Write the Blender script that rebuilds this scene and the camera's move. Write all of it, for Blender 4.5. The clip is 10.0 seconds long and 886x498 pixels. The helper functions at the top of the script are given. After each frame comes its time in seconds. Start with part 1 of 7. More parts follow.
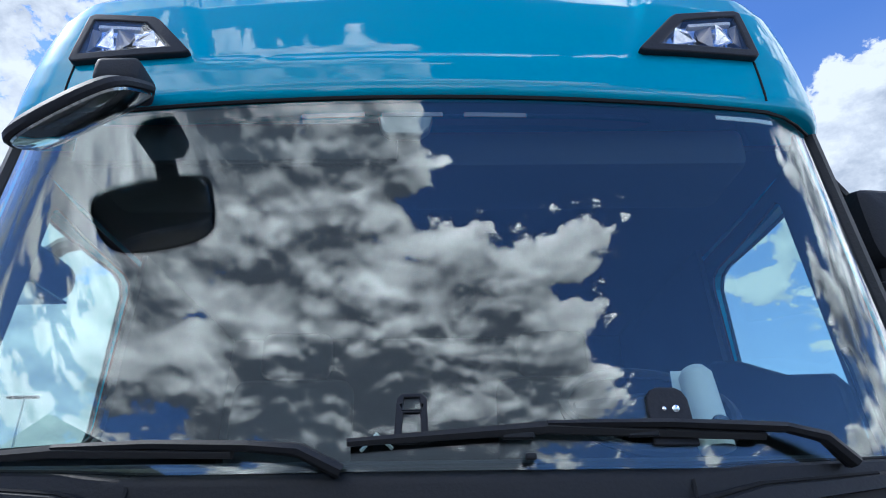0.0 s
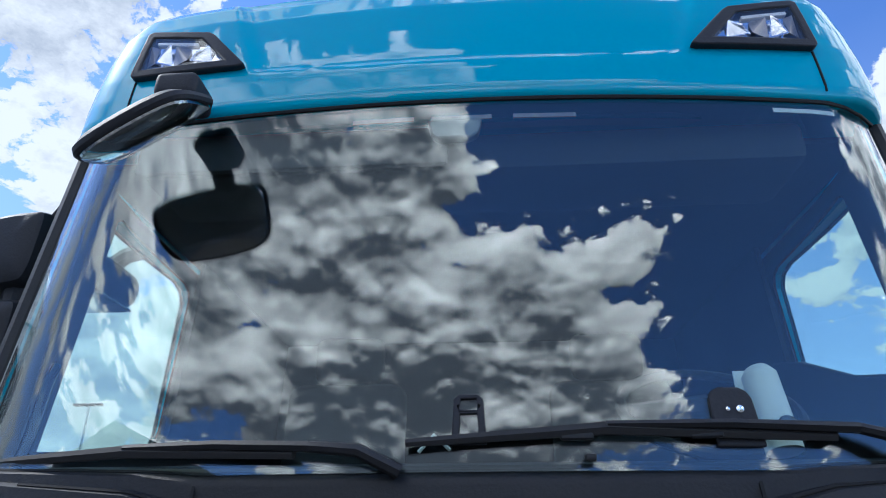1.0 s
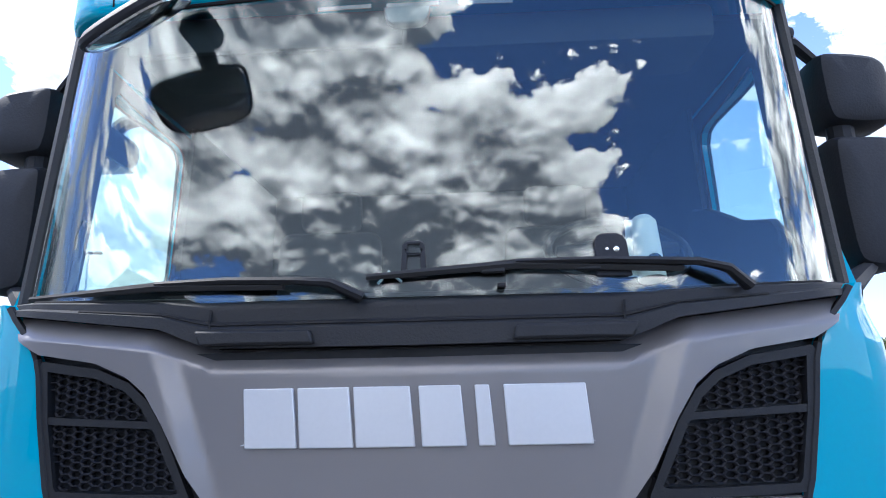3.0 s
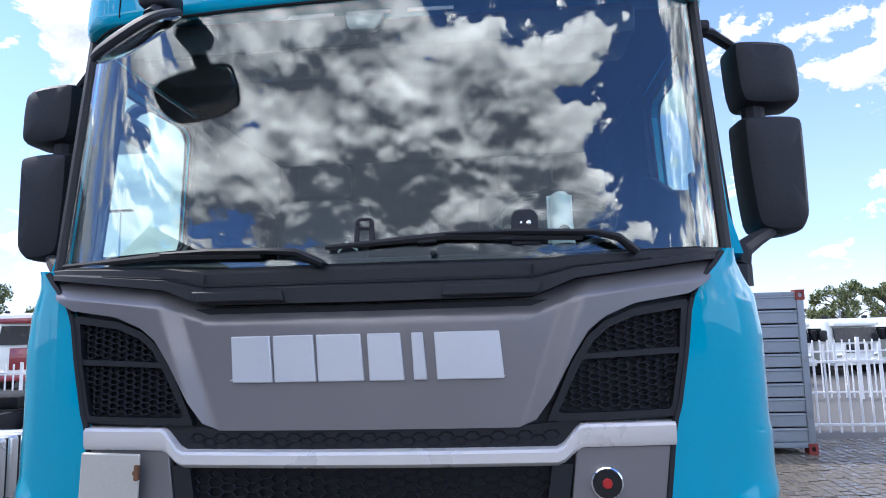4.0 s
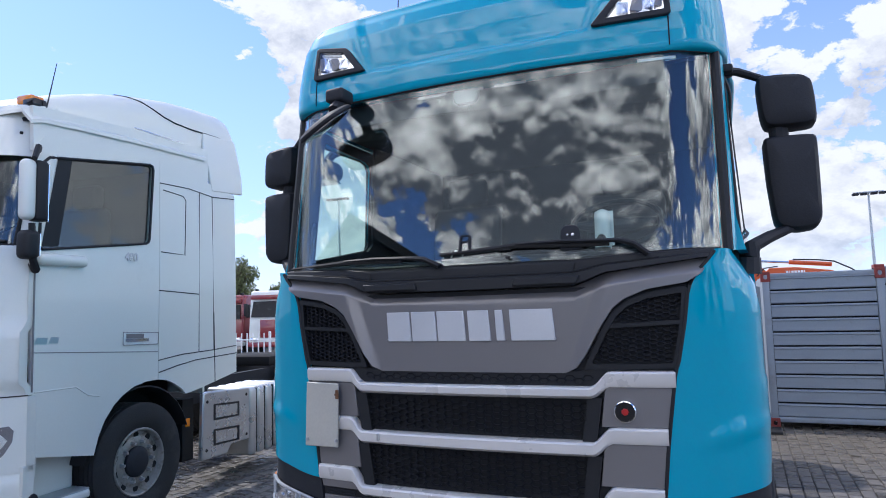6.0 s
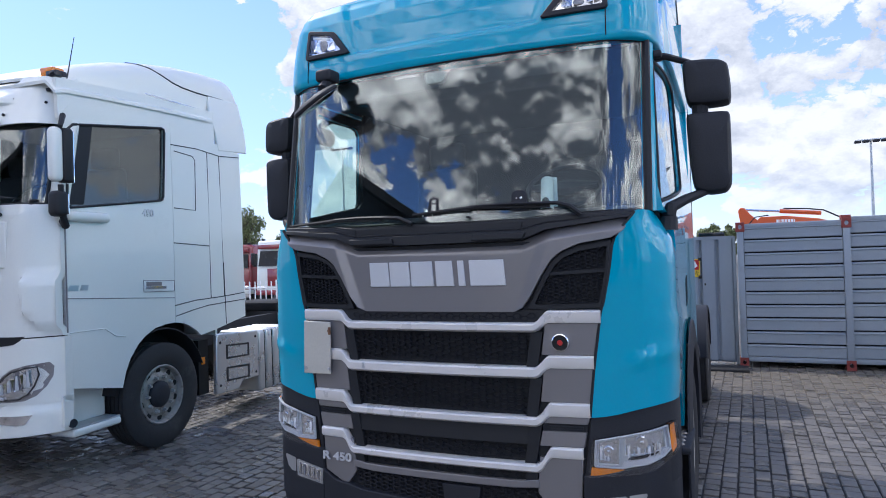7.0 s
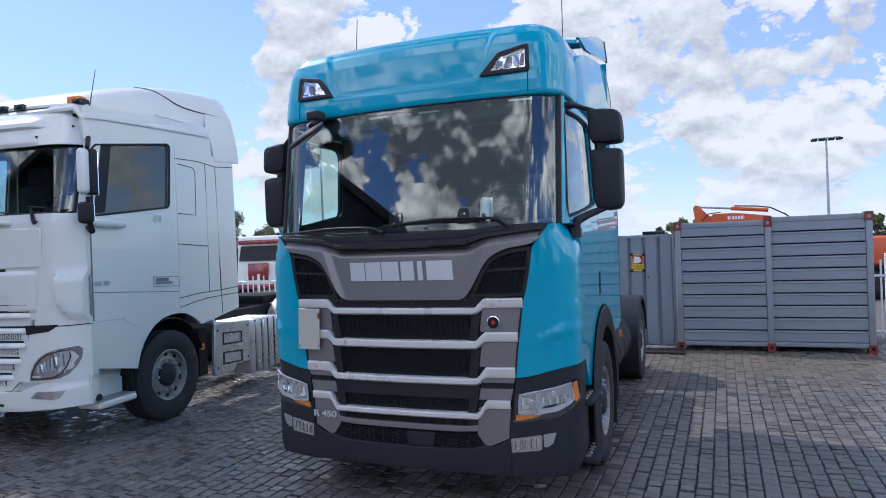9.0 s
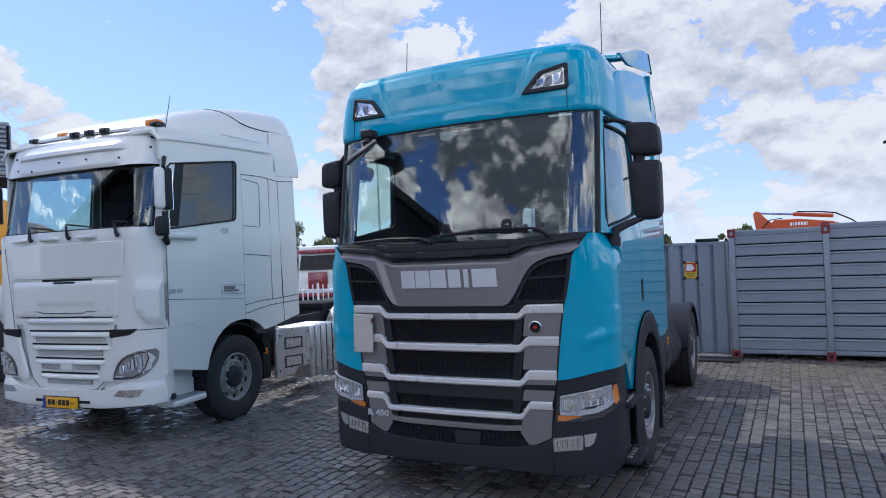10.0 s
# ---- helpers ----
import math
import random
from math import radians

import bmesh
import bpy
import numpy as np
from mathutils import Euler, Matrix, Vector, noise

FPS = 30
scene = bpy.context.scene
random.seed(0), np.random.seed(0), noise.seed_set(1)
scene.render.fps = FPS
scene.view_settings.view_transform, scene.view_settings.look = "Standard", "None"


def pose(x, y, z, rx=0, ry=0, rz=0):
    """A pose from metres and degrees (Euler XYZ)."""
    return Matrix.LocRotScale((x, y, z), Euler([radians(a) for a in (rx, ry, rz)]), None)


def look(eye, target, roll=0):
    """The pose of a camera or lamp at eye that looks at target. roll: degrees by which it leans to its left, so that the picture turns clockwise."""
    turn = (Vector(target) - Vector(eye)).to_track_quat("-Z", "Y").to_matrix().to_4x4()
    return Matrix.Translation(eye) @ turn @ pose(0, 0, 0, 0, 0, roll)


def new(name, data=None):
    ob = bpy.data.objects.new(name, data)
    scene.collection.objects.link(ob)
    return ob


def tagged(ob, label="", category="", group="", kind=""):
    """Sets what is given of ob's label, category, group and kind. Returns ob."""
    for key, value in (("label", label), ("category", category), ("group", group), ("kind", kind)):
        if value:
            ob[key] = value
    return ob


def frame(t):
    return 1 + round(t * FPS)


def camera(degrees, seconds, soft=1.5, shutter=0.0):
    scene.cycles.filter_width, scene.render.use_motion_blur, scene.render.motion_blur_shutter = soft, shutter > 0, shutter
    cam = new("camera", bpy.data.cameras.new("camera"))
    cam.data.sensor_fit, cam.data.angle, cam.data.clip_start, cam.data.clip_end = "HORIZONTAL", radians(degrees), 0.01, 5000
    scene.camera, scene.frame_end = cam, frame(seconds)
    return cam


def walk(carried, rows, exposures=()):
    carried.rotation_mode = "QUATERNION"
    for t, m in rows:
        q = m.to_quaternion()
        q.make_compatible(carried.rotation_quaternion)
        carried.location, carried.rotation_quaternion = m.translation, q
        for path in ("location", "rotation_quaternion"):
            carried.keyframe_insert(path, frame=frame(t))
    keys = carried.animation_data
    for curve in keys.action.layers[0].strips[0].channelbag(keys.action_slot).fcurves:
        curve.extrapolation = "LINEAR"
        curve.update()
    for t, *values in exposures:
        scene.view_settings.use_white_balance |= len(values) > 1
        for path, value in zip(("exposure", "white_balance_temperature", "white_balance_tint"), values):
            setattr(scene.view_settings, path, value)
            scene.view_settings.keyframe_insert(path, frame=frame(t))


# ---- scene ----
cam = camera(68.6, 10.0, soft=1.0)
PATH = [
    (0, (0.046, -1.203, 1.873), (0.072, 0.623, 2.689), -0.9),
    (0.5, (0.034, -1.21, 1.875), (-0.154, 0.605, 2.693), -0.5),
    (1, (0.032, -1.203, 1.863), (-0.084, 0.611, 2.697), -0.2),
    (1.5, (0.046, -1.21, 1.864), (-0.005, 0.609, 2.694), -0.4),
    (2, (0.048, -1.253, 1.867), (0.109, 0.584, 2.654), -0.7),
    (2.5, (0.094, -1.37, 1.822), (0.132, 0.555, 2.363), -1.1),
    (3, (0.152, -1.553, 1.793), (0.055, 0.407, 2.177), -1.2),
    (3.2, (0.206, -1.621, 1.781), (0.051, 0.338, 2.143), -1.2),
    (4.3, (0.493, -2.028, 1.786), (0.287, -0.048, 1.983), -1.6),
    (4.5, (0.543, -2.106, 1.807), (0.285, -0.13, 1.986), -1.6),
    (5, (0.743, -2.313, 1.801), (0.294, -0.372, 1.982), -1.9),
    (5.5, (0.908, -2.566, 1.79), (0.272, -0.678, 1.973), -1.9),
    (5.7, (0.971, -2.658, 1.796), (0.261, -0.798, 1.984), -1.9),
    (6.8, (1.435, -3.172, 1.79), (0.603, -1.355, 1.861), -2.0),
    (7, (1.499, -3.266, 1.806), (0.695, -1.435, 1.824), -1.9),
    (7.5, (1.684, -3.471, 1.833), (0.784, -1.686, 1.796), -2.0),
    (8, (1.851, -3.724, 1.836), (0.938, -1.946, 1.789), -2.0),
    (8.5, (1.937, -4.02, 1.851), (1.078, -2.215, 1.801), -2.0),
    (9, (2.046, -4.242, 1.864), (1.304, -2.385, 1.859), -2.1),
    (9.5, (2.198, -4.408, 1.858), (1.429, -2.562, 1.88), -2.2),
    (10, (2.235, -4.472, 1.864), (1.336, -2.686, 1.892), -2.4),
]
walk(cam, [(t, look(eye, aim, roll)) for t, eye, aim, roll in PATH], (
    (0, 1.85, 5550, 8), (1.8, 1.95, 5550, 8), (2.5, 2.5, 5700, 10), (3.2, 2.55, 5800, 11), (4.3, 2.1, 5850, 13), (5.5, 1.9, 5900, 13), (8, 2.0, 5900, 13), (8.6, 1.85, 5900, 13), (10, 1.65, 5900, 13)))

PAVE_TURN = -1.5


# ---- light ----
SUN_WAY = Vector((-0.66, 0.19, 0.73)).normalized()
sun = new("sun", bpy.data.lights.new("sun", "SUN"))
sun.data.energy, sun.data.angle, sun.data.color = 0.85, radians(1.8), (1.0, 0.93, 0.82)
sun.matrix_world = look(SUN_WAY * 30, (0, 0, 0))


def nodes_of(tree):
    def add(kind, ins=(), operation=None, use_clamp=None, interpolation_type=None, data_type=None, clamp=None):
        n = tree.nodes.new(kind)
        if operation:
            n.operation = operation
        if use_clamp is not None:
            n.use_clamp = use_clamp
        if interpolation_type:
            n.interpolation_type = interpolation_type
        if data_type:
            n.data_type = data_type
        if clamp is not None:
            n.clamp = clamp
        for k, v in dict(ins).items():
            if isinstance(v, bpy.types.NodeSocket):
                tree.links.new(v, n.inputs[k])
            else:
                n.inputs[k].default_value = v
        return n
    return add


def make_sky():
    w = bpy.data.worlds.new("sky")
    w.use_nodes = True
    scene.world = w
    tree = w.node_tree
    tree.nodes.clear()
    add = nodes_of(tree)

    def m(op, a, b=0.0, c=0.0, clamp=False):
        return add("ShaderNodeMath", {0: a, 1: b, 2: c}, operation=op, use_clamp=clamp).outputs[0]

    way = add("ShaderNodeTexCoord").outputs["Generated"]
    sep = add("ShaderNodeSeparateXYZ", {0: way})
    x, y, z = sep.outputs
    # cloud on the far side from the sun is lit full on, and darker beneath
    away = m("ADD", m("MULTIPLY", y, 0.85), m("MULTIPLY", x, -0.5))
    side = add("ShaderNodeMapRange", {"Value": away, "From Min": 0.22, "From Max": -0.28, "To Min": 0.0, "To Max": 1.0}, interpolation_type="SMOOTHSTEP").outputs[0]
    # clouds flatten towards the horizon
    tall = m("ADD", m("MULTIPLY", m("LOGARITHM", m("ADD", m("MAXIMUM", z, 0.0), 0.22), math.e), 0.10), m("MULTIPLY", z, add("ShaderNodeMapRange", {"Value": side, "To Min": 1.35, "To Max": 2.3}).outputs[0]))
    dome = add("ShaderNodeCombineXYZ", {0: x, 1: y, 2: tall}).outputs[0]

    def billow(lift):
        """Broad cover, and heaped cloud with round tops, sampled a little higher up by lift."""
        p = add("ShaderNodeVectorMath", {0: dome, 1: (3.17, 1.35, 0.4 + lift)}, operation="ADD").outputs[0]
        big = add("ShaderNodeTexNoise", {"Vector": p, "Scale": 2.9, "Detail": 3.0, "Roughness": 0.5}).outputs[0]
        stir = add("ShaderNodeTexNoise", {"Vector": p, "Scale": 7.0, "Detail": 6.0, "Roughness": 0.6}).outputs[1]
        stir = add("ShaderNodeVectorMath", {0: stir, 1: (0.5, 0.5, 0.5)}, operation="SUBTRACT").outputs[0]
        stir = add("ShaderNodeVectorMath", {0: stir, "Scale": 0.13}, operation="SCALE").outputs[0]
        q = add("ShaderNodeVectorMath", {0: p, 1: stir}, operation="ADD").outputs[0]
        puff = add("ShaderNodeTexVoronoi", {"Vector": q, "Scale": 5.6, "Detail": 5.0, "Roughness": 0.56, "Lacunarity": 2.1}).outputs["Distance"]
        fine = add("ShaderNodeTexNoise", {"Vector": q, "Scale": 15.0, "Detail": 10.0, "Roughness": 0.62}).outputs[0]
        heap = m("ADD", m("MULTIPLY", fine, 0.30), m("MULTIPLY", m("SUBTRACT", 0.70, puff), 0.28))
        broad = m("MULTIPLY", big, 0.45)
        soft = m("ADD", broad, m("ADD", m("MULTIPLY", fine, 0.13), m("MULTIPLY", m("SUBTRACT", 0.70, puff), 0.24)))
        return soft, m("ADD", broad, heap)

    soft, dens = billow(0.0)
    lit, _ = billow(0.030)
    lit_far, _ = billow(0.12)

    # broad gaps and banks of the cloud cover: direction (x, y, z), size, weight
    for bx, by, bz, size, weight in BANKS_AHEAD + BANKS_BEHIND:
        d = add("ShaderNodeVectorMath", {0: way, 1: Vector((bx, by, bz)).normalized()}, operation="DOT_PRODUCT").outputs["Value"]
        g = add("ShaderNodeMapRange", {"Value": d, "From Min": math.cos(radians(size)), "From Max": 1.0, "To Min": 0.0, "To Max": weight}, interpolation_type="SMOOTHSTEP").outputs[0]
        dens = m("ADD", dens, g)
    mask = add("ShaderNodeMapRange", {"Value": dens, "From Min": COVER, "From Max": COVER + 0.036, "To Min": 0.0, "To Max": 1.0}, interpolation_type="SMOOTHSTEP").outputs[0]
    thick = add("ShaderNodeMapRange", {"Value": dens, "From Min": COVER + 0.02, "From Max": COVER + 0.24, "To Min": 0.0, "To Max": 0.36}).outputs[0]
    edge = m("ADD", m("MULTIPLY", m("SUBTRACT", soft, lit), 3.2), m("MULTIPLY", m("SUBTRACT", soft, lit_far), 2.1))
    under = m("MAXIMUM", add("ShaderNodeMapRange", {"Value": z, "From Min": 0.34, "From Max": 0.53, "To Min": 0.30, "To Max": 0.52}).outputs[0], add("ShaderNodeMapRange", {"Value": z, "From Min": 0.35, "From Max": 0.26, "To Min": 0.30, "To Max": 0.62}).outputs[0])
    base = add("ShaderNodeMix", {0: side, 2: 0.86, 3: under}, data_type="FLOAT").outputs[0]
    thick = m("MULTIPLY", thick, add("ShaderNodeMapRange", {"Value": side, "To Min": 0.75, "To Max": 1.0}).outputs[0])
    shade = m("SUBTRACT", m("ADD", edge, base), thick, clamp=True)
    dark = add("ShaderNodeMix", {0: side, 6: (0.085, 0.10, 0.128, 1), 7: (0.095, 0.105, 0.125, 1)}, data_type="RGBA").outputs[2]
    bright = add("ShaderNodeMix", {0: side, 6: (0.262, 0.264, 0.267, 1), 7: (1.36, 1.31, 1.25, 1)}, data_type="RGBA").outputs[2]
    sky = add("ShaderNodeTexSky")
    sky.sky_type, sky.sun_disc, sky.dust_density = "NISHITA", False, 0.3
    sky.air_density, sky.ozone_density = 1.0, 2.0
    sky.sun_elevation, sky.sun_rotation = math.asin(SUN_WAY.z), math.atan2(SUN_WAY.x, SUN_WAY.y)
    blue = add("ShaderNodeVectorMath", {0: sky.outputs[0], "Scale": add("ShaderNodeMapRange", {"Value": side, "To Min": 0.053, "To Max": 0.06}).outputs[0]}, operation="SCALE").outputs[0]
    blue = add("ShaderNodeVectorMath", {0: blue, 1: (0.72, 0.86, 1.18)}, operation="MULTIPLY").outputs[0]
    veil = m("MULTIPLY", m("SUBTRACT", 1.0, side), add("ShaderNodeMapRange", {"Value": z, "From Min": 0.15, "From Max": 0.6, "To Min": 0.5, "To Max": 0.0}).outputs[0])
    blue = add("ShaderNodeMix", {0: veil, 6: blue, 7: (0.19, 0.22, 0.265, 1)}, data_type="RGBA").outputs[2]
    col = add("ShaderNodeMix", {0: shade, 6: dark, 7: bright}, data_type="RGBA").outputs[2]
    haze = add("ShaderNodeMapRange", {"Value": z, "From Min": 0.0, "From Max": 0.12, "To Min": 0.6, "To Max": 0.0}, interpolation_type="SMOOTHSTEP").outputs[0]
    both = add("ShaderNodeMix", {0: mask, 6: blue, 7: col}, data_type="RGBA").outputs[2]
    both = add("ShaderNodeMix", {0: haze, 6: both, 7: (0.25, 0.28, 0.315, 1)}, data_type="RGBA").outputs[2]
    bg = add("ShaderNodeBackground", {"Color": both, "Strength": 1.0})
    add("ShaderNodeOutputWorld", {"Surface": bg.outputs[0]})


COVER = 0.305
# the bank at x 0.95 is out of view, enlarged to whiten the side light
BANKS_AHEAD = (
    (-0.15, 0.95, 0.30, 36, 0.055), (-0.58, 0.79, 0.18, 10, 0.11), (-0.72, 0.60, 0.34, 17, -0.15), (-0.84, 0.50, 0.21, 8, 0.11),
    (-0.09, 0.98, 0.12, 4, -0.05), (-0.02, 0.98, 0.21, 8, 0.06), (0.10, 0.95, 0.31, 6, -0.09), (0.34, 0.92, 0.17, 9, -0.09), (0.25, 0.93, 0.29, 8, 0.09), (0.10, 0.97, 0.14, 9, 0.06),
    (-0.52, 0.66, 0.53, 20, 0.10), (-0.62, 0.67, 0.41, 5, -0.06), (0.49, 0.62, 0.62, 8, -0.10), (0.56, 0.68, 0.48, 11, 0.12), (0.95, 0.25, 0.35, 44, 0.18),
)
# the bank at z 0.97 is unseen, added overhead for more neutral light
BANKS_BEHIND = (
    (-0.12, -0.80, 0.56, 36, 0.20), (-0.50, -0.54, 0.68, 18, 0.18), (0.08, -0.87, 0.48, 16, 0.08), (0.0, 0.25, 0.97, 36, 0.10), (0.46, -0.56, 0.70, 24, -0.18), (0.0, -0.42, 0.91, 28, -0.20), (0.30, -0.76, 0.56, 15, 0.08),
    (-0.12, -0.60, 0.79, 9, 0.16), (-0.64, -0.66, 0.44, 12, 0.10), (0.62, -0.62, 0.48, 12, -0.12), (0.78, -0.44, 0.44, 9, 0.14), (0.38, -0.68, 0.63, 8, 0.13),
    (-0.20, -0.93, 0.36, 22, 0.08), (-0.50, -0.80, 0.31, 6, -0.15), (-0.9, -0.1, 0.4, 30, 0.06),
)
make_sky()


# ---- materials ----
def mat(name, col, rough=0.5, sand=None, metal=0.0, vary=0.10, scale=3.0, fine=90.0, bump=0.0, coat=0.0, bump_scale=None, dirt=None, island=0.0, single=0.0, spec=0.5, coat_ior=1.5, gloss=0.0):
    """Colour varied at two scales, with optional fine relief, clear coat and dirt."""
    ma = bpy.data.materials.new(name)
    ma.use_nodes = True
    tree = ma.node_tree
    add = nodes_of(tree)
    bsdf = tree.nodes["Principled BSDF"]
    co = add("ShaderNodeTexCoord").outputs["Object"]
    n1 = add("ShaderNodeTexNoise", {"Vector": co, "Scale": scale, "Detail": 5.0, "Roughness": 0.6}).outputs[0]
    n2 = add("ShaderNodeTexNoise", {"Vector": co, "Scale": fine, "Detail": 2.0}).outputs[0]
    mixed = add("ShaderNodeMath", {0: n1, 1: n2}, operation="ADD").outputs[0]
    if island or single:
        r = add("ShaderNodeNewGeometry").outputs["Random Per Island"] if island else add("ShaderNodeObjectInfo").outputs["Random"]
        mixed = add("ShaderNodeMath", {0: r, 1: (island or single) / max(vary, 0.01), 2: mixed}, operation="MULTIPLY_ADD").outputs[0]
        mixed = add("ShaderNodeMath", {0: mixed, 1: 0.5 * (island or single) / max(vary, 0.01)}, operation="SUBTRACT").outputs[0]
    gain = add("ShaderNodeMapRange", {"Value": mixed, "From Min": 0.5, "From Max": 1.5, "To Min": 1 - vary, "To Max": 1 + vary}, clamp=not (island or single)).outputs[0]
    out = add("ShaderNodeVectorMath", {0: (*col[:3],), "Scale": gain}, operation="SCALE").outputs[0]
    if dirt:
        n3 = add("ShaderNodeTexNoise", {"Vector": co, "Scale": dirt[1], "Detail": 7.0, "Roughness": 0.7}).outputs[0]
        f = add("ShaderNodeMapRange", {"Value": n3, "From Min": dirt[2], "From Max": dirt[2] + 0.14, "To Min": 0.0, "To Max": dirt[3]}).outputs[0]
        out = add("ShaderNodeMix", {0: f, 6: out, 7: (*dirt[0], 1)}, data_type="RGBA").outputs[2]
    if sand:
        far = add("ShaderNodeSeparateXYZ", {0: co}).outputs[1]
        n4 = add("ShaderNodeTexNoise", {"Vector": co, "Scale": 1.1, "Detail": 6.0, "Roughness": 0.65}).outputs[0]
        f = add("ShaderNodeMath", {0: n4, 1: 4.2, 2: far}, operation="MULTIPLY_ADD").outputs[0]
        f = add("ShaderNodeMapRange", {"Value": f, "From Min": 6.3, "From Max": 8.2, "To Min": 0.0, "To Max": 0.9}).outputs[0]
        out = add("ShaderNodeMix", {0: f, 6: out, 7: (*sand, 1)}, data_type="RGBA").outputs[2]
    tree.links.new(out, bsdf.inputs["Base Color"])
    ro = add("ShaderNodeMapRange", {"Value": n1, "From Min": 0.3, "From Max": 0.7, "To Min": max(rough - 0.06, 0.02), "To Max": rough + 0.06}).outputs[0]
    if gloss:
        ro = add("ShaderNodeMath", {0: r, 1: 2 * gloss, 2: ro}, operation="MULTIPLY_ADD").outputs[0]
        ro = add("ShaderNodeMath", {0: ro, 1: gloss}, operation="SUBTRACT").outputs[0]
    tree.links.new(ro, bsdf.inputs["Roughness"])
    bsdf.inputs["Metallic"].default_value = metal
    bsdf.inputs["Specular IOR Level"].default_value = spec
    bsdf.inputs["Coat Weight"].default_value = coat
    bsdf.inputs["Coat IOR"].default_value = coat_ior
    bsdf.inputs["Coat Roughness"].default_value = 0.03
    if bump:
        h = n2 if bump_scale is None else add("ShaderNodeTexNoise", {"Vector": co, "Scale": bump_scale, "Detail": 4.0}).outputs[0]
        b = add("ShaderNodeBump", {"Strength": bump, "Distance": 0.01, "Height": h}).outputs[0]
        tree.links.new(b, bsdf.inputs["Normal"])
    return ma


def glass(name, tint, r0=0.04):
    """Thin glazing: what is behind shows through the tint, the rest is mirrored."""
    ma = bpy.data.materials.new(name)
    ma.use_nodes = True
    tree = ma.node_tree
    tree.nodes.clear()
    add = nodes_of(tree)
    clear = add("ShaderNodeBsdfTransparent", {"Color": (*tint, 1)}).outputs[0]
    gloss = add("ShaderNodeBsdfGlossy", {"Color": (1, 1, 1, 1), "Roughness": 0.0}).outputs[0]
    face = add("ShaderNodeLayerWeight", {"Blend": 0.5}).outputs["Facing"]
    steep = add("ShaderNodeMath", {0: face, 1: 5.0}, operation="POWER").outputs[0]
    k = add("ShaderNodeMath", {0: steep, 1: 1.0 - r0, 2: r0}, operation="MULTIPLY_ADD", use_clamp=True).outputs[0]
    mix = add("ShaderNodeMixShader", {0: k, 1: clear, 2: gloss}).outputs[0]
    add("ShaderNodeOutputMaterial", {"Surface": mix})
    return ma


BLUE = mat("teal blue truck paint", (0.0, 0.335, 0.49), 0.42, spec=0.1, vary=0.04, coat=1.0, bump=0.035, bump_scale=2.6, coat_ior=1.5)
GREY = mat("satin grey paint", (0.212, 0.200, 0.202), 0.34, metal=0.30, vary=0.05, fine=700, coat=0.25)
SILVER = mat("silver trim paint", (0.72, 0.69, 0.655), 0.30, metal=0.12, vary=0.05, fine=500)
LETTER = mat("pale silver lettering", (0.62, 0.63, 0.65), 0.35, metal=0.3, vary=0.03)
BLACK = mat("grained black plastic", (0.014, 0.015, 0.018), 0.55, spec=0.35, vary=0.25, fine=160, bump=0.12)
HEX = mat("matt black grille plastic", (0.013, 0.0135, 0.017), 0.6, spec=0.16, vary=0.2)
ALU = mat("bright aluminium", (0.58, 0.585, 0.58), 0.30, metal=0.75, vary=0.08, fine=160)
BUMPER = mat("weathered dark grey plastic", (0.023, 0.0245, 0.030), 0.6, spec=0.28, vary=0.22, fine=140, bump=0.10, dirt=((0.06, 0.06, 0.06), 5.0, 0.60, 0.3))
GLOSSBLACK = mat("gloss black plastic", (0.012, 0.012, 0.014), 0.15, vary=0.2)
RUBBER = mat("black rubber", (0.016, 0.016, 0.017), 0.75, vary=0.2, bump=0.1)
TYRE = mat("dusty tyre rubber", (0.022, 0.022, 0.023), 0.8, vary=0.3, scale=6, bump=0.2, dirt=((0.07, 0.066, 0.06), 4.0, 0.55, 0.4))
DARKGLASS = mat("dark vehicle glass", (0.012, 0.014, 0.017), 0.25, spec=0.25, vary=0.2)
# near black: hidden parts, and shade painted into gaps, slots and holes
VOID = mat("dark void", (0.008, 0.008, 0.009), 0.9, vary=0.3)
CHROME = mat("chrome", (0.82, 0.83, 0.85), 0.08, metal=1.0, vary=0.04)
LAMPGREY = mat("pale grey lamp plastic", (0.50, 0.52, 0.54), 0.35, vary=0.06)
RIM = mat("dull alloy", (0.33, 0.32, 0.30), 0.45, metal=0.45, vary=0.15, dirt=((0.10, 0.075, 0.055), 9.0, 0.50, 0.7))
STEEL = mat("brushed aluminium", (0.55, 0.56, 0.57), 0.33, metal=0.85, vary=0.08, fine=220)
AMBER = mat("amber lens", (0.75, 0.22, 0.01), 0.2, vary=0.1, coat=0.6)
WHITE = mat("white truck paint", (0.74, 0.755, 0.705), 0.35, vary=0.025, coat=0.8, dirt=((0.50, 0.50, 0.46), 1.6, 0.62, 0.22))
WHITEPL = mat("white plastic", (0.72, 0.73, 0.71), 0.45, vary=0.04)
CREAM = mat("stained cream plate", (0.50, 0.48, 0.42), 0.5, vary=0.08, dirt=((0.22, 0.18, 0.12), 7.0, 0.62, 0.5))
INTERIOR = mat("dark cab trim", (0.020, 0.022, 0.028), 0.8, vary=0.2)
SEATCL = mat("charcoal seat cloth", (0.035, 0.036, 0.042), 0.9, vary=0.25, fine=300, bump=0.1)
PALE = mat("grey cab lining", (0.075, 0.078, 0.082), 0.85, vary=0.08)
LINER = mat("grey headliner", (0.045, 0.048, 0.056), 0.9, vary=0.1)
SCREEN = glass("coated windscreen glass", (0.90, 0.97, 0.95), 0.075)
SIDEGL = glass("green tinted glass", (0.88, 0.97, 0.95), 0.075)
CABGL = glass("grey tinted cab glass", (0.74, 0.82, 0.81), 0.075)
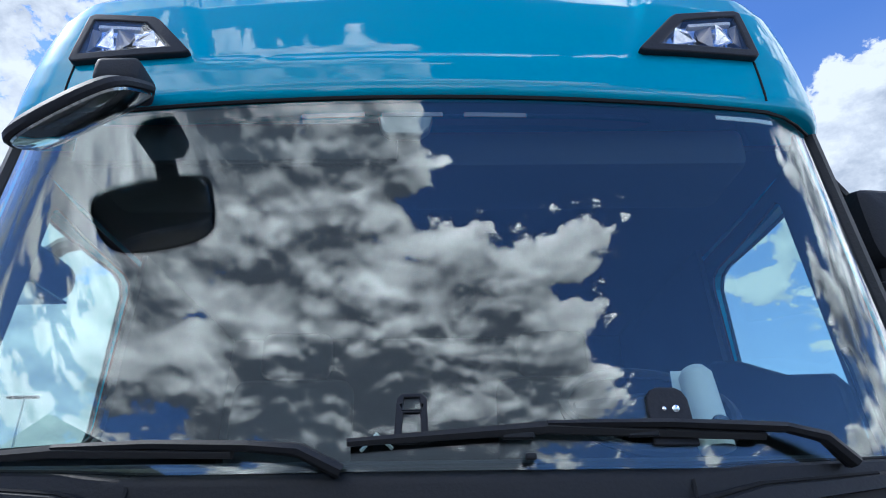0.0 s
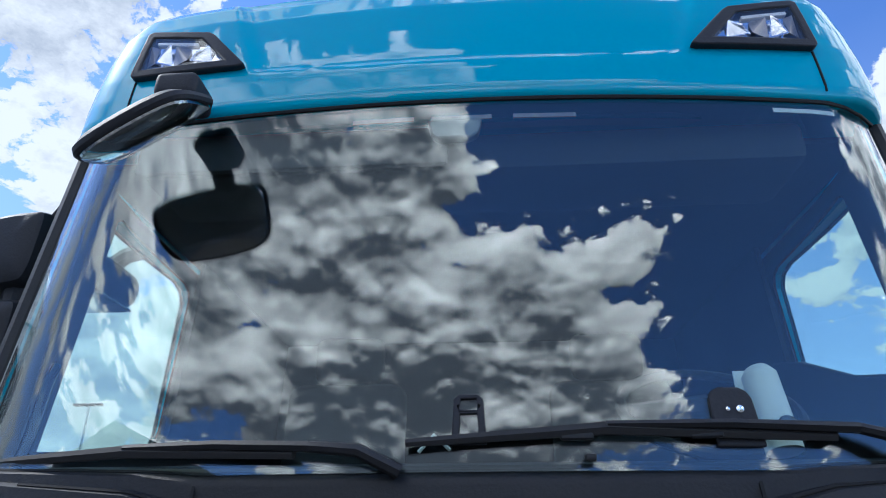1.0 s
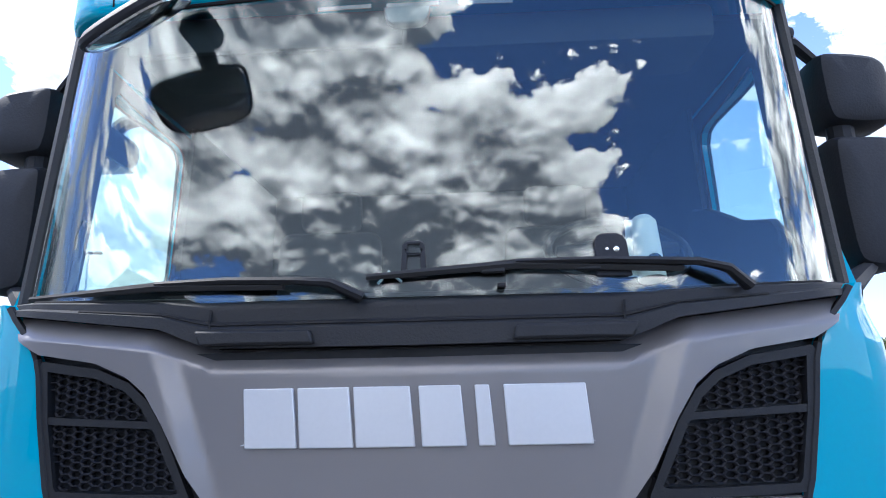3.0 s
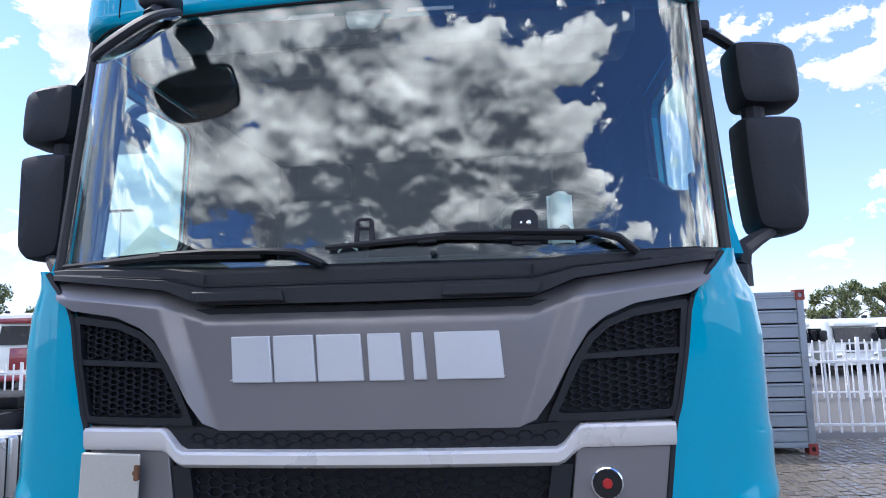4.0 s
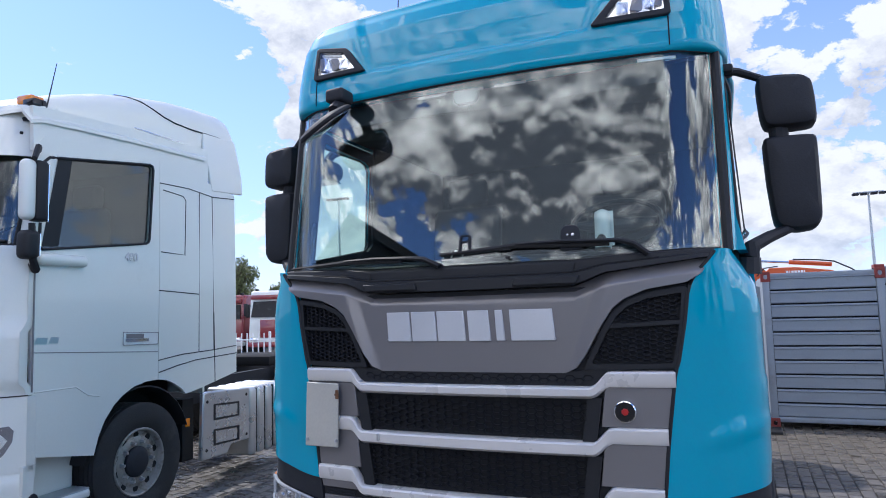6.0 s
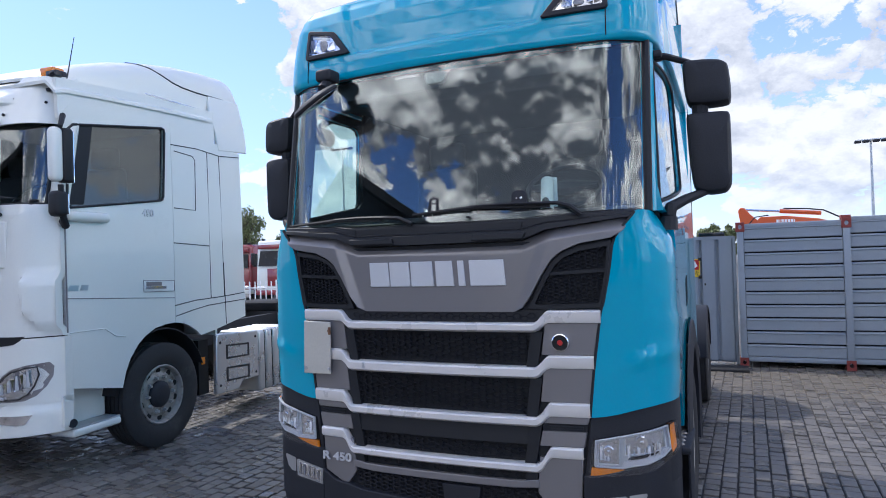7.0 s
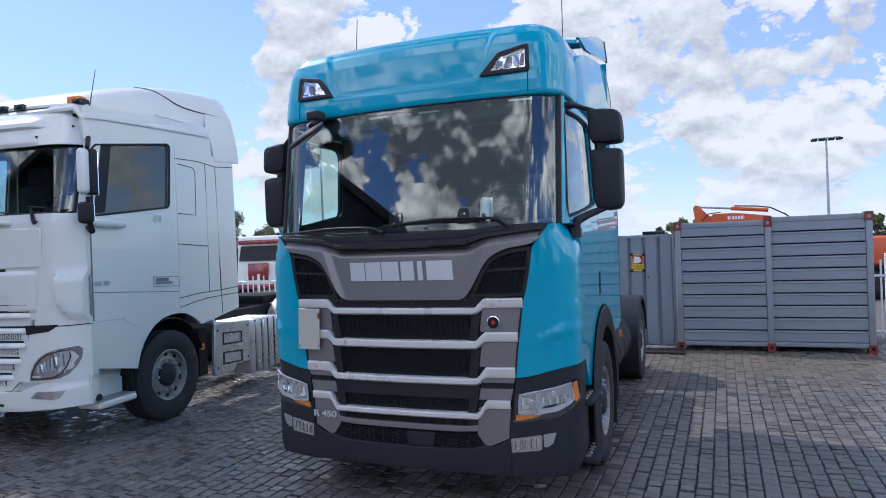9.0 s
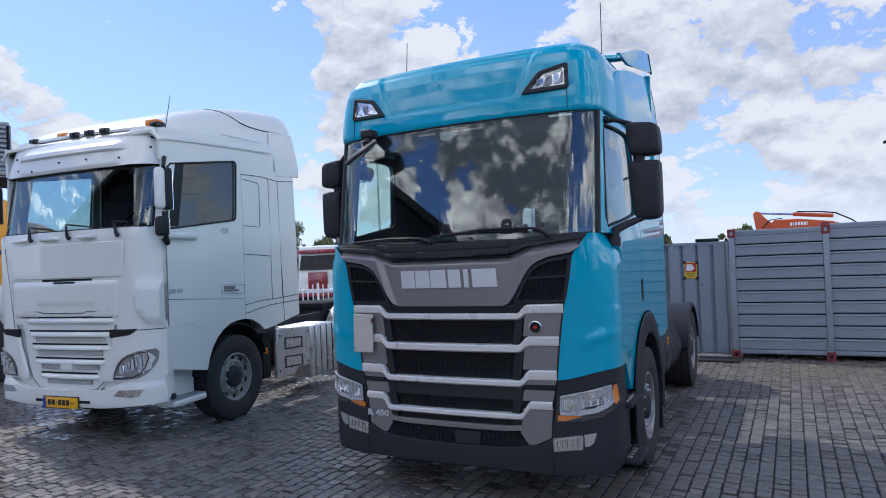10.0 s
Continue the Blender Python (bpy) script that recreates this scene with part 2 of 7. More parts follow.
LENS = glass("clear lamp lens", (0.98, 0.98, 0.985), 0.04)
LAMPCHROME = mat("lamp chrome", (0.72, 0.74, 0.76), 0.13, metal=1.0, vary=0.06, bump=0.25, bump_scale=38.0)
REFLECTOR = mat("bright lamp reflector", (0.86, 0.87, 0.88), 0.28, metal=0.2, vary=0.10, fine=60)
MIRROR = mat("mirror glass", (0.8, 0.82, 0.84), 0.02, metal=1.0, vary=0.02)
CONT = mat("weathered grey container paint", (0.255, 0.290, 0.330), 0.45, vary=0.10, scale=1.6, bump=0.05, dirt=((0.16, 0.15, 0.14), 2.6, 0.56, 0.5))
REDPAINT = mat("faded red oxide paint", (0.22, 0.035, 0.028), 0.6, vary=0.2)
ORANGE = mat("orange machine paint", (0.58, 0.092, 0.016), 0.4, vary=0.08, coat=0.3)
YELLOW = mat("yellow machine paint", (0.75, 0.34, 0.02), 0.4, vary=0.08, dirt=((0.2, 0.14, 0.05), 3.0, 0.6, 0.4))
GALV = mat("galvanised steel", (0.42, 0.44, 0.45), 0.45, metal=0.6, vary=0.12)
FENCE = mat("white fence paint", (0.78, 0.78, 0.78), 0.5, vary=0.05)
REDCAB = mat("dark red truck paint", (0.22, 0.012, 0.018), 0.3, vary=0.06, coat=0.8)
LEAF = mat("tree leaves", (0.13, 0.15, 0.055), 0.65, vary=0.35, scale=0.8, island=0.35)
BARK = mat("bark", (0.09, 0.07, 0.05), 0.9, vary=0.3, bump=0.3)
PAVER = mat("worn concrete paver", sand=(0.155, 0.135, 0.108), col=(0.142, 0.132, 0.121), rough=0.42, spec=0.38, vary=0.30, scale=5, fine=70, bump=0.22, island=0.22, gloss=0.26, dirt=((0.150, 0.128, 0.100), 0.40, 0.52, 0.7))
PAVER_ONE = mat("worn paving stone", (0.142, 0.132, 0.121), 0.42, spec=0.38, vary=0.30, scale=5, fine=70, bump=0.22, single=0.22, gloss=0.26, dirt=((0.150, 0.128, 0.100), 0.40, 0.52, 0.7))
JOINT = mat("dark joint sand", sand=(0.145, 0.125, 0.10), col=(0.026, 0.025, 0.025), rough=0.9, vary=0.3, bump=0.3)
TARMAC = mat("worn yard asphalt", (0.13, 0.122, 0.110), 0.75, vary=0.2, scale=0.4, bump=0.3, dirt=((0.06, 0.058, 0.055), 0.12, 0.5, 0.6))
PLATEYEL = mat("yellow number plate", (0.80, 0.42, 0.01), 0.4, vary=0.04)
PLATEBLU = mat("blue plate strip", (0.01, 0.05, 0.35), 0.4, vary=0.04)
INK = mat("black ink", (0.015, 0.015, 0.015), 0.5, vary=0.1)
RUST = mat("rusty steel", (0.16, 0.075, 0.035), 0.8, vary=0.3, scale=40)
RED = mat("red enamel", (0.45, 0.02, 0.02), 0.35, vary=0.08)
PAPER = mat("white paper", (0.8, 0.82, 0.82), 0.8, vary=0.03)
STICKY = mat("yellow sticker", (0.80, 0.55, 0.03), 0.5, vary=0.05)


# ---- building helpers ----
def part(name, bm, material, parent=None, label="", smooth=True, bevel=0.0):
    """Links a bmesh as one mesh object, under a thing or a part."""
    bmesh.ops.recalc_face_normals(bm, faces=bm.faces[:])
    me = bpy.data.meshes.new(name)
    bm.to_mesh(me)
    bm.free()
    me.materials.append(material)
    if smooth:
        me.shade_smooth()
        me.set_sharp_from_angle(angle=radians(32))
    ob = new(name, me)
    if parent is not None:
        ob.parent = parent
    if bevel:
        b = ob.modifiers.new("bevel", "BEVEL")
        b.width, b.segments, b.limit_method, b.angle_limit = bevel, 2, "ANGLE", radians(40)
        b.harden_normals = False
    if label:
        tagged(ob, label)
    return ob


def thing(name, label, category, m=None, group="", kind=""):
    ob = new(name)
    ob.empty_display_size = 0.2
    if m is not None:
        ob.matrix_world = m
    return tagged(ob, label, category, group, kind)


def lerp_table(table, v):
    """Piecewise linear value at v of ((key, value), ...)."""
    if v <= table[0][0]:
        return table[0][1]
    for (a, fa), (b, fb) in zip(table, table[1:]):
        if v <= b:
            return fa + (fb - fa) * (v - a) / (b - a)
    return table[-1][1]


def ramp(a, b, v):
    t = min(max((v - a) / (b - a), 0), 1)
    return t * t * (3 - 2 * t)


def grid_solid(pts, off):
    """A closed sheet: a grid of points, given thickness by the vector or function off."""
    bm = bmesh.new()
    move = off if callable(off) else (lambda p: Vector(off))
    f = [[bm.verts.new(p) for p in row] for row in pts]
    b = [[bm.verts.new(Vector(p) + move(p)) for p in row] for row in pts]
    n, k = len(pts), len(pts[0])
    for i in range(n - 1):
        for j in range(k - 1):
            bm.faces.new((f[i][j], f[i + 1][j], f[i + 1][j + 1], f[i][j + 1]))
            bm.faces.new((b[i][j + 1], b[i + 1][j + 1], b[i + 1][j], b[i][j]))
    for i in range(n - 1):
        bm.faces.new((f[i + 1][0], f[i][0], b[i][0], b[i + 1][0]))
        bm.faces.new((f[i][-1], f[i + 1][-1], b[i + 1][-1], b[i][-1]))
    for j in range(k - 1):
        bm.faces.new((f[0][j], f[0][j + 1], b[0][j + 1], b[0][j]))
        bm.faces.new((f[-1][j + 1], f[-1][j], b[-1][j], b[-1][j + 1]))
    return bm


def spans(a, b, n):
    return [a + (b - a) * i / n for i in range(n + 1)]


def sheet(xs, lo, hi, yf, nz=4, thick=0.03):
    """A sheet facing -y, between the heights lo(x) and hi(x), at depth yf(x, z)."""
    rows = []
    for x in xs:
        a, b = lo(x), hi(x)
        rows.append([(x, yf(x, z), z) for z in spans(a, b, nz)])
    return grid_solid(rows, (0, thick, 0))


def slab(outer, place, thick, holes=()):
    """A plate cut to an outline with holes; place(u, v, depth) maps it into space."""
    bm = bmesh.new()
    for loop in (outer, *holes):
        vs = [bm.verts.new(place(u, v, 0)) for u, v in loop]
        for a, b in zip(vs, vs[1:] + vs[:1]):
            bm.edges.new((a, b))
    flat = bmesh.new()
    for loop in (outer, *holes):
        vs = [flat.verts.new((u, v, 0)) for u, v in loop]
        for a, b in zip(vs, vs[1:] + vs[:1]):
            flat.edges.new((a, b))
    bmesh.ops.triangle_fill(flat, use_beauty=True, use_dissolve=False, edges=flat.edges[:], normal=(0, 0, 1))
    flat.verts.index_update()
    tris = [[v.index for v in f.verts] for f in flat.faces]
    flat.free()
    bm.verts.ensure_lookup_table()
    top = list(bm.verts)
    count = len(top)
    flatpts = [p for loop in (outer, *holes) for p in loop]
    back = [bm.verts.new(place(u, v, thick)) for u, v in flatpts]
    for t in tris:
        bm.faces.new([top[i] for i in t])
        bm.faces.new([back[i] for i in reversed(t)])
    start = 0
    for loop in (outer, *holes):
        k = len(loop)
        for i in range(k):
            a, b = start + i, start + (i + 1) % k
            bm.faces.new((top[a], top[b], back[b], back[a]))
        start += k
    return bm


def block(x0, x1, y0, y1, z0, z1, bm=None):
    bm = bm or bmesh.new()
    made = bmesh.ops.create_cube(bm, size=1)["verts"]
    bmesh.ops.transform(bm, matrix=Matrix.Translation(((x0 + x1) / 2, (y0 + y1) / 2, (z0 + z1) / 2)) @ Matrix.Diagonal((abs(x1 - x0), abs(y1 - y0), abs(z1 - z0), 1)), verts=made)
    return bm


def rounded(x0, x1, y0, y1, z0, z1, r=0.01, seg=2, bm=None):
    """A box with rounded edges."""
    b2 = block(x0, x1, y0, y1, z0, z1)
    bmesh.ops.bevel(b2, geom=b2.edges[:], offset=r, segments=seg, profile=0.5, affect="EDGES")
    if bm is None:
        return b2
    me = bpy.data.meshes.new("tmp")
    b2.to_mesh(me)
    b2.free()
    bm.from_mesh(me)
    bpy.data.meshes.remove(me)
    return bm


def tube(points, radius, sides=8, bm=None, flat=1.0):
    """A round bar along a line of points; radius may be a list."""
    bm = bm or bmesh.new()
    pts = [Vector(p) for p in points]
    rings = []
    side = None
    for i, p in enumerate(pts):
        d = (pts[min(i + 1, len(pts) - 1)] - pts[max(i - 1, 0)]).normalized()
        ref = Vector((0, 0, 1)) if abs(d.z) < 0.9 else Vector((0, 1, 0))
        s = d.cross(ref).normalized()
        if side is not None and s.dot(side) < 0:
            s = -s
        side = s
        u = s.cross(d)
        r = radius[i] if isinstance(radius, (list, tuple)) else radius
        rings.append([bm.verts.new(p + (s * math.cos(a) + u * math.sin(a) * flat) * r) for a in [2 * math.pi * k / sides for k in range(sides)]])
    for a, b in zip(rings, rings[1:]):
        for k in range(sides):
            bm.faces.new((a[k], a[(k + 1) % sides], b[(k + 1) % sides], b[k]))
    bm.faces.new(rings[0])
    bm.faces.new(rings[-1][::-1])
    return bm


def lathe(profile, axis="x", sides=40, bm=None):
    """Turns (radius, along) about the axis."""
    bm = bm or bmesh.new()
    rings = []
    for r, h in profile:
        ring = []
        for k in range(sides):
            a = 2 * math.pi * k / sides
            c, s = r * math.cos(a), r * math.sin(a)
            ring.append(bm.verts.new({"x": (h, c, s), "y": (c, h, s), "z": (c, s, h)}[axis]))
        rings.append(ring)
    for a, b in zip(rings, rings[1:]):
        for k in range(sides):
            bm.faces.new((a[k], a[(k + 1) % sides], b[(k + 1) % sides], b[k]))
    for ring in (rings[0], rings[-1]):
        bm.faces.new(ring)
    return bm


def shifted(bm, m):
    bmesh.ops.transform(bm, matrix=m, verts=bm.verts[:])
    return bm


def hexes(x0, x1, z0, z1, inside, yf, w=0.046, h=0.021, wall=0.0035, deep=0.014, bm=None):
    """A honeycomb of flat-topped cells with walls; inside(x, z) says where cells may be."""
    bm = bm or bmesh.new()
    dx, dz = w * 0.76, h
    for i in range(int((x1 - x0) / dx) + 1):
        for j in range(int((z1 - z0) / dz) + 1):
            cx, cz = x0 + (i + 0.5) * dx, z0 + (j + 0.5 + 0.5 * (i % 2)) * dz
            if not inside(cx, cz):
                continue
            o = [(cx + w / 2 * a, cz + h / 2 * b) for a, b in ((1, 0), (0.52, 1), (-0.52, 1), (-1, 0), (-0.52, -1), (0.52, -1))]
            k = 1 - 2 * wall / h
            inn = [(cx + (a - cx) * k, cz + (b - cz) * k) for a, b in o]
            vo = [bm.verts.new((a, yf(a, b), b)) for a, b in o]
            vi = [bm.verts.new((a, yf(a, b) + 0.003, b)) for a, b in inn]
            vd = [bm.verts.new((a, yf(a, b) + deep, b)) for a, b in inn]
            for q in range(6):
                r = (q + 1) % 6
                bm.faces.new((vo[q], vo[r], vi[r], vi[q]))
                bm.faces.new((vi[q], vi[r], vd[r], vd[q]))
    return bm


def both(fn):
    for s in (-1, 1):
        fn(s)


def wheel(radius, width, rim_mat, name="wheel", group="", steer=True):
    """A truck wheel whose outer face looks to +x, its hub at the origin; returned as an Empty with parts."""
    R, h = radius, width
    rp = [(R * 0.555, -0.055), (R * 0.575, -0.006), (R * 0.555, 0.0), (R * 0.535, -0.006), (R * 0.515, -0.045), (R * 0.495, -0.070), (R * 0.44, -0.056), (R * 0.36, -0.045), (R * 0.31, -0.045), (R * 0.27, -0.05), (R * 0.262, -0.07)]
    w = part(name, lathe(rp, "x", 48), rim_mat, None, "dull alloy truck wheel with hand holes")
    prof = [(R * 0.56, -h), (R * 0.80, -h * 1.0), (R * 0.95, -h * 0.95), (R, -h * 0.82)]
    for k in range(5):
        c = -h * 0.80 + k * h * 0.16
        prof += [(R, c), (R, c + h * 0.12), (R * 0.975, c + h * 0.125), (R * 0.975, c + h * 0.155)]
    prof += [(R, -0.0 * h - h * 0.02), (R * 0.985, 0.0), (R * 0.93, 0.010), (R * 0.80, 0.018), (R * 0.66, 0.012), (R * 0.585, -0.006), (R * 0.57, -0.03), (R * 0.56, -0.06)]
    part("tyre", lathe(prof, "x", 48), TYRE, w, "black tyre with ribbed tread")
    hub = lathe([(R * 0.265, -0.09), (R * 0.255, -0.03), (R * 0.20, -0.006), (R * 0.17, 0.0), (R * 0.0001, 0.0)], "x", 28)
    part("hub", hub, BUMPER, w, "dark hub cover")
    nut = lathe([(0.021, -0.012), (0.021, 0.010), (0.013, 0.022), (0.013, 0.034), (0.0001, 0.036)], "x", 6)
    me = None
    for k in range(10):
        a = 2 * math.pi * k / 10
        if me is None:
            ob = part("wheel_nut", nut, STEEL, w)
            me = ob.data
        else:
            ob = new("wheel_nut", me)
            ob.parent = w
        ob.location = (-0.042, R * 0.335 * math.cos(a), R * 0.335 * math.sin(a))
    hole = lathe([(0.030, 0.0), (0.030, 0.004), (0.0001, 0.0041)], "x", 14)
    me = None
    for k in range(10):
        a = 2 * math.pi * (k + 0.5) / 10
        if me is None:
            ob = part("hand_hole", hole, VOID, w)
            me = ob.data
        else:
            ob = new("hand_hole", me)
            ob.parent = w
        ob.location = (-0.058, R * 0.455 * math.cos(a), R * 0.455 * math.sin(a))
        ob.rotation_euler = (0, 0, 0)
    return w


# ---- the teal tractor unit ----
def yf(x, z=0.0):
    """Depth of the lower front."""
    a = abs(x)
    return 0.065 * (a / 0.96) ** 2 if a < 1 else 0.0705 + 0.16 * (a - 1) + 0.9 * (a - 1) ** 2


def ys(x, z):
    """Depth of the windscreen."""
    a = abs(x)
    return 0.03 + 0.159 * (z - 2.05) + 0.085 * x * x + 2.2 * max(a - 0.92, 0) ** 2


truck = thing("truck", "teal blue tractor unit with grey grille on cobbled yard", "truck")

HOOD_TOP = ((0, 1.865), (0.50, 1.868), (0.55, 1.885), (0.63, 1.918), (1.06, 1.968))
HOOD_LOW = ((0, 1.492), (0.45, 1.492), (0.50, 1.515), (0.545, 1.575), (0.61, 1.69), (0.66, 1.765), (0.71, 1.805), (0.80, 1.842), (0.96, 1.866), (1.02, 1.90), (1.06, 1.962))


def hood_y(x, z):
    a = abs(x)
    edge = 0.46 + (z - 1.5) * 0.36
    y = yf(x) + 0.012 - 0.022 * min(max((a - edge) / 0.06, 0), 1)
    top = lerp_table(HOOD_TOP, a)
    return y + 0.75 * max(z - (top - 0.055), 0)


xs = sorted(set([round(v, 4) for v in spans(-1.055, 1.055, 130)] + [s * v for s in (-1, 1) for v in (0.45, 0.5, 0.545, 0.61, 0.66)]))
part("hood", sheet(xs, lambda x: lerp_table(HOOD_LOW, abs(x)), lambda x: lerp_table(HOOD_TOP, abs(x)), hood_y, 36, 0.03), GREY, truck, "satin grey front panel with chamfered top edge")

# backing behind all grilles
part("grille_backing", sheet(spans(-1.0, 1.0, 24), lambda x: 0.42, lambda x: 1.86, lambda x, z: yf(x) + 0.034, 2, 0.03), BLACK, truck)


def side_grille(s):
    lo = lambda x: 1.515 + 0.02 * (abs(x) - 0.5)
    hi = lambda x: lerp_table(HOOD_LOW, abs(x)) - 0.012
    out = lambda z: 0.905 + (z - 1.52) * 0.17
    inside = lambda x, z: lo(x) + 0.022 < z < hi(x) - 0.022 and abs(x) < out(z) - 0.02 and abs(z - mid(x)) > 0.014
    mid = lambda x: 1.688 + 0.05 * (abs(x) - 0.62)
    g = part("side_grille", hexes(0.52, 0.98, 1.50, 1.86, inside, lambda x, z: yf(x) + 0.016, 0.037, 0.0185, 0.0028), HEX, truck, "black honeycomb side air grille", smooth=False)
    tagged(g, kind="stuff")
    rim = [(0.535, 1.518), (0.61, 1.675), (0.66, 1.75), (0.71, 1.792), (0.80, 1.828), (0.955, 1.850), (0.962, 1.838), (0.945, 1.70), (0.912, 1.53), (0.90, 1.515), (0.70, 1.508), (0.535, 1.508)]
    ins = [(0.565, 1.535), (0.63, 1.662), (0.675, 1.733), (0.72, 1.772), (0.80, 1.804), (0.938, 1.824), (0.925, 1.70), (0.893, 1.545), (0.885, 1.535), (0.70, 1.53), (0.62, 1.53), (0.58, 1.53)]
    part("grille_frame", slab(rim, lambda u, v, d: (u, yf(u) + 0.004 + d, v), 0.035, [ins]), BLACK, g)
    part("grille_divider", slab([(0.615, 1.680), (0.935, 1.694), (0.938, 1.712), (0.625, 1.697)], lambda u, v, d: (u, yf(u) + 0.006 + d, v), 0.02), BLACK, g)
    if s < 0:
        for o in (g, *g.children):
            mirror_mesh(o)


def mirror_mesh(o):
    for v in o.data.vertices:
        v.co.x = -v.co.x
    o.data.flip_normals()


both(side_grille)

# black honeycomb strip under the front panel
strip_lo = lambda x: 1.425 if abs(x) < 0.56 else 1.425 + (abs(x) - 0.56) * 0.9
part("lower_strip", sheet(spans(-0.63, 0.63, 30), strip_lo, lambda x: 1.497 if abs(x) < 0.46 else 1.497 + (abs(x) - 0.46) * 0.08, lambda x, z: yf(x) + 0.018, 2, 0.03), BLACK, truck, "black strip below the grey panel")
part("strip_mesh", hexes(-0.54, 0.54, 1.432, 1.49, lambda x, z: 1.448 < z < 1.478, lambda x, z: yf(x) + 0.012, 0.05, 0.026, 0.004), HEX, truck, smooth=False)

# silver bars: centre top, centre bottom, outer top, outer bottom, half width
BARS = ((1.438, 1.383, 1.503, 1.432, 0.897), (1.208, 1.142, 1.270, 1.198, 0.857), (0.948, 0.892, 1.026, 0.950, 0.830), (0.704, 0.652, 0.798, 0.736, 0.790))


def bar(ct, cb, ot, ob_, half):
    k0, k1 = 0.555, 0.635
    xs = sorted(set(spans(-half, half, 40) + [s * v for s in (-1, 1) for v in (k0, k1, 0.575, 0.595, 0.615)]))
    top = lambda x: ct + (ot - ct) * ramp(k0, k1, abs(x))
    bot = lambda x: cb + (ob_ - cb) * ramp(k0, k1, abs(x))
    rows = []
    for x in xs:
        t, b, y = top(x), bot(x), yf(x)
        out = 0.012 * ramp(k1, k0, abs(x))
        rows.append([(x, y + 0.03, t), (x, y - 0.004 - out, t - 0.004), (x, y - 0.012 - out, t - 0.012), (x, y - 0.010 - out, b + 0.016), (x, y - 0.002, b + 0.003), (x, y + 0.03, b)])
    part("grille_bar", grid_solid(rows, (0, 0.012, 0)), SILVER, truck, "silver painted grille bar")


for b in BARS:
    bar(*b)

# honeycomb grilles between the bars
def centre_grille(zt, zb, wt, wb, mesh_top=None, sill=True):
    half = lambda z: wb + (wt - wb) * (z - zb) / (zt - zb)
    lim = mesh_top or zt
    rim = [(-wt, zt), (wt, zt), (wb, zb), (-wb, zb)]
    f = part("centre_grille", hexes(-wt, wt, zb, zt, lambda x, z: abs(x) < half(z) - 0.055 and zb + 0.015 < z < lim - 0.012, lambda x, z: yf(x) + 0.014, 0.052, 0.0265, 0.0026), HEX, truck, "black honeycomb radiator grille", smooth=False)
    tagged(f, kind="stuff")
    for s in (-1, 1):
        side = [(s * half(zt), zt), (s * half(zb), zb), (s * (half(zb) - 0.06), zb), (s * (half(zt) - 0.06), zt)]
        part("grille_cheek", slab(side, lambda u, v, d: (u, yf(u) + 0.004 + d, v), 0.03), BLACK, f)
    if mesh_top:
        part("grille_plate", sheet(spans(-half(zt) + 0.05, half(zt) - 0.05, 20), lambda x: mesh_top, lambda x: zt, lambda x, z: yf(x) + 0.006 + 0.10 * (z - mesh_top), 2, 0.03), BLACK, f)
    return f


centre_grille(1.388, 1.205, 0.600, 0.570)
centre_grille(1.146, 0.945, 0.590, 0.560)
centre_grille(0.896, 0.701, 0.580, 0.545, 0.80)
centre_grille(0.655, 0.606, 0.555, 0.545)

# grey panels outside the centre grilles
def cheek(s):
    for zt, zb, i_t, i_b, o_t, o_b in ((1.434, 1.268, 0.612, 0.590, 0.885, 0.860), (1.200, 1.024, 0.600, 0.578, 0.850, 0.832), (0.952, 0.915, 0.592, 0.585, 0.824, 0.815), (0.875, 0.796, 0.582, 0.565, 0.808, 0.795), (0.738, 0.48, 0.565, 0.600, 0.786, 0.772)):
        poly = [(s * i_t, zt), (s * o_t, zt), (s * o_b, zb), (s * i_b, zb)]
        if zb < 0.5:
            poly = [(s * 0.565, zt), (s * 0.786, zt), (s * 0.775, 0.535), (s * 0.645, 0.474), (s * 0.605, 0.478), (s * 0.548, 0.555), (s * 0.552, 0.61)]
        part("grille_side_panel", slab(poly, lambda u, v, d: (u, yf(u) + 0.006 + d, v), 0.03), GREY, truck, bevel=0.004)
    poly = [(s * 0.585, 0.914), (s * 0.815, 0.914), (s * 0.808, 0.876), (s * 0.582, 0.876)]
    part("grille_slot", slab(poly, lambda u, v, d: (u, yf(u) + 0.018 + d, v), 0.02), BLACK, truck)
    for z in (0.884, 0.897):
        part("slot_rib", slab([(s * 0.62, z), (s * 0.79, z), (s * 0.79, z + 0.006), (s * 0.62, z + 0.006)], lambda u, v, d: (u, yf(u) + 0.008 + d, v), 0.02), BUMPER, truck)


both(cheek)
part("lower_grille_bar", sheet(spans(-0.56, 0.56, 24), lambda x: 0.566 + 0.01 * ramp(0.4, 0.56, abs(x)), lambda x: 0.607 + 0.012 * ramp(0.45, 0.56, abs(x)), lambda x, z: yf(x) - 0.002, 2, 0.03), GREY, truck, "thin grey grille bar", bevel=0.004)

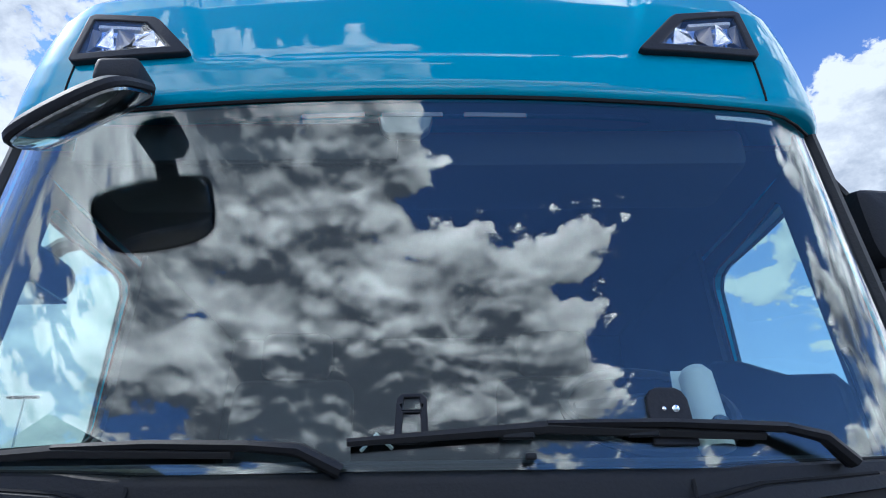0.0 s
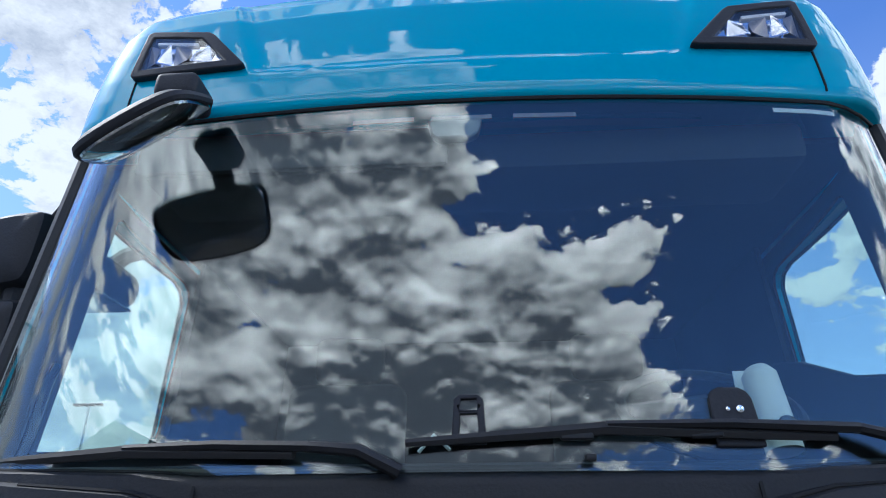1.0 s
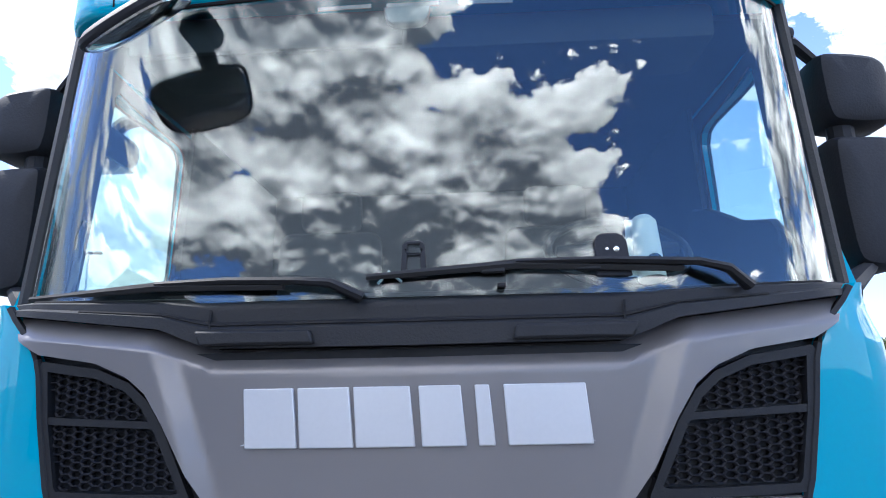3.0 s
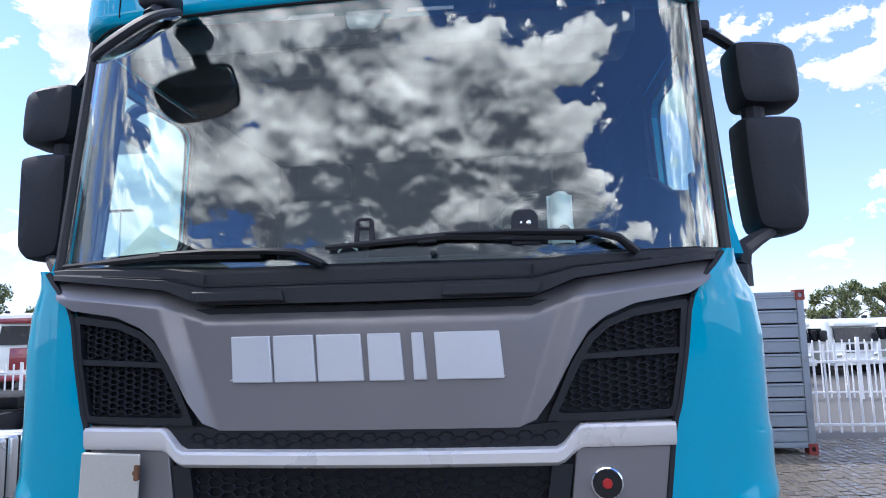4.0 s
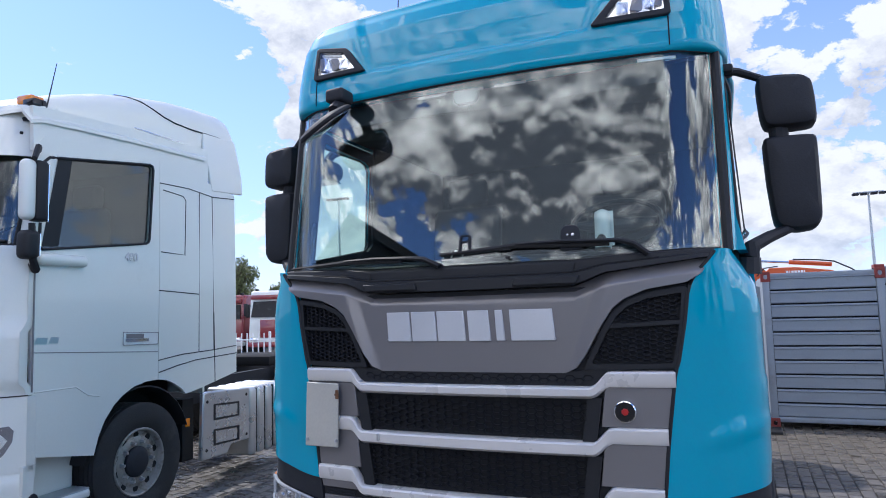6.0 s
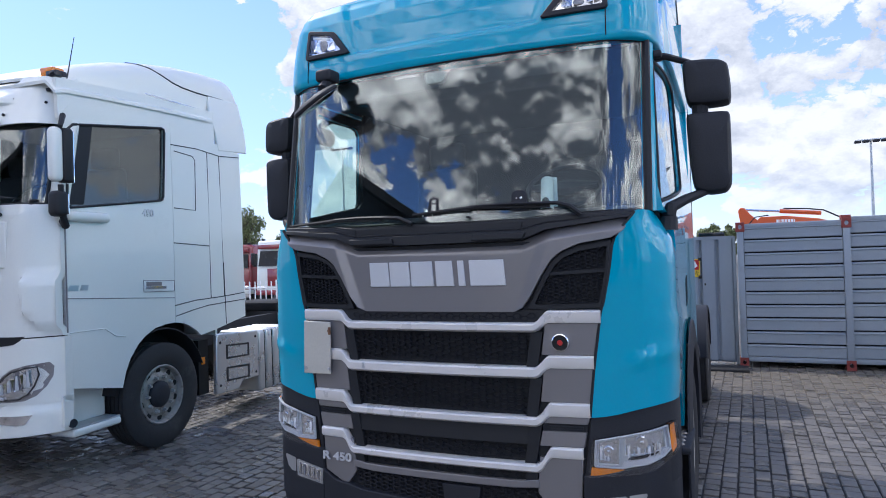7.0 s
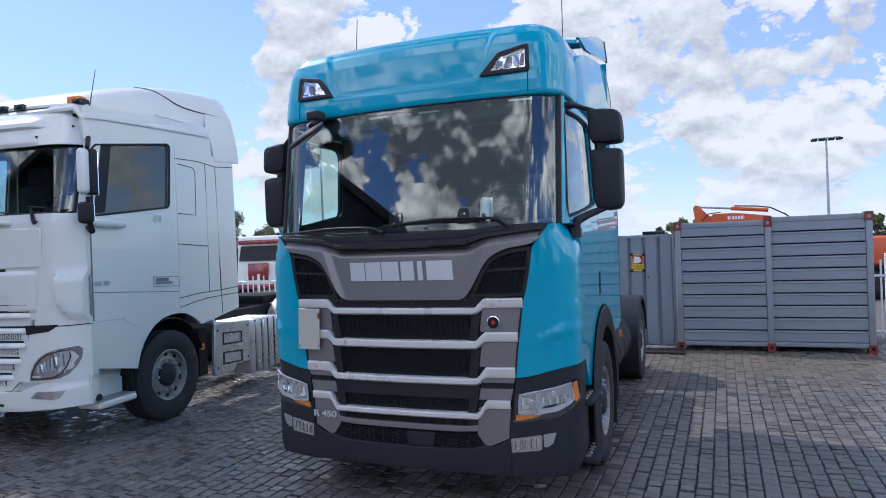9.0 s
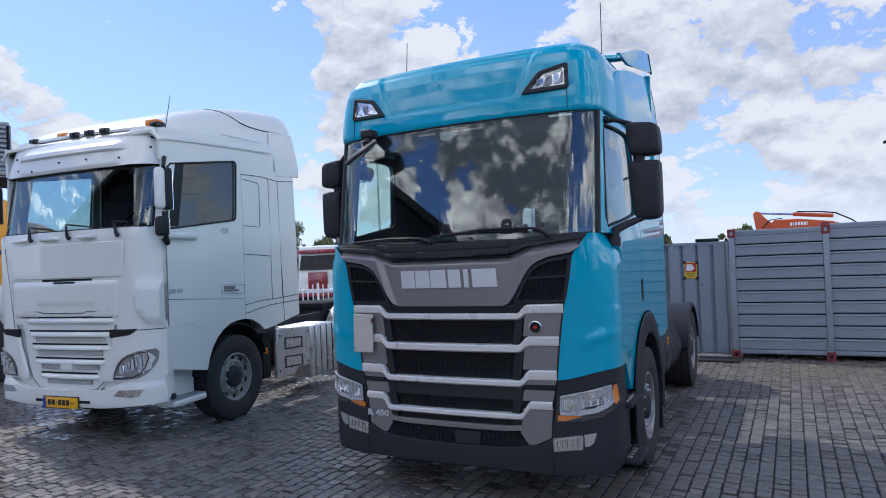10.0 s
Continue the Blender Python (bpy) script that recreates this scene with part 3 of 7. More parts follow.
# lower air intake and bumper
low_in = [(-0.58, 0.515), (-0.52, 0.562), (0.52, 0.562), (0.58, 0.515), (0.50, 0.442), (0.30, 0.432), (-0.30, 0.432), (-0.50, 0.442)]
def in_low(x, z):
    a = abs(x)
    return 0.452 < z < 0.555 and a < (0.52 if z < 0.49 else 0.56) and not (0.0 < x < 0.25)
tagged(part("lower_intake", hexes(-0.58, 0.58, 0.43, 0.57, in_low, lambda x, z: yf(x) + 0.016, 0.052, 0.0225, 0.0038), HEX, truck, "black honeycomb lower air intake", smooth=False), kind="stuff")
part("tow_cover", slab([(0.01, 0.548), (0.235, 0.548), (0.222, 0.448), (0.025, 0.448)], lambda u, v, d: (u, yf(u) + 0.002 + d, v), 0.03), BUMPER, truck, bevel=0.006)

BUMP_TOP = ((0, 0.445), (0.30, 0.447), (0.50, 0.455), (0.60, 0.475), (0.70, 0.485), (0.79, 0.545), (1.3, 0.545))


def bump_y(x, z):
    return yf(x) - 0.012 + 0.10 * max(0.36 - z, 0) ** 1.0


bumper = part("bumper", sheet(spans(-0.785, 0.785, 44), lambda x: 0.285 - 0.01 * (x / 0.785) ** 2, lambda x: lerp_table(BUMP_TOP, abs(x)), bump_y, 6, 0.10), BUMPER, truck, "dark grey plastic bumper", bevel=0.006)
for bx in (-0.11, 0.045, 0.20):
    bolt = lathe([(0.0001, -0.004), (0.009, -0.003), (0.012, 0.0), (0.012, 0.012)], "y", 12)
    part("bumper_bolt", shifted(bolt, Matrix.Translation((bx, bump_y(bx, 0.36) - 0.002, 0.365))), RUBBER, bumper)


def corner_path(e, z, wide=1.25, back=0.62):
    """Plan line of the front corner from the inner edge e round to the flank."""
    f0 = max(1.05, e + 0.01)
    pts = [(e + (f0 - e) * i / 6, yf(e + (f0 - e) * i / 6)) for i in range(7)]
    x0, y0 = pts[-1]
    r = wide - x0
    for i in range(1, 9):
        a = math.pi / 2 * i / 8
        pts.append((x0 + r * math.sin(a), y0 + 0.26 * (1 - math.cos(a))))
    yl = pts[-1][1]
    pts += [(wide, yl + (back - yl) * i / 4) for i in range(1, 5)]
    return pts


def wrap(s, zs, inner, wide, back, proud=0.0, thick=0.03):
    """A panel that wraps round the front corner; s is the side."""
    rows = []
    for z in zs:
        rows.append([(s * x, y - proud * (1 if x < 1.15 else 0), z) for x, y in corner_path(inner(z), z, wide(z) + proud, back(z))])
    mid = Vector((s * 0.6, 0.9, 0))

    def off(p):
        d = Vector((mid.x - p[0], mid.y - p[1], 0)).normalized()
        return d * thick
    return grid_solid(rows, off)


CORNER_IN = ((0.955, 0.835), (1.20, 0.862), (1.50, 0.905), (1.53, 0.918), (1.70, 0.952), (1.84, 0.972), (1.90, 1.005), (1.96, 1.060), (2.0, 1.09))
CORNER_OUT = ((0.955, 1.240), (1.1, 1.247), (1.45, 1.250), (1.48, 1.243), (1.75, 1.243), (1.86, 1.225), (1.95, 1.175), (2.0, 1.145))


def corner(s):
    zs = spans(0.955, 2.0, 44)
    bm = wrap(s, zs, lambda z: lerp_table(CORNER_IN, z), lambda z: lerp_table(CORNER_OUT, z), lambda z: 0.50)
    for v in bm.verts:
        # the lower edge climbs towards the flank
        k = ramp(0.83, 1.22, abs(v.co.x))
        f = ramp(1.25, 0.955, v.co.z)
        v.co.z += 0.075 * k * f
        # a pressed shelf low on the corner
        g = math.exp(-((v.co.z - 1.16 - 0.12 * k) / 0.035) ** 2)
        v.co.y -= 0.014 * g * ramp(0.9, 1.15, abs(v.co.x))
        v.co.x += s * 0.003 * g * ramp(1.1, 1.22, abs(v.co.x))
    part("corner_panel", bm, BLUE, truck, "teal blue wrap-round corner panel")
    # black gap strip along the inner edge
    rim = [(s * (lerp_table(CORNER_IN, z) - 0.006), yf(lerp_table(CORNER_IN, z)) + 0.008, z) for z in spans(0.96, 1.99, 30)]
    part("corner_seal", tube(rim, 0.011, 6), BLACK, truck)
    # dark band over the lamp, lamp surround and bumper corner
    band = wrap(s, spans(0.62, 0.985, 14), lambda z: 0.792 + (z - 0.64) * 0.13, lambda z: 1.235, lambda z: 0.42, 0.0, 0.03)
    for v in band.verts:
        k = ramp(0.83, 1.22, abs(v.co.x))
        v.co.z += 0.06 * k * ramp(0.75, 0.98, v.co.z)
        v.co.y += 0.012
    part("lamp_surround", band, BUMPER, truck, "dark plastic headlamp surround")
    low_c = wrap(s, spans(0.272, 0.66, 12), lambda z: 0.787, lambda z: 1.222 - 0.25 * max(0.36 - z, 0), lambda z: 0.60, 0.0, 0.05)
    for v in low_c.verts:
        k = ramp(0.80, 1.2, abs(v.co.x))
        v.co.z += 0.09 * k * ramp(0.5, 0.66, v.co.z) + 0.02 * k * ramp(0.45, 0.27, v.co.z)
        v.co.y -= 0.012
        v.co.y += 0.10 * max(0.36 - v.co.z, 0)
    part("bumper_corner", low_c, BUMPER, truck, "dark plastic bumper corner with fog lamp", bevel=0.004)
    headlamp(s)
    foglamp(s)


def cy(a):
    """Depth of the corner at half-width a."""
    if a <= 1.05:
        return yf(a)
    t = math.asin(min((a - 1.05) / 0.2, 1))
    return yf(1.05) + 0.26 * (1 - math.cos(t))


def at_corner(s, proud):
    return lambda u, v, d: (s * u, cy(u) - proud + d, v)


def dense(poly, step=0.04):
    out = []
    for (a, b), (c, d) in zip(poly, poly[1:] + poly[:1]):
        n = max(1, int(math.hypot(c - a, d - b) / step))
        out += [(a + (c - a) * i / n, b + (d - b) * i / n) for i in range(n)]
    return out


def bowl(s, u, v, r, deep, name, parent, material=REFLECTOR):
    b = lathe([(r, 0.0), (r * 0.97, 0.004), (r * 0.80, deep * 0.55), (r * 0.5, deep * 0.88), (r * 0.22, deep), (0.0001, deep)], "y", 24)
    return part(name, shifted(b, Matrix.Translation((s * u, cy(u) + 0.004, v))), material, parent)


def headlamp(s):
    out = [(0.815, 0.655), (0.838, 0.842), (1.03, 0.885), (1.205, 0.932), (1.228, 0.925), (1.240, 0.79), (1.225, 0.765), (1.13, 0.705), (1.05, 0.685)]
    lamp = part("headlamp", slab(dense(out), at_corner(s, -0.010), 0.02), GLOSSBLACK, truck, "clear headlamp with amber indicator")
    tray = [(0.846, 0.712), (0.852, 0.838), (1.03, 0.877), (1.19, 0.916), (1.20, 0.80), (1.172, 0.772), (1.09, 0.732), (1.02, 0.722), (0.98, 0.710)]
    part("lamp_tray", slab(dense(tray), at_corner(s, -0.006), 0.008), LAMPGREY, lamp, "pale grey lamp interior")
    rnd = random.Random(11)
    for cell in ([(0.858, 0.722), (0.862, 0.834), (0.970, 0.860), (0.962, 0.722)], [(0.990, 0.770), (0.992, 0.864), (1.172, 0.905), (1.180, 0.812), (1.13, 0.790)]):
        part("lamp_cell", slab(dense(cell), at_corner(s, -0.002), 0.003), LAMPCHROME, lamp, "bright silver lamp cell")
        part("cell_rim", tube([Vector(at_corner(s, 0.001)(u, v, 0)) for u, v in dense(cell + cell[:1])[:-1] + cell[:1]], 0.0045, 6), LAMPGREY, lamp)
    # stepped mirror facets and the bulbs
    for k in range(13):
        u = 0.872 + 0.0075 * k if k < 6 else 1.005 + 0.024 * (k - 6)
        z0 = 0.745 + 0.20 * max(u - 0.96, 0)
        z1 = z0 + rnd.uniform(0.05, 0.085)
        y0 = cy(u) - 0.008
        f = grid_solid([[(s * u, y0 + rnd.uniform(0, 0.008), z0), (s * (u + 0.012), y0 - rnd.uniform(0, 0.008), z0)], [(s * u, y0 + rnd.uniform(-0.004, 0.008), z1), (s * (u + 0.013), y0 + rnd.uniform(-0.008, 0.008), z1)]], (0, 0.003, 0))
        part("mirror_facet", f, CHROME if k % 2 else REFLECTOR, lamp, smooth=False)
    for u, v, r in ((0.915, 0.790, 0.024), (1.075, 0.842, 0.028)):
        b = lathe([(r, 0.0), (r * 0.96, 0.002), (r * 0.7, 0.010), (r * 0.55, 0.004), (r * 0.3, -0.004), (0.0001, -0.006)], "y", 20)
        part("reflector", shifted(b, Matrix.Translation((s * u, cy(u) - 0.014, v))), CHROME, lamp)
    lip = [(0.975, 0.716), (0.985, 0.740), (1.03, 0.752), (1.10, 0.768), (1.17, 0.803), (1.195, 0.806), (1.172, 0.775), (1.09, 0.735), (1.02, 0.722)]
    part("lamp_lip", slab(dense(lip), at_corner(s, 0.008), 0.02), LETTER, lamp, "pale lower lamp lip")
    part("lamp_slot", slab(dense([(1.005, 0.752), (1.012, 0.764), (1.165, 0.803), (1.135, 0.784), (1.08, 0.766)]), at_corner(s, 0.012), 0.006), GLOSSBLACK, lamp)
    part("lamp_bezel", tube([Vector(at_corner(s, 0.004)(u, v, 0)) for u, v in dense(tray + tray[:1])[:-1] + tray[:1]], 0.006, 6), LAMPGREY, lamp, "pale grey inner bezel")
    part("indicator", slab(dense([(0.822, 0.662), (0.828, 0.702), (0.975, 0.702), (1.035, 0.692), (0.99, 0.678)]), at_corner(s, 0.004), 0.03), AMBER, lamp, "amber indicator strip")
    part("side_indicator", slab(dense([(1.203, 0.80), (1.200, 0.915), (1.217, 0.92), (1.227, 0.80), (1.212, 0.778)]), at_corner(s, 0.006), 0.03), AMBER, lamp, "amber side strip")
    part("lens", slab(dense(out), at_corner(s, 0.024), 0.003), LENS, lamp, "clear plastic lens")


def foglamp(s):
    out = [(0.792, 0.445), (0.788, 0.538), (0.99, 0.572), (1.0, 0.562), (0.995, 0.475), (0.98, 0.468)]
    lamp = part("fog_lamp", slab(dense(out), at_corner(s, 0.014), 0.02), STEEL, truck, "clear fog lamp in chrome frame")
    part("reflector_plate", slab(dense([(0.803, 0.46), (0.80, 0.528), (0.975, 0.556), (0.98, 0.485)]), at_corner(s, 0.017), 0.003), LAMPCHROME, lamp)
    for k in range(9):
        u = 0.815 + k * 0.018
        part("lens_rib", slab([(u, 0.468 + k * 0.002), (u, 0.525 + k * 0.003), (u + 0.006, 0.525 + k * 0.003), (u + 0.006, 0.468 + k * 0.002)], at_corner(s, 0.021), 0.003), CHROME if k % 2 else GREY, lamp)
    part("lens", slab(dense(out), at_corner(s, 0.026), 0.003), LENS, lamp)
    part("reflector", slab(dense([(1.01, 0.492), (1.008, 0.575), (1.088, 0.592), (1.092, 0.582), (1.07, 0.52), (1.04, 0.495)]), at_corner(s, 0.014), 0.02), STEEL, truck, "grey corner reflector")


both(corner)

# letters of the maker's mark as plain silver blocks
LETTERS = ((-0.418, -0.275), (-0.285, -0.140), (-0.150, 0.005), (0.005, 0.125), (0.137, 0.192), (0.205, 0.418))
mark = part("front_mark", slab([(-0.418, 1.64), (0.418, 1.64), (0.405, 1.646), (-0.405, 1.646)], lambda u, v, d: (u, hood_y(u, v) - 0.004 + d, v), 0.012), LETTER, truck, "raised silver block mark")
for a, b in LETTERS:
    k = 0.012
    poly = dense([(a + k, 1.633), (b - 0.004, 1.633), (b - k - 0.004, 1.772), (a + k * 0.4, 1.772)], 0.05)
    part("mark_block", slab(poly, lambda u, v, d: (u, hood_y(u, v) - 0.010 + d, v), 0.016), LETTER, mark, bevel=0.003)

# small round badge and the type mark
badge = part("badge", shifted(lathe([(0.0001, -0.012), (0.038, -0.012), (0.041, -0.015), (0.045, -0.013), (0.048, -0.004), (0.048, 0.012)], "y", 28), Matrix.Translation((0.692, yf(0.692) + 0.004, 1.335))), CHROME, truck, "round chrome badge with red centre")
part("badge_centre", shifted(lathe([(0.0001, -0.016), (0.039, -0.016), (0.041, -0.012)], "y", 24), Matrix.Translation((0.692, yf(0.692) + 0.004, 1.335))), GLOSSBLACK, badge)
part("badge_mark", shifted(lathe([(0.0001, -0.019), (0.013, -0.019), (0.017, -0.014)], "y", 7), Matrix.Translation((0.692, yf(0.692) + 0.004, 1.335))), RED, badge)


def words(body, size, m, material, parent, name, thick=0.003):
    """Raised lettering as a mesh part."""
    cu = bpy.data.curves.new(name, "FONT")
    cu.body, cu.size, cu.extrude, cu.offset = body, size, thick, size * 0.028
    tmp = new("letters", cu)
    me = bpy.data.meshes.new_from_object(tmp.evaluated_get(bpy.context.evaluated_depsgraph_get()))
    bpy.data.objects.remove(tmp)
    me.materials.clear()
    me.materials.append(material)
    me.transform(m)
    ob = new(name, me)
    ob.parent = parent
    return ob


words("R 450", 0.066, pose(-0.785, yf(0.70) - 0.006, 0.604, 90, 0, -2) @ Matrix.Diagonal((1.32, 1, 1, 1)), LETTER, truck, "type_mark")

# blank plate screwed to the grille
plate = part("blank_plate", slab([(-0.888, 1.116), (-0.696, 1.116), (-0.688, 1.428), (-0.876, 1.434)], lambda u, v, d: (u, 0.030 - 0.025 + d - 0.02 * (u + 0.79), v), 0.012), CREAM, truck, "blank cream plastic plate", bevel=0.005)
for px, pz in ((-0.872, 1.15), (-0.704, 1.15), (-0.697, 1.375)):
    part("screw", shifted(lathe([(0.0001, -0.006), (0.008, -0.005), (0.009, 0.004)], "y", 10), Matrix.Translation((px, 0.002 - 0.02 * (px + 0.79), pz))), RUST if pz > 1.3 else STEEL, plate)
part("hinge", rounded(-0.702, -0.688, -0.004, 0.012, 1.352, 1.398, 0.003, 1), RUST, plate, "rusty hinge")

# black cowl between front panel and windscreen
COWL_TOP = ((0, 2.000), (0.5, 2.000), (1.10, 2.012))


def cowl_lo(x):
    return lerp_table(HOOD_TOP, abs(x)) + 0.002


def cowl_y(x, z):
    a = abs(x)
    lo = cowl_lo(x)
    t = (z - lo) / (lerp_table(COWL_TOP, a) - lo)
    step = 0.022 * ramp(0.40, 0.47, t)
    return yf(x) - 0.012 + 0.012 * t + step + 0.03 * ramp(0.8, 1.0, t) + 0.03 * ramp(1.0, 1.1, a)


part("cowl", sheet(spans(-1.10, 1.10, 66), cowl_lo, lambda x: lerp_table(COWL_TOP, abs(x)), cowl_y, 14, 0.05), BLACK, truck, "black plastic cowl below the windscreen")
cowl_line = lambda x, k: cowl_lo(x) + k * (lerp_table(COWL_TOP, abs(x)) - cowl_lo(x))
# dark lines laid on the cowl, groove shade put into colour
for k, half in ((0.43, 0.86), (0.90, 1.02)):
    pts = [(x, cowl_y(x, cowl_line(x, k)) - 0.001, cowl_line(x, k)) for x in spans(-half, half, 60)]
    part("cowl_groove", tube(pts, 0.0045, 5), VOID, truck)
for sx in (-1, 1):
    for x, z0, z1 in ((0.50, 1.918, 1.985), (0.885, 1.955, 2.004)):
        part("cowl_joint", slab([(sx * x, z0), (sx * (x + 0.006), z0), (sx * (x + 0.016), z1), (sx * (x + 0.010), z1)], lambda u, v, d: (u, cowl_y(u, v) - 0.0015 + d, v), 0.004), VOID, truck)
    grip = [(sx * 0.235, 1.875), (sx * 0.52, 1.876), (sx * 0.535, 1.912), (sx * 0.245, 1.908)]
    part("cowl_grip", slab(dense(grip, 0.06), lambda u, v, d: (u, cowl_y(u, v) - 0.018 + d, v), 0.03), BLACK, truck, "black step grip", bevel=0.006)

# windscreen
rows = []
for x in spans(-1.115, 1.115, 64):
    a = abs(x)
    lo = 1.985 + 0.020 * ramp(0.9, 1.1, a)
    hi = 2.945
    rows.append([(x, ys(x, z), z) for z in spans(lo, hi, 20)])
part("windscreen", grid_solid(rows, (0, 0.006, 0)), SCREEN, truck, "large curved windscreen reflecting clouds")


def ring_band(s):
    """Black seal and pillar beside the windscreen."""
    zs = spans(2.0, 2.95, 14)
    part("windscreen_seal", tube([(s * 1.128, ys(1.118, z) + 0.012, z) for z in zs], 0.022, 8), BLACK, truck)
    rows = [[(s * 1.122, ys(1.118, z) + 0.006, z), (s * 1.150, ys(1.118, z) + 0.030, z), (s * (1.172 - 0.012 * (z - 2)), ys(1.118, z) + 0.062, z)] for z in zs]
    part("pillar", grid_solid(rows, (-s * 0.03, 0.02, 0)), BLUE, truck, "teal blue windscreen pillar")


both(ring_band)
for s in (-1, 1):
    rows = [[(s * 1.095, ys(1.10, z) + 0.030, z), (s * 1.120, ys(1.118, z) + 0.070, z), (s * 1.140, ys(1.118, z) + 0.12, z), (s * (1.165 - 0.02 * (z - 2)), 0.50, z)] for z in spans(2.0, 2.93, 10)]
    part("pillar_trim", grid_solid(rows, (-s * 0.008, 0.004, 0)), INTERIOR, truck, "dark inner pillar trim")
part("windscreen_seal", tube([(x, ys(x, 2.915) - 0.002, 2.915) for x in spans(-1.115, 1.115, 40)], 0.006, 6), BLACK, truck)

# high roof: horizontal slices from the brow up (height, front depth, half width)
ROOF = ((2.916, 0.166, 1.180), (2.921, 0.158, 1.186), (2.930, 0.153, 1.190), (2.955, 0.150, 1.192), (3.02, 0.155, 1.192), (3.10, 0.165, 1.188), (3.20, 0.181, 1.180), (3.30, 0.200, 1.165), (3.38, 0.230, 1.140), (3.43, 0.265, 1.110), (3.46, 0.310, 1.080), (3.48, 0.38, 1.055), (3.505, 0.55, 1.03), (3.54, 0.85, 1.00), (3.59, 1.25, 0.97), (3.64, 1.70, 0.92), (3.68, 2.10, 0.85))


def roof_slice(z, y0, w, n=26):
    r = 0.20
    out = []
    flat = w - r
    for i in range(n + 1):
        x = -flat + 2 * flat * i / n
        out.append((x, y0 + 0.085 * x * x))
    ye = y0 + 0.085 * flat * flat
    arc = [(flat + r * math.sin(a), ye + 0.30 * (1 - math.cos(a))) for a in [math.pi / 2 * k / 8 for k in range(1, 9)]]
    back = [(w + 0.03 * t, ye + 0.30 + (2.50 - ye - 0.30) * t) for t in (0.25, 0.5, 0.75, 1.0)]
    right = arc + back
    left = [(-x, y) for x, y in reversed(right)]
    return left + out + right


def roof_press(x, y, z):
    """The recessed field between the roof lamps."""
    a = abs(x)
    edge = 0.575 + 0.35 * (z - 3.08)
    low = 3.045 + 0.012 * ramp(0.3, 0.58, a)
    k = ramp(low, low + 0.022, z) * ramp(edge + 0.022, edge - 0.022, a) * ramp(3.47, 3.40, z)
    return 0.018 * k


zs = sorted(set([r[0] for r in ROOF] + spans(2.96, 3.46, 50) + spans(3.48, 3.68, 14)))
rows = []
for z in zs:
    y0 = lerp_table([(r[0], r[1]) for r in ROOF], z)
    w = lerp_table([(r[0], r[2]) for r in ROOF], z)
    rows.append([(x, y + (roof_press(x, y, z) if y < y0 + 0.2 else 0), z) for x, y in roof_slice(z, y0, w, 110)])
bm = grid_solid(rows, lambda p: Vector((-p[0] * 0.02, 0.02, -0.004)))
part("roof", bm, BLUE, truck, "teal blue high roof with recessed front")
top = roof_slice(3.676, 2.08, 0.853)
bm = bmesh.new()
bm.faces.new([bm.verts.new((x, y, 3.676)) for x, y in top])
part("roof_top", bm, BLUE, truck)
for s in (-1, 1):
    part("roof_seam", tube([(s * 0.945, lerp_table([(r[0], r[1]) for r in ROOF], z) + 0.085 * 0.945 ** 2 - 0.0005, z) for z in spans(2.94, 3.08, 6)], 0.0035, 5), VOID, truck)


def roof_lamp(s):
    yr = lambda u, v: lerp_table([(r[0], r[1]) for r in ROOF], v) + 0.085 * min(u, 0.99) ** 2
    pl = lambda proud: (lambda u, v, d: (s * u, yr(u, v) - proud + d, v))
    out = [(0.605, 3.078), (0.62, 3.072), (0.945, 3.082), (0.958, 3.095), (0.950, 3.275), (0.932, 3.282), (0.742, 3.238), (0.722, 3.222)]
    lamp = part("roof_lamp", slab(dense(out, 0.06), pl(0.022), 0.06, [dense([(0.672, 3.104), (0.762, 3.214), (0.925, 3.252), (0.932, 3.112)], 0.06)]), BUMPER, truck, "roof lamp in a black housing", bevel=0.005)
    ins = [(0.672, 3.104), (0.762, 3.214), (0.925, 3.252), (0.932, 3.112)]
    part("reflector_plate", slab(dense(ins, 0.06), pl(0.003), 0.01), CHROME, lamp)
    # angled mirror facets
    for u0, u1, z0, z1, tilt in ((0.715, 0.775, 3.118, 3.175, 0.010), (0.782, 0.838, 3.122, 3.195, -0.012), (0.842, 0.885, 3.128, 3.205, 0.012), (0.889, 0.922, 3.132, 3.215, -0.008)):
        f = grid_solid([[(s * u0, yr(u0, z0) - 0.012 + tilt, z0), (s * u1, yr(u1, z0) - 0.012 - tilt, z0)], [(s * (u0 + 0.012), yr(u0, z1) - 0.008 - tilt, z1), (s * u1, yr(u1, z1) - 0.012 + tilt * 0.5, z1)]], (0, 0.003, 0))
        part("mirror_facet", f, LAMPCHROME if tilt > 0 else GREY, lamp, smooth=False)
    part("lamp_rib", slab(dense([(0.775, 3.193), (0.912, 3.226), (0.912, 3.238), (0.775, 3.205)], 0.06), pl(0.010), 0.02), WHITEPL, lamp)
    part("lens", slab(dense(ins, 0.06), pl(0.018), 0.003), LENS, lamp)


both(roof_lamp)
# aerials and roof cap details
for x, y, z, h in ((-0.575, 0.55, 3.49, 0.30), (1.115, 0.69, 3.29, 0.55)):
    base = part("aerial", tube([(x, y, z - 0.02), (x, y, z + 0.02), (x, y - 0.01, z + 0.04)], [0.022, 0.018, 0.008], 8), BLACK, truck, "black whip aerial")
    part("whip", tube([(x, y - 0.01, z + 0.03), (x, y + 0.02, z + h)], 0.0035, 5), BLACK, base)
part("roof_marker", tube([(0.50, 0.62, 3.49), (0.50, 0.60, 3.55)], [0.018, 0.006], 8), BLACK, truck)

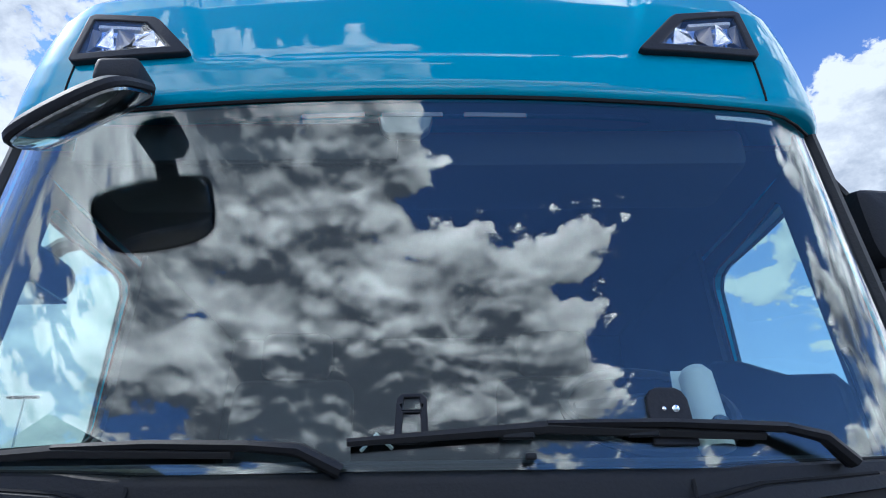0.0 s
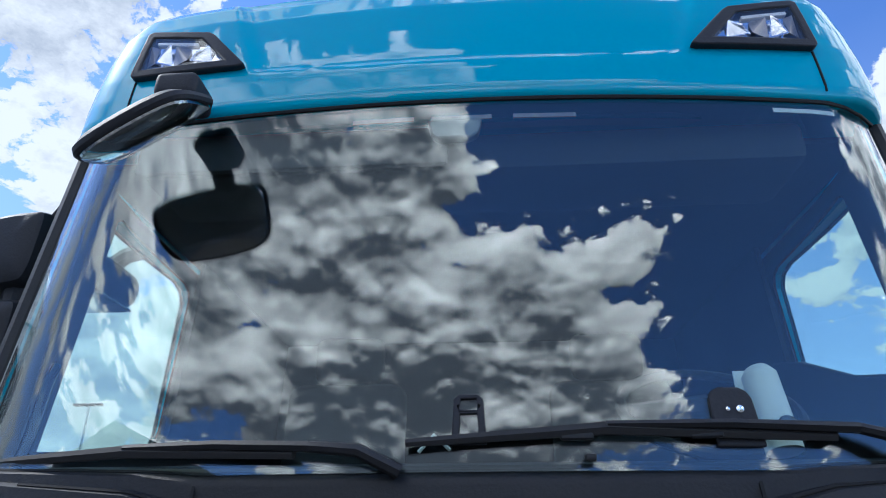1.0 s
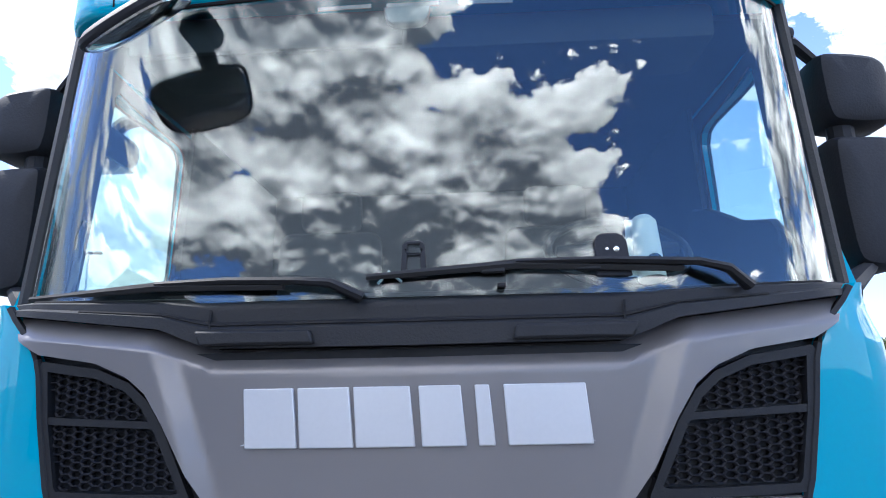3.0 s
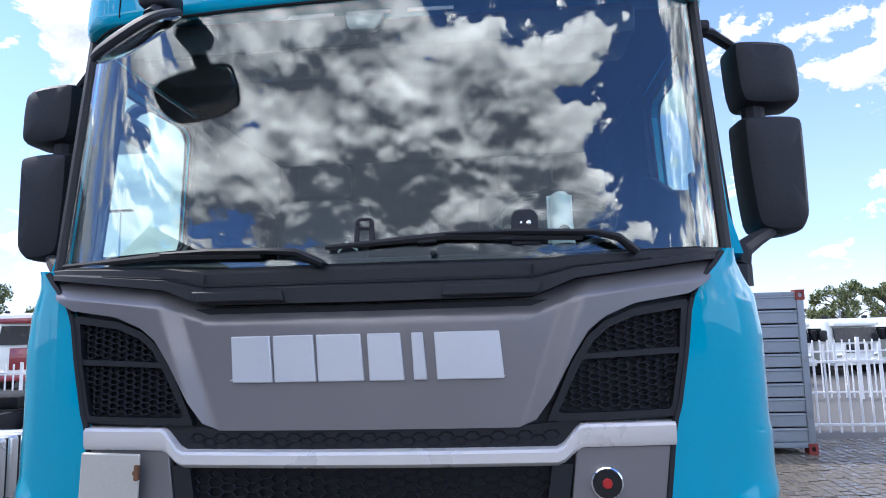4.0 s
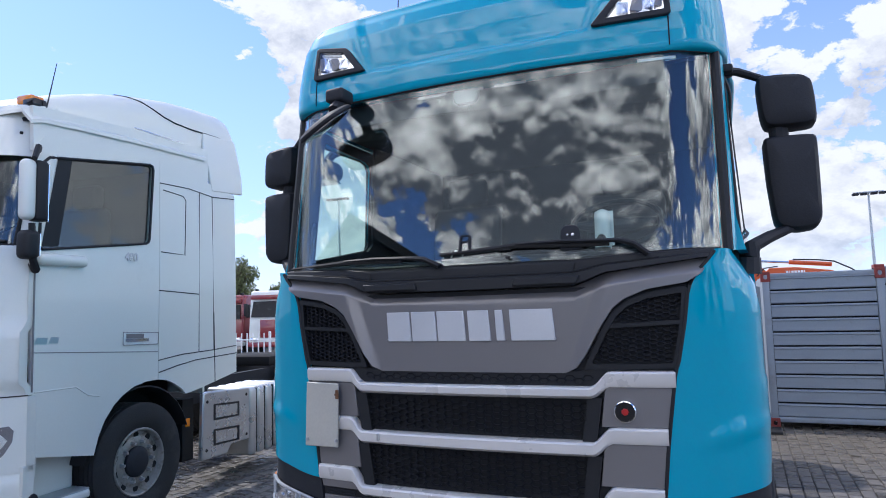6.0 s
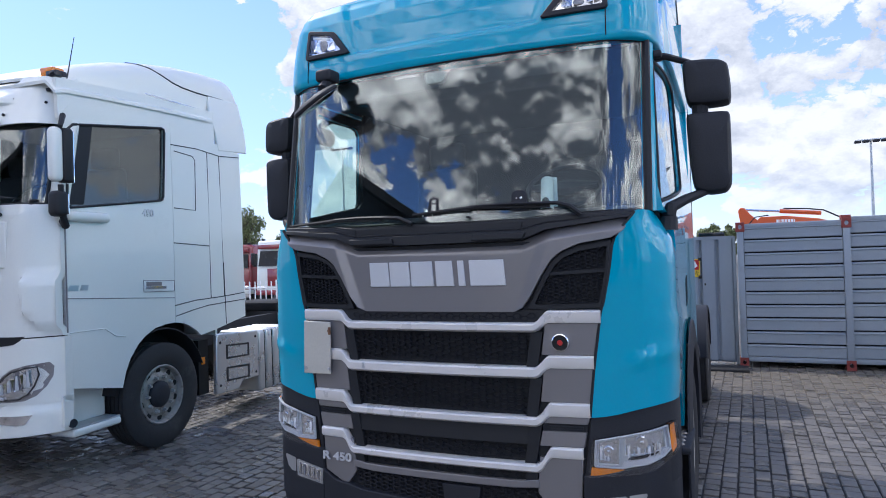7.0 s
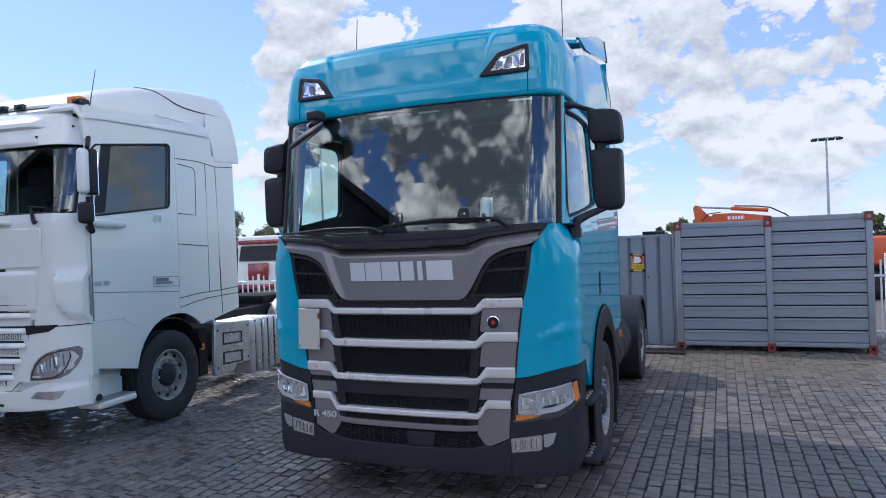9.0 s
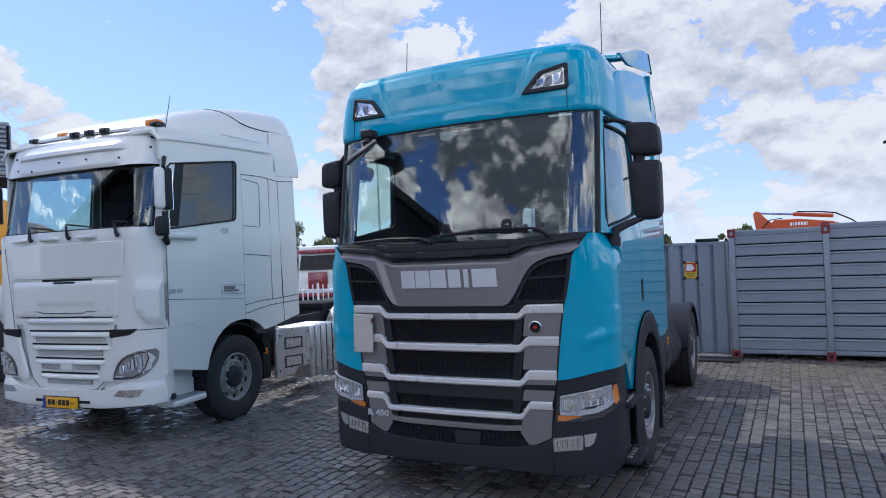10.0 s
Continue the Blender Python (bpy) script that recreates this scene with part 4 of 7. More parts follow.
# flanks: door and sleeper side with window opening
def flank(s):
    X = lambda z: 1.238 if z < 1.9 else 1.238 - 0.05 * (z - 1.9)
    inset = lambda u, v: 0.055 * (max(0.85 - u, 0) / 0.55) ** 1.6 * ramp(1.93, 2.06, v)
    pl = lambda proud: (lambda u, v, d: (s * (X(v) - inset(u, v) + proud - d), u, v))
    arch = [(2.10, 1.00), (2.02, 1.14), (1.82, 1.25), (1.60, 1.315), (1.45, 1.33)]
    arch2 = [(1.345, 1.328), (1.18, 1.29), (1.02, 1.21), (0.90, 1.08), (0.80, 0.93), (0.70, 0.79)]
    door = dense([(0.47, 1.975), (0.268, 2.0), (0.405, 2.90), (1.345, 2.90), (1.345, 1.9), *arch2, (0.62, 0.80), (0.47, 1.02)], 0.15)
    win = dense([(0.295, 2.045), (0.400, 2.77), (0.415, 2.80), (0.45, 2.822), (1.13, 2.832), (1.20, 2.815), (1.235, 2.77), (1.245, 2.25), (1.225, 2.20), (1.17, 2.17)], 0.12)
    d = part("door", slab(door, pl(0.0), 0.035, [win]), BLUE, truck, "teal blue cab door with side window")
    inner = dense([(0.40, 1.95), (0.42, 2.89), (1.34, 2.89), (1.34, 1.95)], 0.15)
    part("door_lining", slab(inner, pl(-0.040), 0.01, [dense([(0.50, 2.09), (0.585, 2.81), (0.61, 2.835), (1.13, 2.818), (1.175, 2.80), (1.195, 2.765), (1.185, 2.26), (1.17, 2.22), (1.13, 2.195)], 0.12)]), INTERIOR, d, "dark inner door lining")
    part("door_window", slab(win, pl(-0.012), 0.005), SIDEGL, d, "tinted side window")
    seal = [pl(0.004)(u, v, 0) for u, v in win]
    part("window_seal", tube(seal + seal[:1], 0.008, 6), BLACK, d)
    part("door_handle", slab([(1.25, 1.42), (1.24, 1.60), (1.32, 1.62), (1.335, 1.44)], pl(0.004), 0.02), VOID, d, "dark recessed door handle", bevel=0.004)
    rear = dense([(1.355, 2.90), (2.50, 2.90), (2.50, 1.0), (2.10, 1.0), *arch[1:], (1.355, 1.33)], 0.2)
    part("sleeper_side", slab(rear, pl(0.0), 0.035), BLUE, truck, "teal blue sleeper side panel")
    # trim along the rear edge, side deflector
    part("side_deflector", slab(dense([(2.46, 1.0), (2.44, 3.56), (2.52, 3.63), (2.66, 3.58), (2.82, 3.38), (2.84, 2.6), (2.86, 1.0)], 0.3), lambda u, v, dd: (s * (1.216 - dd - 0.06 * max(v - 2.9, 0)), u, v), 0.03), BLUE, truck, "teal blue side air deflector", bevel=0.006)
    part("deflector_edge", tube([(s * (1.205 - 0.06 * max(v - 2.9, 0)), u + 0.012, v) for u, v in ((2.86, 1.0), (2.84, 2.6), (2.83, 3.0), (2.82, 3.38), (2.66, 3.58))], 0.014, 6), BLACK, truck, "black rubber edge of the deflector")
    # roof side fairing between roof front and deflector
    fair = dense([(0.72, 2.915), (0.74, 3.24), (0.90, 3.33), (1.26, 3.43), (1.80, 3.53), (2.455, 3.635), (2.455, 2.915)], 0.15)
    part("roof_fairing", slab(fair, lambda u, v, dd: (s * (1.226 - dd - 0.075 * max(v - 2.9, 0) - 0.028 * ramp(0.95, 0.70, u)), u, v), 0.04), BLUE, truck, "teal blue roof side fairing", bevel=0.012)
    # black wheel arch
    rows = []
    for k in range(19):
        a = math.radians(-14 + 208 * k / 18)
        c, sn = math.cos(a), math.sin(a)
        rows.append([(s * 0.93, 1.40 + 0.60 * c, 0.52 + 0.62 * sn), (s * 1.262, 1.40 + 0.60 * c, 0.52 + 0.62 * sn), (s * 1.276, 1.40 + 0.63 * c, 0.52 + 0.65 * sn), (s * 1.262, 1.40 + 0.74 * c, 0.52 + 0.79 * sn)])
    part("wheel_arch", grid_solid(rows, lambda p: Vector((-0.01 * s, 0, 0.012))), BUMPER, truck, "dark plastic wheel arch")
    part("mud_flap", rounded(s * 0.95, s * 1.245, 2.03, 2.05, 0.15, 0.95, 0.006), RUBBER, truck, "black rubber mud flap")
    # step treads
    for y0, y1, z in ((0.40, 0.84, 0.74), (0.45, 0.86, 0.31)):
        t = part("step", rounded(s * 0.95, s * (1.315 if z < 0.5 else 1.285), y0, y1, z - 0.04, z, 0.012), BUMPER, truck, "dark step with a studded tread")
        stud = None
        for i in range(5):
            for j in range(4):
                if stud is None:
                    o = part("stud", lathe([(0.024, 0.0), (0.020, 0.008), (0.0001, 0.009)], "z", 6), RIM, t)
                    stud = o.data
                else:
                    o = new("stud", stud)
                    o.parent = t
                o.location = (s * (1.03 + 0.065 * j), y0 + 0.06 + 0.075 * i, z)
    part("step_box", rounded(s * 0.90, s * 1.20, 0.40, 0.84, 0.36, 0.90, 0.02), BUMPER, truck)


both(flank)
part("cab_rear", sheet(spans(-1.2, 1.2, 4), lambda x: 1.0, lambda x: 3.66, lambda x, z: 2.50, 2, 0.03), BLUE, truck)
ROOF_WING = ((1.15, 3.585), (1.50, 3.70), (1.90, 3.82), (2.30, 3.935), (2.60, 4.00), (2.76, 4.015), (2.80, 3.99))
part("roof_deflector", grid_solid([[(x, y, z - 0.05 * (x / 1.12) ** 4) for y, z in ROOF_WING] for x in spans(-1.14, 1.14, 20)], (0, 0, -0.035)), BLUE, truck, "teal blue roof air deflector", bevel=0.01)
for s in (-1, 1):
    blade = dense([(1.20, 3.565), (1.56, 3.665), (1.90, 3.775), (2.30, 3.885), (2.60, 3.95), (2.78, 3.965), (2.96, 3.80), (2.40, 3.70), (1.60, 3.56)], 0.2)
    part("deflector_side", slab(blade, lambda u, v, d: (s * (1.150 - d), u, v), 0.03), BLUE, truck, bevel=0.006)
    part("deflector_edge", tube([(s * 1.145, 2.79, 3.97), (s * 1.145, 2.97, 3.795)], 0.012, 6), BLACK, truck)

# exterior side mirrors
def side_mirror(s):
    def shell(outline, y0, deep):
        """A mirror housing: rounded outline, domed front with a chamfer along the inner side."""
        for q in (0.16, 0.24):
            outline = [p for (a, b), (c, d) in zip(outline, outline[1:] + outline[:1]) for p in (((1 - q) * a + q * c, (1 - q) * b + q * d), (q * a + (1 - q) * c, q * b + (1 - q) * d))]
        mx, mz = sum(p[0] for p in outline) / len(outline), sum(p[1] for p in outline) / len(outline)
        bm = bmesh.new()
        rings = []
        for k, dy in ((0.30, 0.0), (0.80, 0.004), (0.93, 0.016), (0.985, 0.04), (1.0, 0.075), (1.0, deep - 0.01), (0.97, deep)):
            ring = []
            for x, z in outline:
                px = mx + (x - mx) * k + 0.05 * ramp(mx, mx - 0.1, x) * (1 - k) * ramp(0.3, 0.8, k)
                ring.append(bm.verts.new((s * px, y0 + dy + 0.10 * (px - mx), mz + (z - mz) * k)))
            rings.append(ring)
        n = len(outline)
        for r0, r1 in zip(rings, rings[1:]):
            for q in range(n):
                bm.faces.new((r0[q], r0[(q + 1) % n], r1[(q + 1) % n], r1[q]))
        bm.faces.new(rings[0])
        bm.faces.new(rings[-1])
        return bm
    low = [(1.338, 2.105), (1.318, 2.32), (1.312, 2.47), (1.312, 2.532), (1.42, 2.534), (1.532, 2.530), (1.534, 2.46), (1.534, 2.30), (1.532, 2.14), (1.505, 2.098), (1.43, 2.088)]
    high = [(1.325, 2.578), (1.308, 2.64), (1.300, 2.76), (1.300, 2.822), (1.40, 2.822), (1.49, 2.812), (1.530, 2.785), (1.540, 2.70), (1.543, 2.578), (1.44, 2.570)]
    m = part("side_mirror", shell(low, 0.485, 0.175), BUMPER, truck, "dark grey side mirror pair on arms")
    part("upper_housing", shell(high, 0.49, 0.165), BUMPER, m, "dark grey wide-angle mirror housing")
    part("mirror_post", tube([(s * 1.385, 0.57, 2.49), (s * 1.38, 0.57, 2.60)], 0.042, 10), BUMPER, m)
    part("mirror_glass", rounded(s * 1.345, s * 1.50, 0.663, 0.669, 2.14, 2.49, 0.002, 1), MIRROR, m)
    part("upper_arm", tube([(s * 1.16, 0.47, 2.858), (s * 1.22, 0.49, 2.852), (s * 1.33, 0.575, 2.825), (s * 1.39, 0.59, 2.78)], [0.030, 0.024, 0.022, 0.026], 8, flat=0.75), BUMPER, m)
    part("lower_arm", tube([(s * 1.215, 0.36, 1.965), (s * 1.23, 0.38, 2.02), (s * 1.30, 0.44, 2.06), (s * 1.42, 0.57, 2.115)], [0.040, 0.040, 0.034, 0.026], 8, flat=0.8), BUMPER, m)
    part("arm_foot", tube([(s * 1.21, 0.37, 1.90), (s * 1.215, 0.37, 1.97)], [0.05, 0.045], 10), BUMPER, m)
    part("arm_cap", rounded(s * 1.14, s * 1.205, 0.42, 0.54, 2.838, 2.880, 0.015), BUMPER, m)


both(side_mirror)
# kerb mirror over the passenger window
b = rounded(-1.46, -1.24, 0.74, 1.02, 2.66, 2.80, 0.06, 4)
k = part("kerb_mirror", b, BUMPER, truck, "dark kerb mirror over the passenger door")
part("mirror_glass", rounded(-1.44, -1.26, 0.77, 0.99, 2.652, 2.662, 0.003, 1), MIRROR, k)
part("mirror_arm", tube([(-1.34, 0.90, 2.78), (-1.27, 0.90, 2.84), (-1.18, 0.90, 2.86)], 0.03, 8), BUMPER, k)

# front mirror hanging from the roof brow: a curved glass facing down in a thin leaf-shaped shell
fm = part("front_mirror", rounded(-0.775, -0.665, 0.05, 0.17, 2.885, 2.958, 0.018, 3), BUMPER, truck, "dark front mirror on a bracket at the roof brow")
A, B = Vector((-0.885, -0.080, 2.668)), Vector((-0.635, 0.048, 2.866))
ahead = (B - A).normalized()
up = Vector((-0.45, -0.45, 0.77))
up = (up - ahead * up.dot(ahead)).normalized()
wide = ahead.cross(up)
MH, MV = (ahead * 0.75 + wide * 0.66).normalized(), (ahead * 0.66 - wide * 0.75).normalized()
leaf = [(-0.168, 0.095), (-0.180, 0.03), (-0.168, -0.05), (-0.125, -0.10), (0.0, -0.115), (0.125, -0.105), (0.168, -0.07), (0.174, 0.03), (0.168, 0.100), (0.0, 0.106)]
for _ in range(2):
    leaf = [p for (a, b), (c, d) in zip(leaf, leaf[1:] + leaf[:1]) for p in ((0.75 * a + 0.25 * c, 0.75 * b + 0.25 * d), (0.25 * a + 0.75 * c, 0.25 * b + 0.75 * d))]


def on_leaf(u, v, out):
    return (A + B) / 2 + MH * (u * 0.94 + 0.006) + MV * v * 0.94 + up * (out - 0.030)


bm = bmesh.new()
rings = [[bm.verts.new(on_leaf(u * k, v * k, o)) for u, v in leaf] for k, o in ((0.97, -0.010), (1.0, -0.002), (0.98, 0.010), (0.86, 0.022), (0.60, 0.030), (0.30, 0.033))]
for r0, r1 in zip(rings, rings[1:]):
    for q in range(len(leaf)):
        bm.faces.new((r0[q], r0[(q + 1) % len(leaf)], r1[(q + 1) % len(leaf)], r1[q]))
bm.faces.new(rings[-1])
bm.faces.new(rings[0])
part("mirror_housing", bm, BUMPER, fm, "dark leaf-shaped mirror shell")
bm = bmesh.new()
rings = [[bm.verts.new(on_leaf(u * k, v * k, o)) for u, v in leaf] for k, o in ((0.93, -0.011), (0.91, -0.016), (0.70, -0.024), (0.40, -0.030), (0.15, -0.032))]
for r0, r1 in zip(rings, rings[1:]):
    for q in range(len(leaf)):
        bm.faces.new((r0[q], r0[(q + 1) % len(leaf)], r1[(q + 1) % len(leaf)], r1[q]))
bm.faces.new(rings[-1])
bm.faces.new(rings[0])
part("mirror_glass", bm, MIRROR, fm, "curved mirror glass facing down")
part("mirror_neck", tube([(-0.715, 0.11, 2.90), (-0.715, 0.08, 2.87), (-0.71, 0.04, 2.83)], [0.034, 0.030, 0.032], 8), BUMPER, fm)

# wipers
def wiper(pivot, elbow, mid, tip, blade):
    w = part("wiper", tube([pivot, pivot + (elbow - pivot) * 0.45 + Vector((0, -0.012, 0.016)), elbow], [0.020, 0.018, 0.015], 8, flat=0.7), BLACK, truck, "black windscreen wiper resting low")
    part("wiper_arm", tube([elbow, elbow + (mid - elbow) * 0.5 + Vector((0, -0.004, 0.004)), mid], [0.015, 0.013, 0.010], 6, flat=0.7), BLACK, w)
    part("wiper_blade", tube([blade, mid + Vector((0, 0.004, -0.006)), tip], [0.010, 0.013, 0.008], 6), RUBBER, w)
    for k in (0.3, 0.6):
        p = blade + (tip - blade) * k
        part("blade_clip", rounded(p.x - 0.03, p.x + 0.03, p.y - 0.012, p.y + 0.004, p.z + 0.0, p.z + 0.014, 0.003, 1), BLACK, w)


def on_glass(x, z, off=0.022):
    return Vector((x, ys(x, z) - off, z))


wiper(Vector((0.815, 0.045, 1.992)), on_glass(0.70, 2.055, 0.035), on_glass(0.25, 2.064), on_glass(-0.115, 2.034), on_glass(0.66, 2.042))
wiper(Vector((-0.125, 0.010, 1.985)), on_glass(-0.29, 2.030, 0.03), on_glass(-0.66, 2.036), on_glass(-1.05, 2.018), on_glass(-0.32, 2.018))
part("washer_jet", rounded(0.205, 0.225, 0.0, 0.02, 2.0, 2.012, 0.003), BLACK, truck)

# ---- inside the cab ----
part("cab_floor", block(-1.17, 1.17, 0.30, 2.44, 1.40, 1.44), INTERIOR, truck)
rows = [[(x, 0.09 + 0.06 * x * x, 1.975), (x, 0.20 + 0.06 * x * x, 2.020), (x, 0.42, 2.045), (x, 0.60, 2.02), (x, 0.66, 1.90), (x, 0.66, 1.45)] for x in spans(-1.09, 1.09, 24)]
part("dashboard", grid_solid(rows, (0, 0.0, -0.02)), INTERIOR, truck, "dark dashboard")
part("headliner", block(-1.16, 1.16, 0.46, 2.46, 2.93, 2.95), LINER, truck)
part("cab_back_trim", block(-1.17, 1.17, 2.42, 2.45, 1.44, 2.93), INTERIOR, truck)
part("bunk", rounded(-1.12, 1.12, 1.80, 2.42, 1.75, 1.98, 0.05), SEATCL, truck, "dark bunk mattress")
part("upper_locker", rounded(-0.92, 0.92, 0.32, 0.60, 2.80, 2.925, 0.03), LINER, truck, "grey overhead locker")
for s in (-1, 1):
    part("door_trim", slab([(0.34, 1.5), (0.34, 2.075), (0.55, 2.10), (1.14, 2.19), (1.195, 2.24), (1.20, 2.945), (2.46, 2.945), (2.46, 1.5)], lambda u, v, d: (s * (1.178 - d - 0.05 * max(v - 1.9, 0)), u, v), 0.02), INTERIOR, truck)
    c = s * 0.55
    seat = part("cab_seat", rounded(c - 0.26, c + 0.26, 0.98, 1.46, 1.78, 1.93, 0.05, 3), SEATCL, truck, "charcoal cloth cab seat")
    b = rounded(c - 0.25, c + 0.25, 1.40, 1.54, 1.88, 2.50, 0.06, 3)
    shifted(b, Matrix.Translation((c, 1.46, 1.9)) @ Matrix.Rotation(radians(-8), 4, "X") @ Matrix.Translation((-c, -1.46, -1.9)))
    part("seat_back", b, SEATCL, seat)
    part("head_rest", rounded(c - 0.15, c + 0.15, 1.50, 1.60, 2.50, 2.70, 0.045, 3), SEATCL, seat)
    part("seat_base", block(c - 0.2, c + 0.2, 1.02, 1.42, 1.44, 1.80), INTERIOR, seat)
    part("grab_handle", tube([(s * 1.10, 0.36, 2.02), (s * 1.09, 0.37, 2.10), (s * 1.09, 0.39, 2.25), (s * 1.10, 0.42, 2.30)], 0.014, 8), GLOSSBLACK, truck, "black grab handle")
ring = [Vector((0.225 * math.cos(a), 0.225 * math.sin(a), 0)) for a in [2 * math.pi * q / 32 for q in range(33)]]
turn = Matrix.Translation((0.62, 0.58, 2.19)) @ Matrix.Rotation(radians(38), 4, "X")
sw = part("steering_wheel", tube([turn @ p for p in ring], 0.015, 8), BUMPER, truck, "dark grey steering wheel")
part("steering_hub", tube([turn @ Vector((-0.2, 0, 0)), turn @ Vector((0, 0, -0.02)), turn @ Vector((0.2, 0, 0))], [0.02, 0.06, 0.02], 8), INTERIOR, sw)
part("sun_visor", rounded(-0.92, -0.05, 0.28, 0.305, 2.80, 2.92, 0.01), LINER, truck)

# raised trim inside the driver's door
part("door_armrest", slab(dense([(0.44, 1.9), (0.47, 2.22), (0.52, 2.265), (0.75, 2.315), (1.05, 2.435), (1.22, 2.475), (1.30, 2.46), (1.32, 1.9)], 0.1), lambda u, v, d: (1.125 - d, u, v), 0.03), INTERIOR, truck, "dark raised trim inside the driver's door", bevel=0.008)

# things on the dashboard and on the glass
on_pane = lambda off: (lambda u, v, d: (u, ys(u, v) - off + d, v))
clip = tagged(part("toll_tag_holder", slab([(-0.033, 2.032), (0.033, 2.032), (0.028, 2.118), (0.018, 2.127), (-0.018, 2.127), (-0.028, 2.118)], on_pane(0.006), 0.008, [[(-0.019, 2.036), (0.019, 2.036), (0.016, 2.090), (-0.016, 2.090)], [(-0.017, 2.097), (0.017, 2.097), (0.015, 2.119), (-0.015, 2.119)]]), BUMPER, None, bevel=0.002), "dark open tag holder stuck to the windscreen", "holder")
shape = [(0.448, 2.025), (0.450, 2.115), (0.458, 2.130), (0.472, 2.137), (0.510, 2.137), (0.524, 2.130), (0.532, 2.115), (0.538, 2.025)]
cam_box = tagged(part("device_box", slab(shape, on_pane(0.008), 0.012), BUMPER, bevel=0.004), "dark rounded device box stuck to the windscreen", "box")
for dx, dz, r in ((0.480, 2.094, 0.004), (0.503, 2.094, 0.007)):
    part("device_lens", shifted(lathe([(0.0001, -0.004), (r, -0.003), (r * 1.2, 0.004)], "y", 12), Matrix.Translation((dx, ys(dx, dz) - 0.008, dz))), CHROME, cam_box)
cyl = tagged(part("white_cylinder", tube([(0.616, 0.16, 2.03), (0.612, 0.20, 2.19), (0.612, 0.205, 2.20)], [0.036, 0.036, 0.028], 18), WHITEPL), "white cylinder lying upright on the dashboard", "bottle")
part("cylinder_end", shifted(lathe([(0.0001, -0.006), (0.018, -0.006), (0.020, 0.0)], "y", 14), Matrix.Translation((0.616, 0.122, 2.075))), GLOSSBLACK, cyl)
tagged(part("paper_note", slab([(0.572, 2.05), (0.655, 2.05), (0.655, 2.21), (0.572, 2.21)], lambda u, v, d: (u, 0.235 + d, v), 0.003), PAPER), "white paper note behind the windscreen", "paper")
bits = part("wiring", tube([(-0.10, 0.10, 2.03), (-0.07, 0.09, 2.06), (-0.04, 0.11, 2.035)], 0.004, 5), WHITEPL)
tagged(bits, "short pale cable end on the dashboard", "cable")

# ---- chassis ----
for s in (-1, 1):
    part("frame_rail", block(s * 0.36, s * 0.44, 0.5, 6.0, 0.72, 0.98), BUMPER, truck)
    w = wheel(0.505, 0.31, RIM)
    w.parent = truck
    w.matrix_world = pose(s * 1.235, 1.40, 0.505, 0, 0, 0 if s > 0 else 180)
    w = wheel(0.505, 0.58, RIM)
    w.parent = truck
    w.matrix_world = pose(s * 1.235, 4.95, 0.505, 0, 0, 0 if s > 0 else 180)
    rows = []
    for q in range(15):
        a = math.radians(8 + 164 * q / 14)
        rows.append([(s * 0.60, 4.95 + 0.60 * math.cos(a), 0.50 + 0.60 * math.sin(a)), (s * 1.245, 4.95 + 0.60 * math.cos(a), 0.50 + 0.60 * math.sin(a)), (s * 1.262, 4.95 + 0.58 * math.cos(a), 0.50 + 0.57 * math.sin(a))])
    part("rear_mudguard", grid_solid(rows, (0, 0, 0.02)), BUMPER, truck, "dark grey rear mudguard")
    part("rear_mud_flap", rounded(s * 0.62, s * 1.19, 5.50, 5.52, 0.25, 0.62, 0.006), RUBBER, truck)
    tank = part("fuel_tank", shifted(lathe([(0.0001, 0), (0.30, 0.0), (0.33, 0.03), (0.33, 1.57), (0.30, 1.60), (0.0001, 1.6)], "y", 24), Matrix.Translation((s * 0.86, 2.55, 0.66))), BUMPER, truck, "dark round side tank")
    for y in (2.9, 3.35, 3.8):
        part("tank_strap", shifted(lathe([(0.333, 0), (0.337, 0.005), (0.337, 0.055), (0.333, 0.06)], "y", 24), Matrix.Translation((s * 0.86, y, 0.66))), GLOSSBLACK, tank)
    part("side_lamp", rounded(s * 1.185, s * 1.20, 2.95, 3.01, 0.82, 0.90, 0.004), AMBER, truck, "amber side marker")
part("engine_block", rounded(-0.4, 0.4, 0.45, 2.2, 0.55, 1.35, 0.05), VOID, truck)
part("front_axle", tube([(-0.95, 1.40, 0.48), (0.95, 1.40, 0.48)], 0.06, 8), VOID, truck)
part("rear_axle", tube([(-0.8, 4.95, 0.505), (0.8, 4.95, 0.505)], 0.12, 10), VOID, truck)
part("fifth_wheel", rounded(-0.45, 0.45, 4.5, 5.3, 1.00, 1.14, 0.04), VOID, truck, "dark fifth wheel plate")
part("exhaust_tip", tube([(1.12, 2.34, 0.40), (1.23, 2.34, 0.40)], 0.055, 12), STEEL, truck)

# pale strips along the top of the windscreen and the round cab lamp
for x0, x1, z in ((-0.29, -0.13, 2.868), (-0.085, 0.07, 2.866), (0.125, 0.285, 2.866), (0.80, 0.965, 2.892)):
    part("visor_slot", slab(dense([(x0, z - 0.008), (x1, z - 0.008), (x1, z + 0.006), (x0, z + 0.006)], 0.05), lambda u, v, d: (u, ys(u, v) + 0.012 + d, v), 0.003), GREY if x0 < 0.5 else PAPER, truck, "pale strip behind the windscreen")


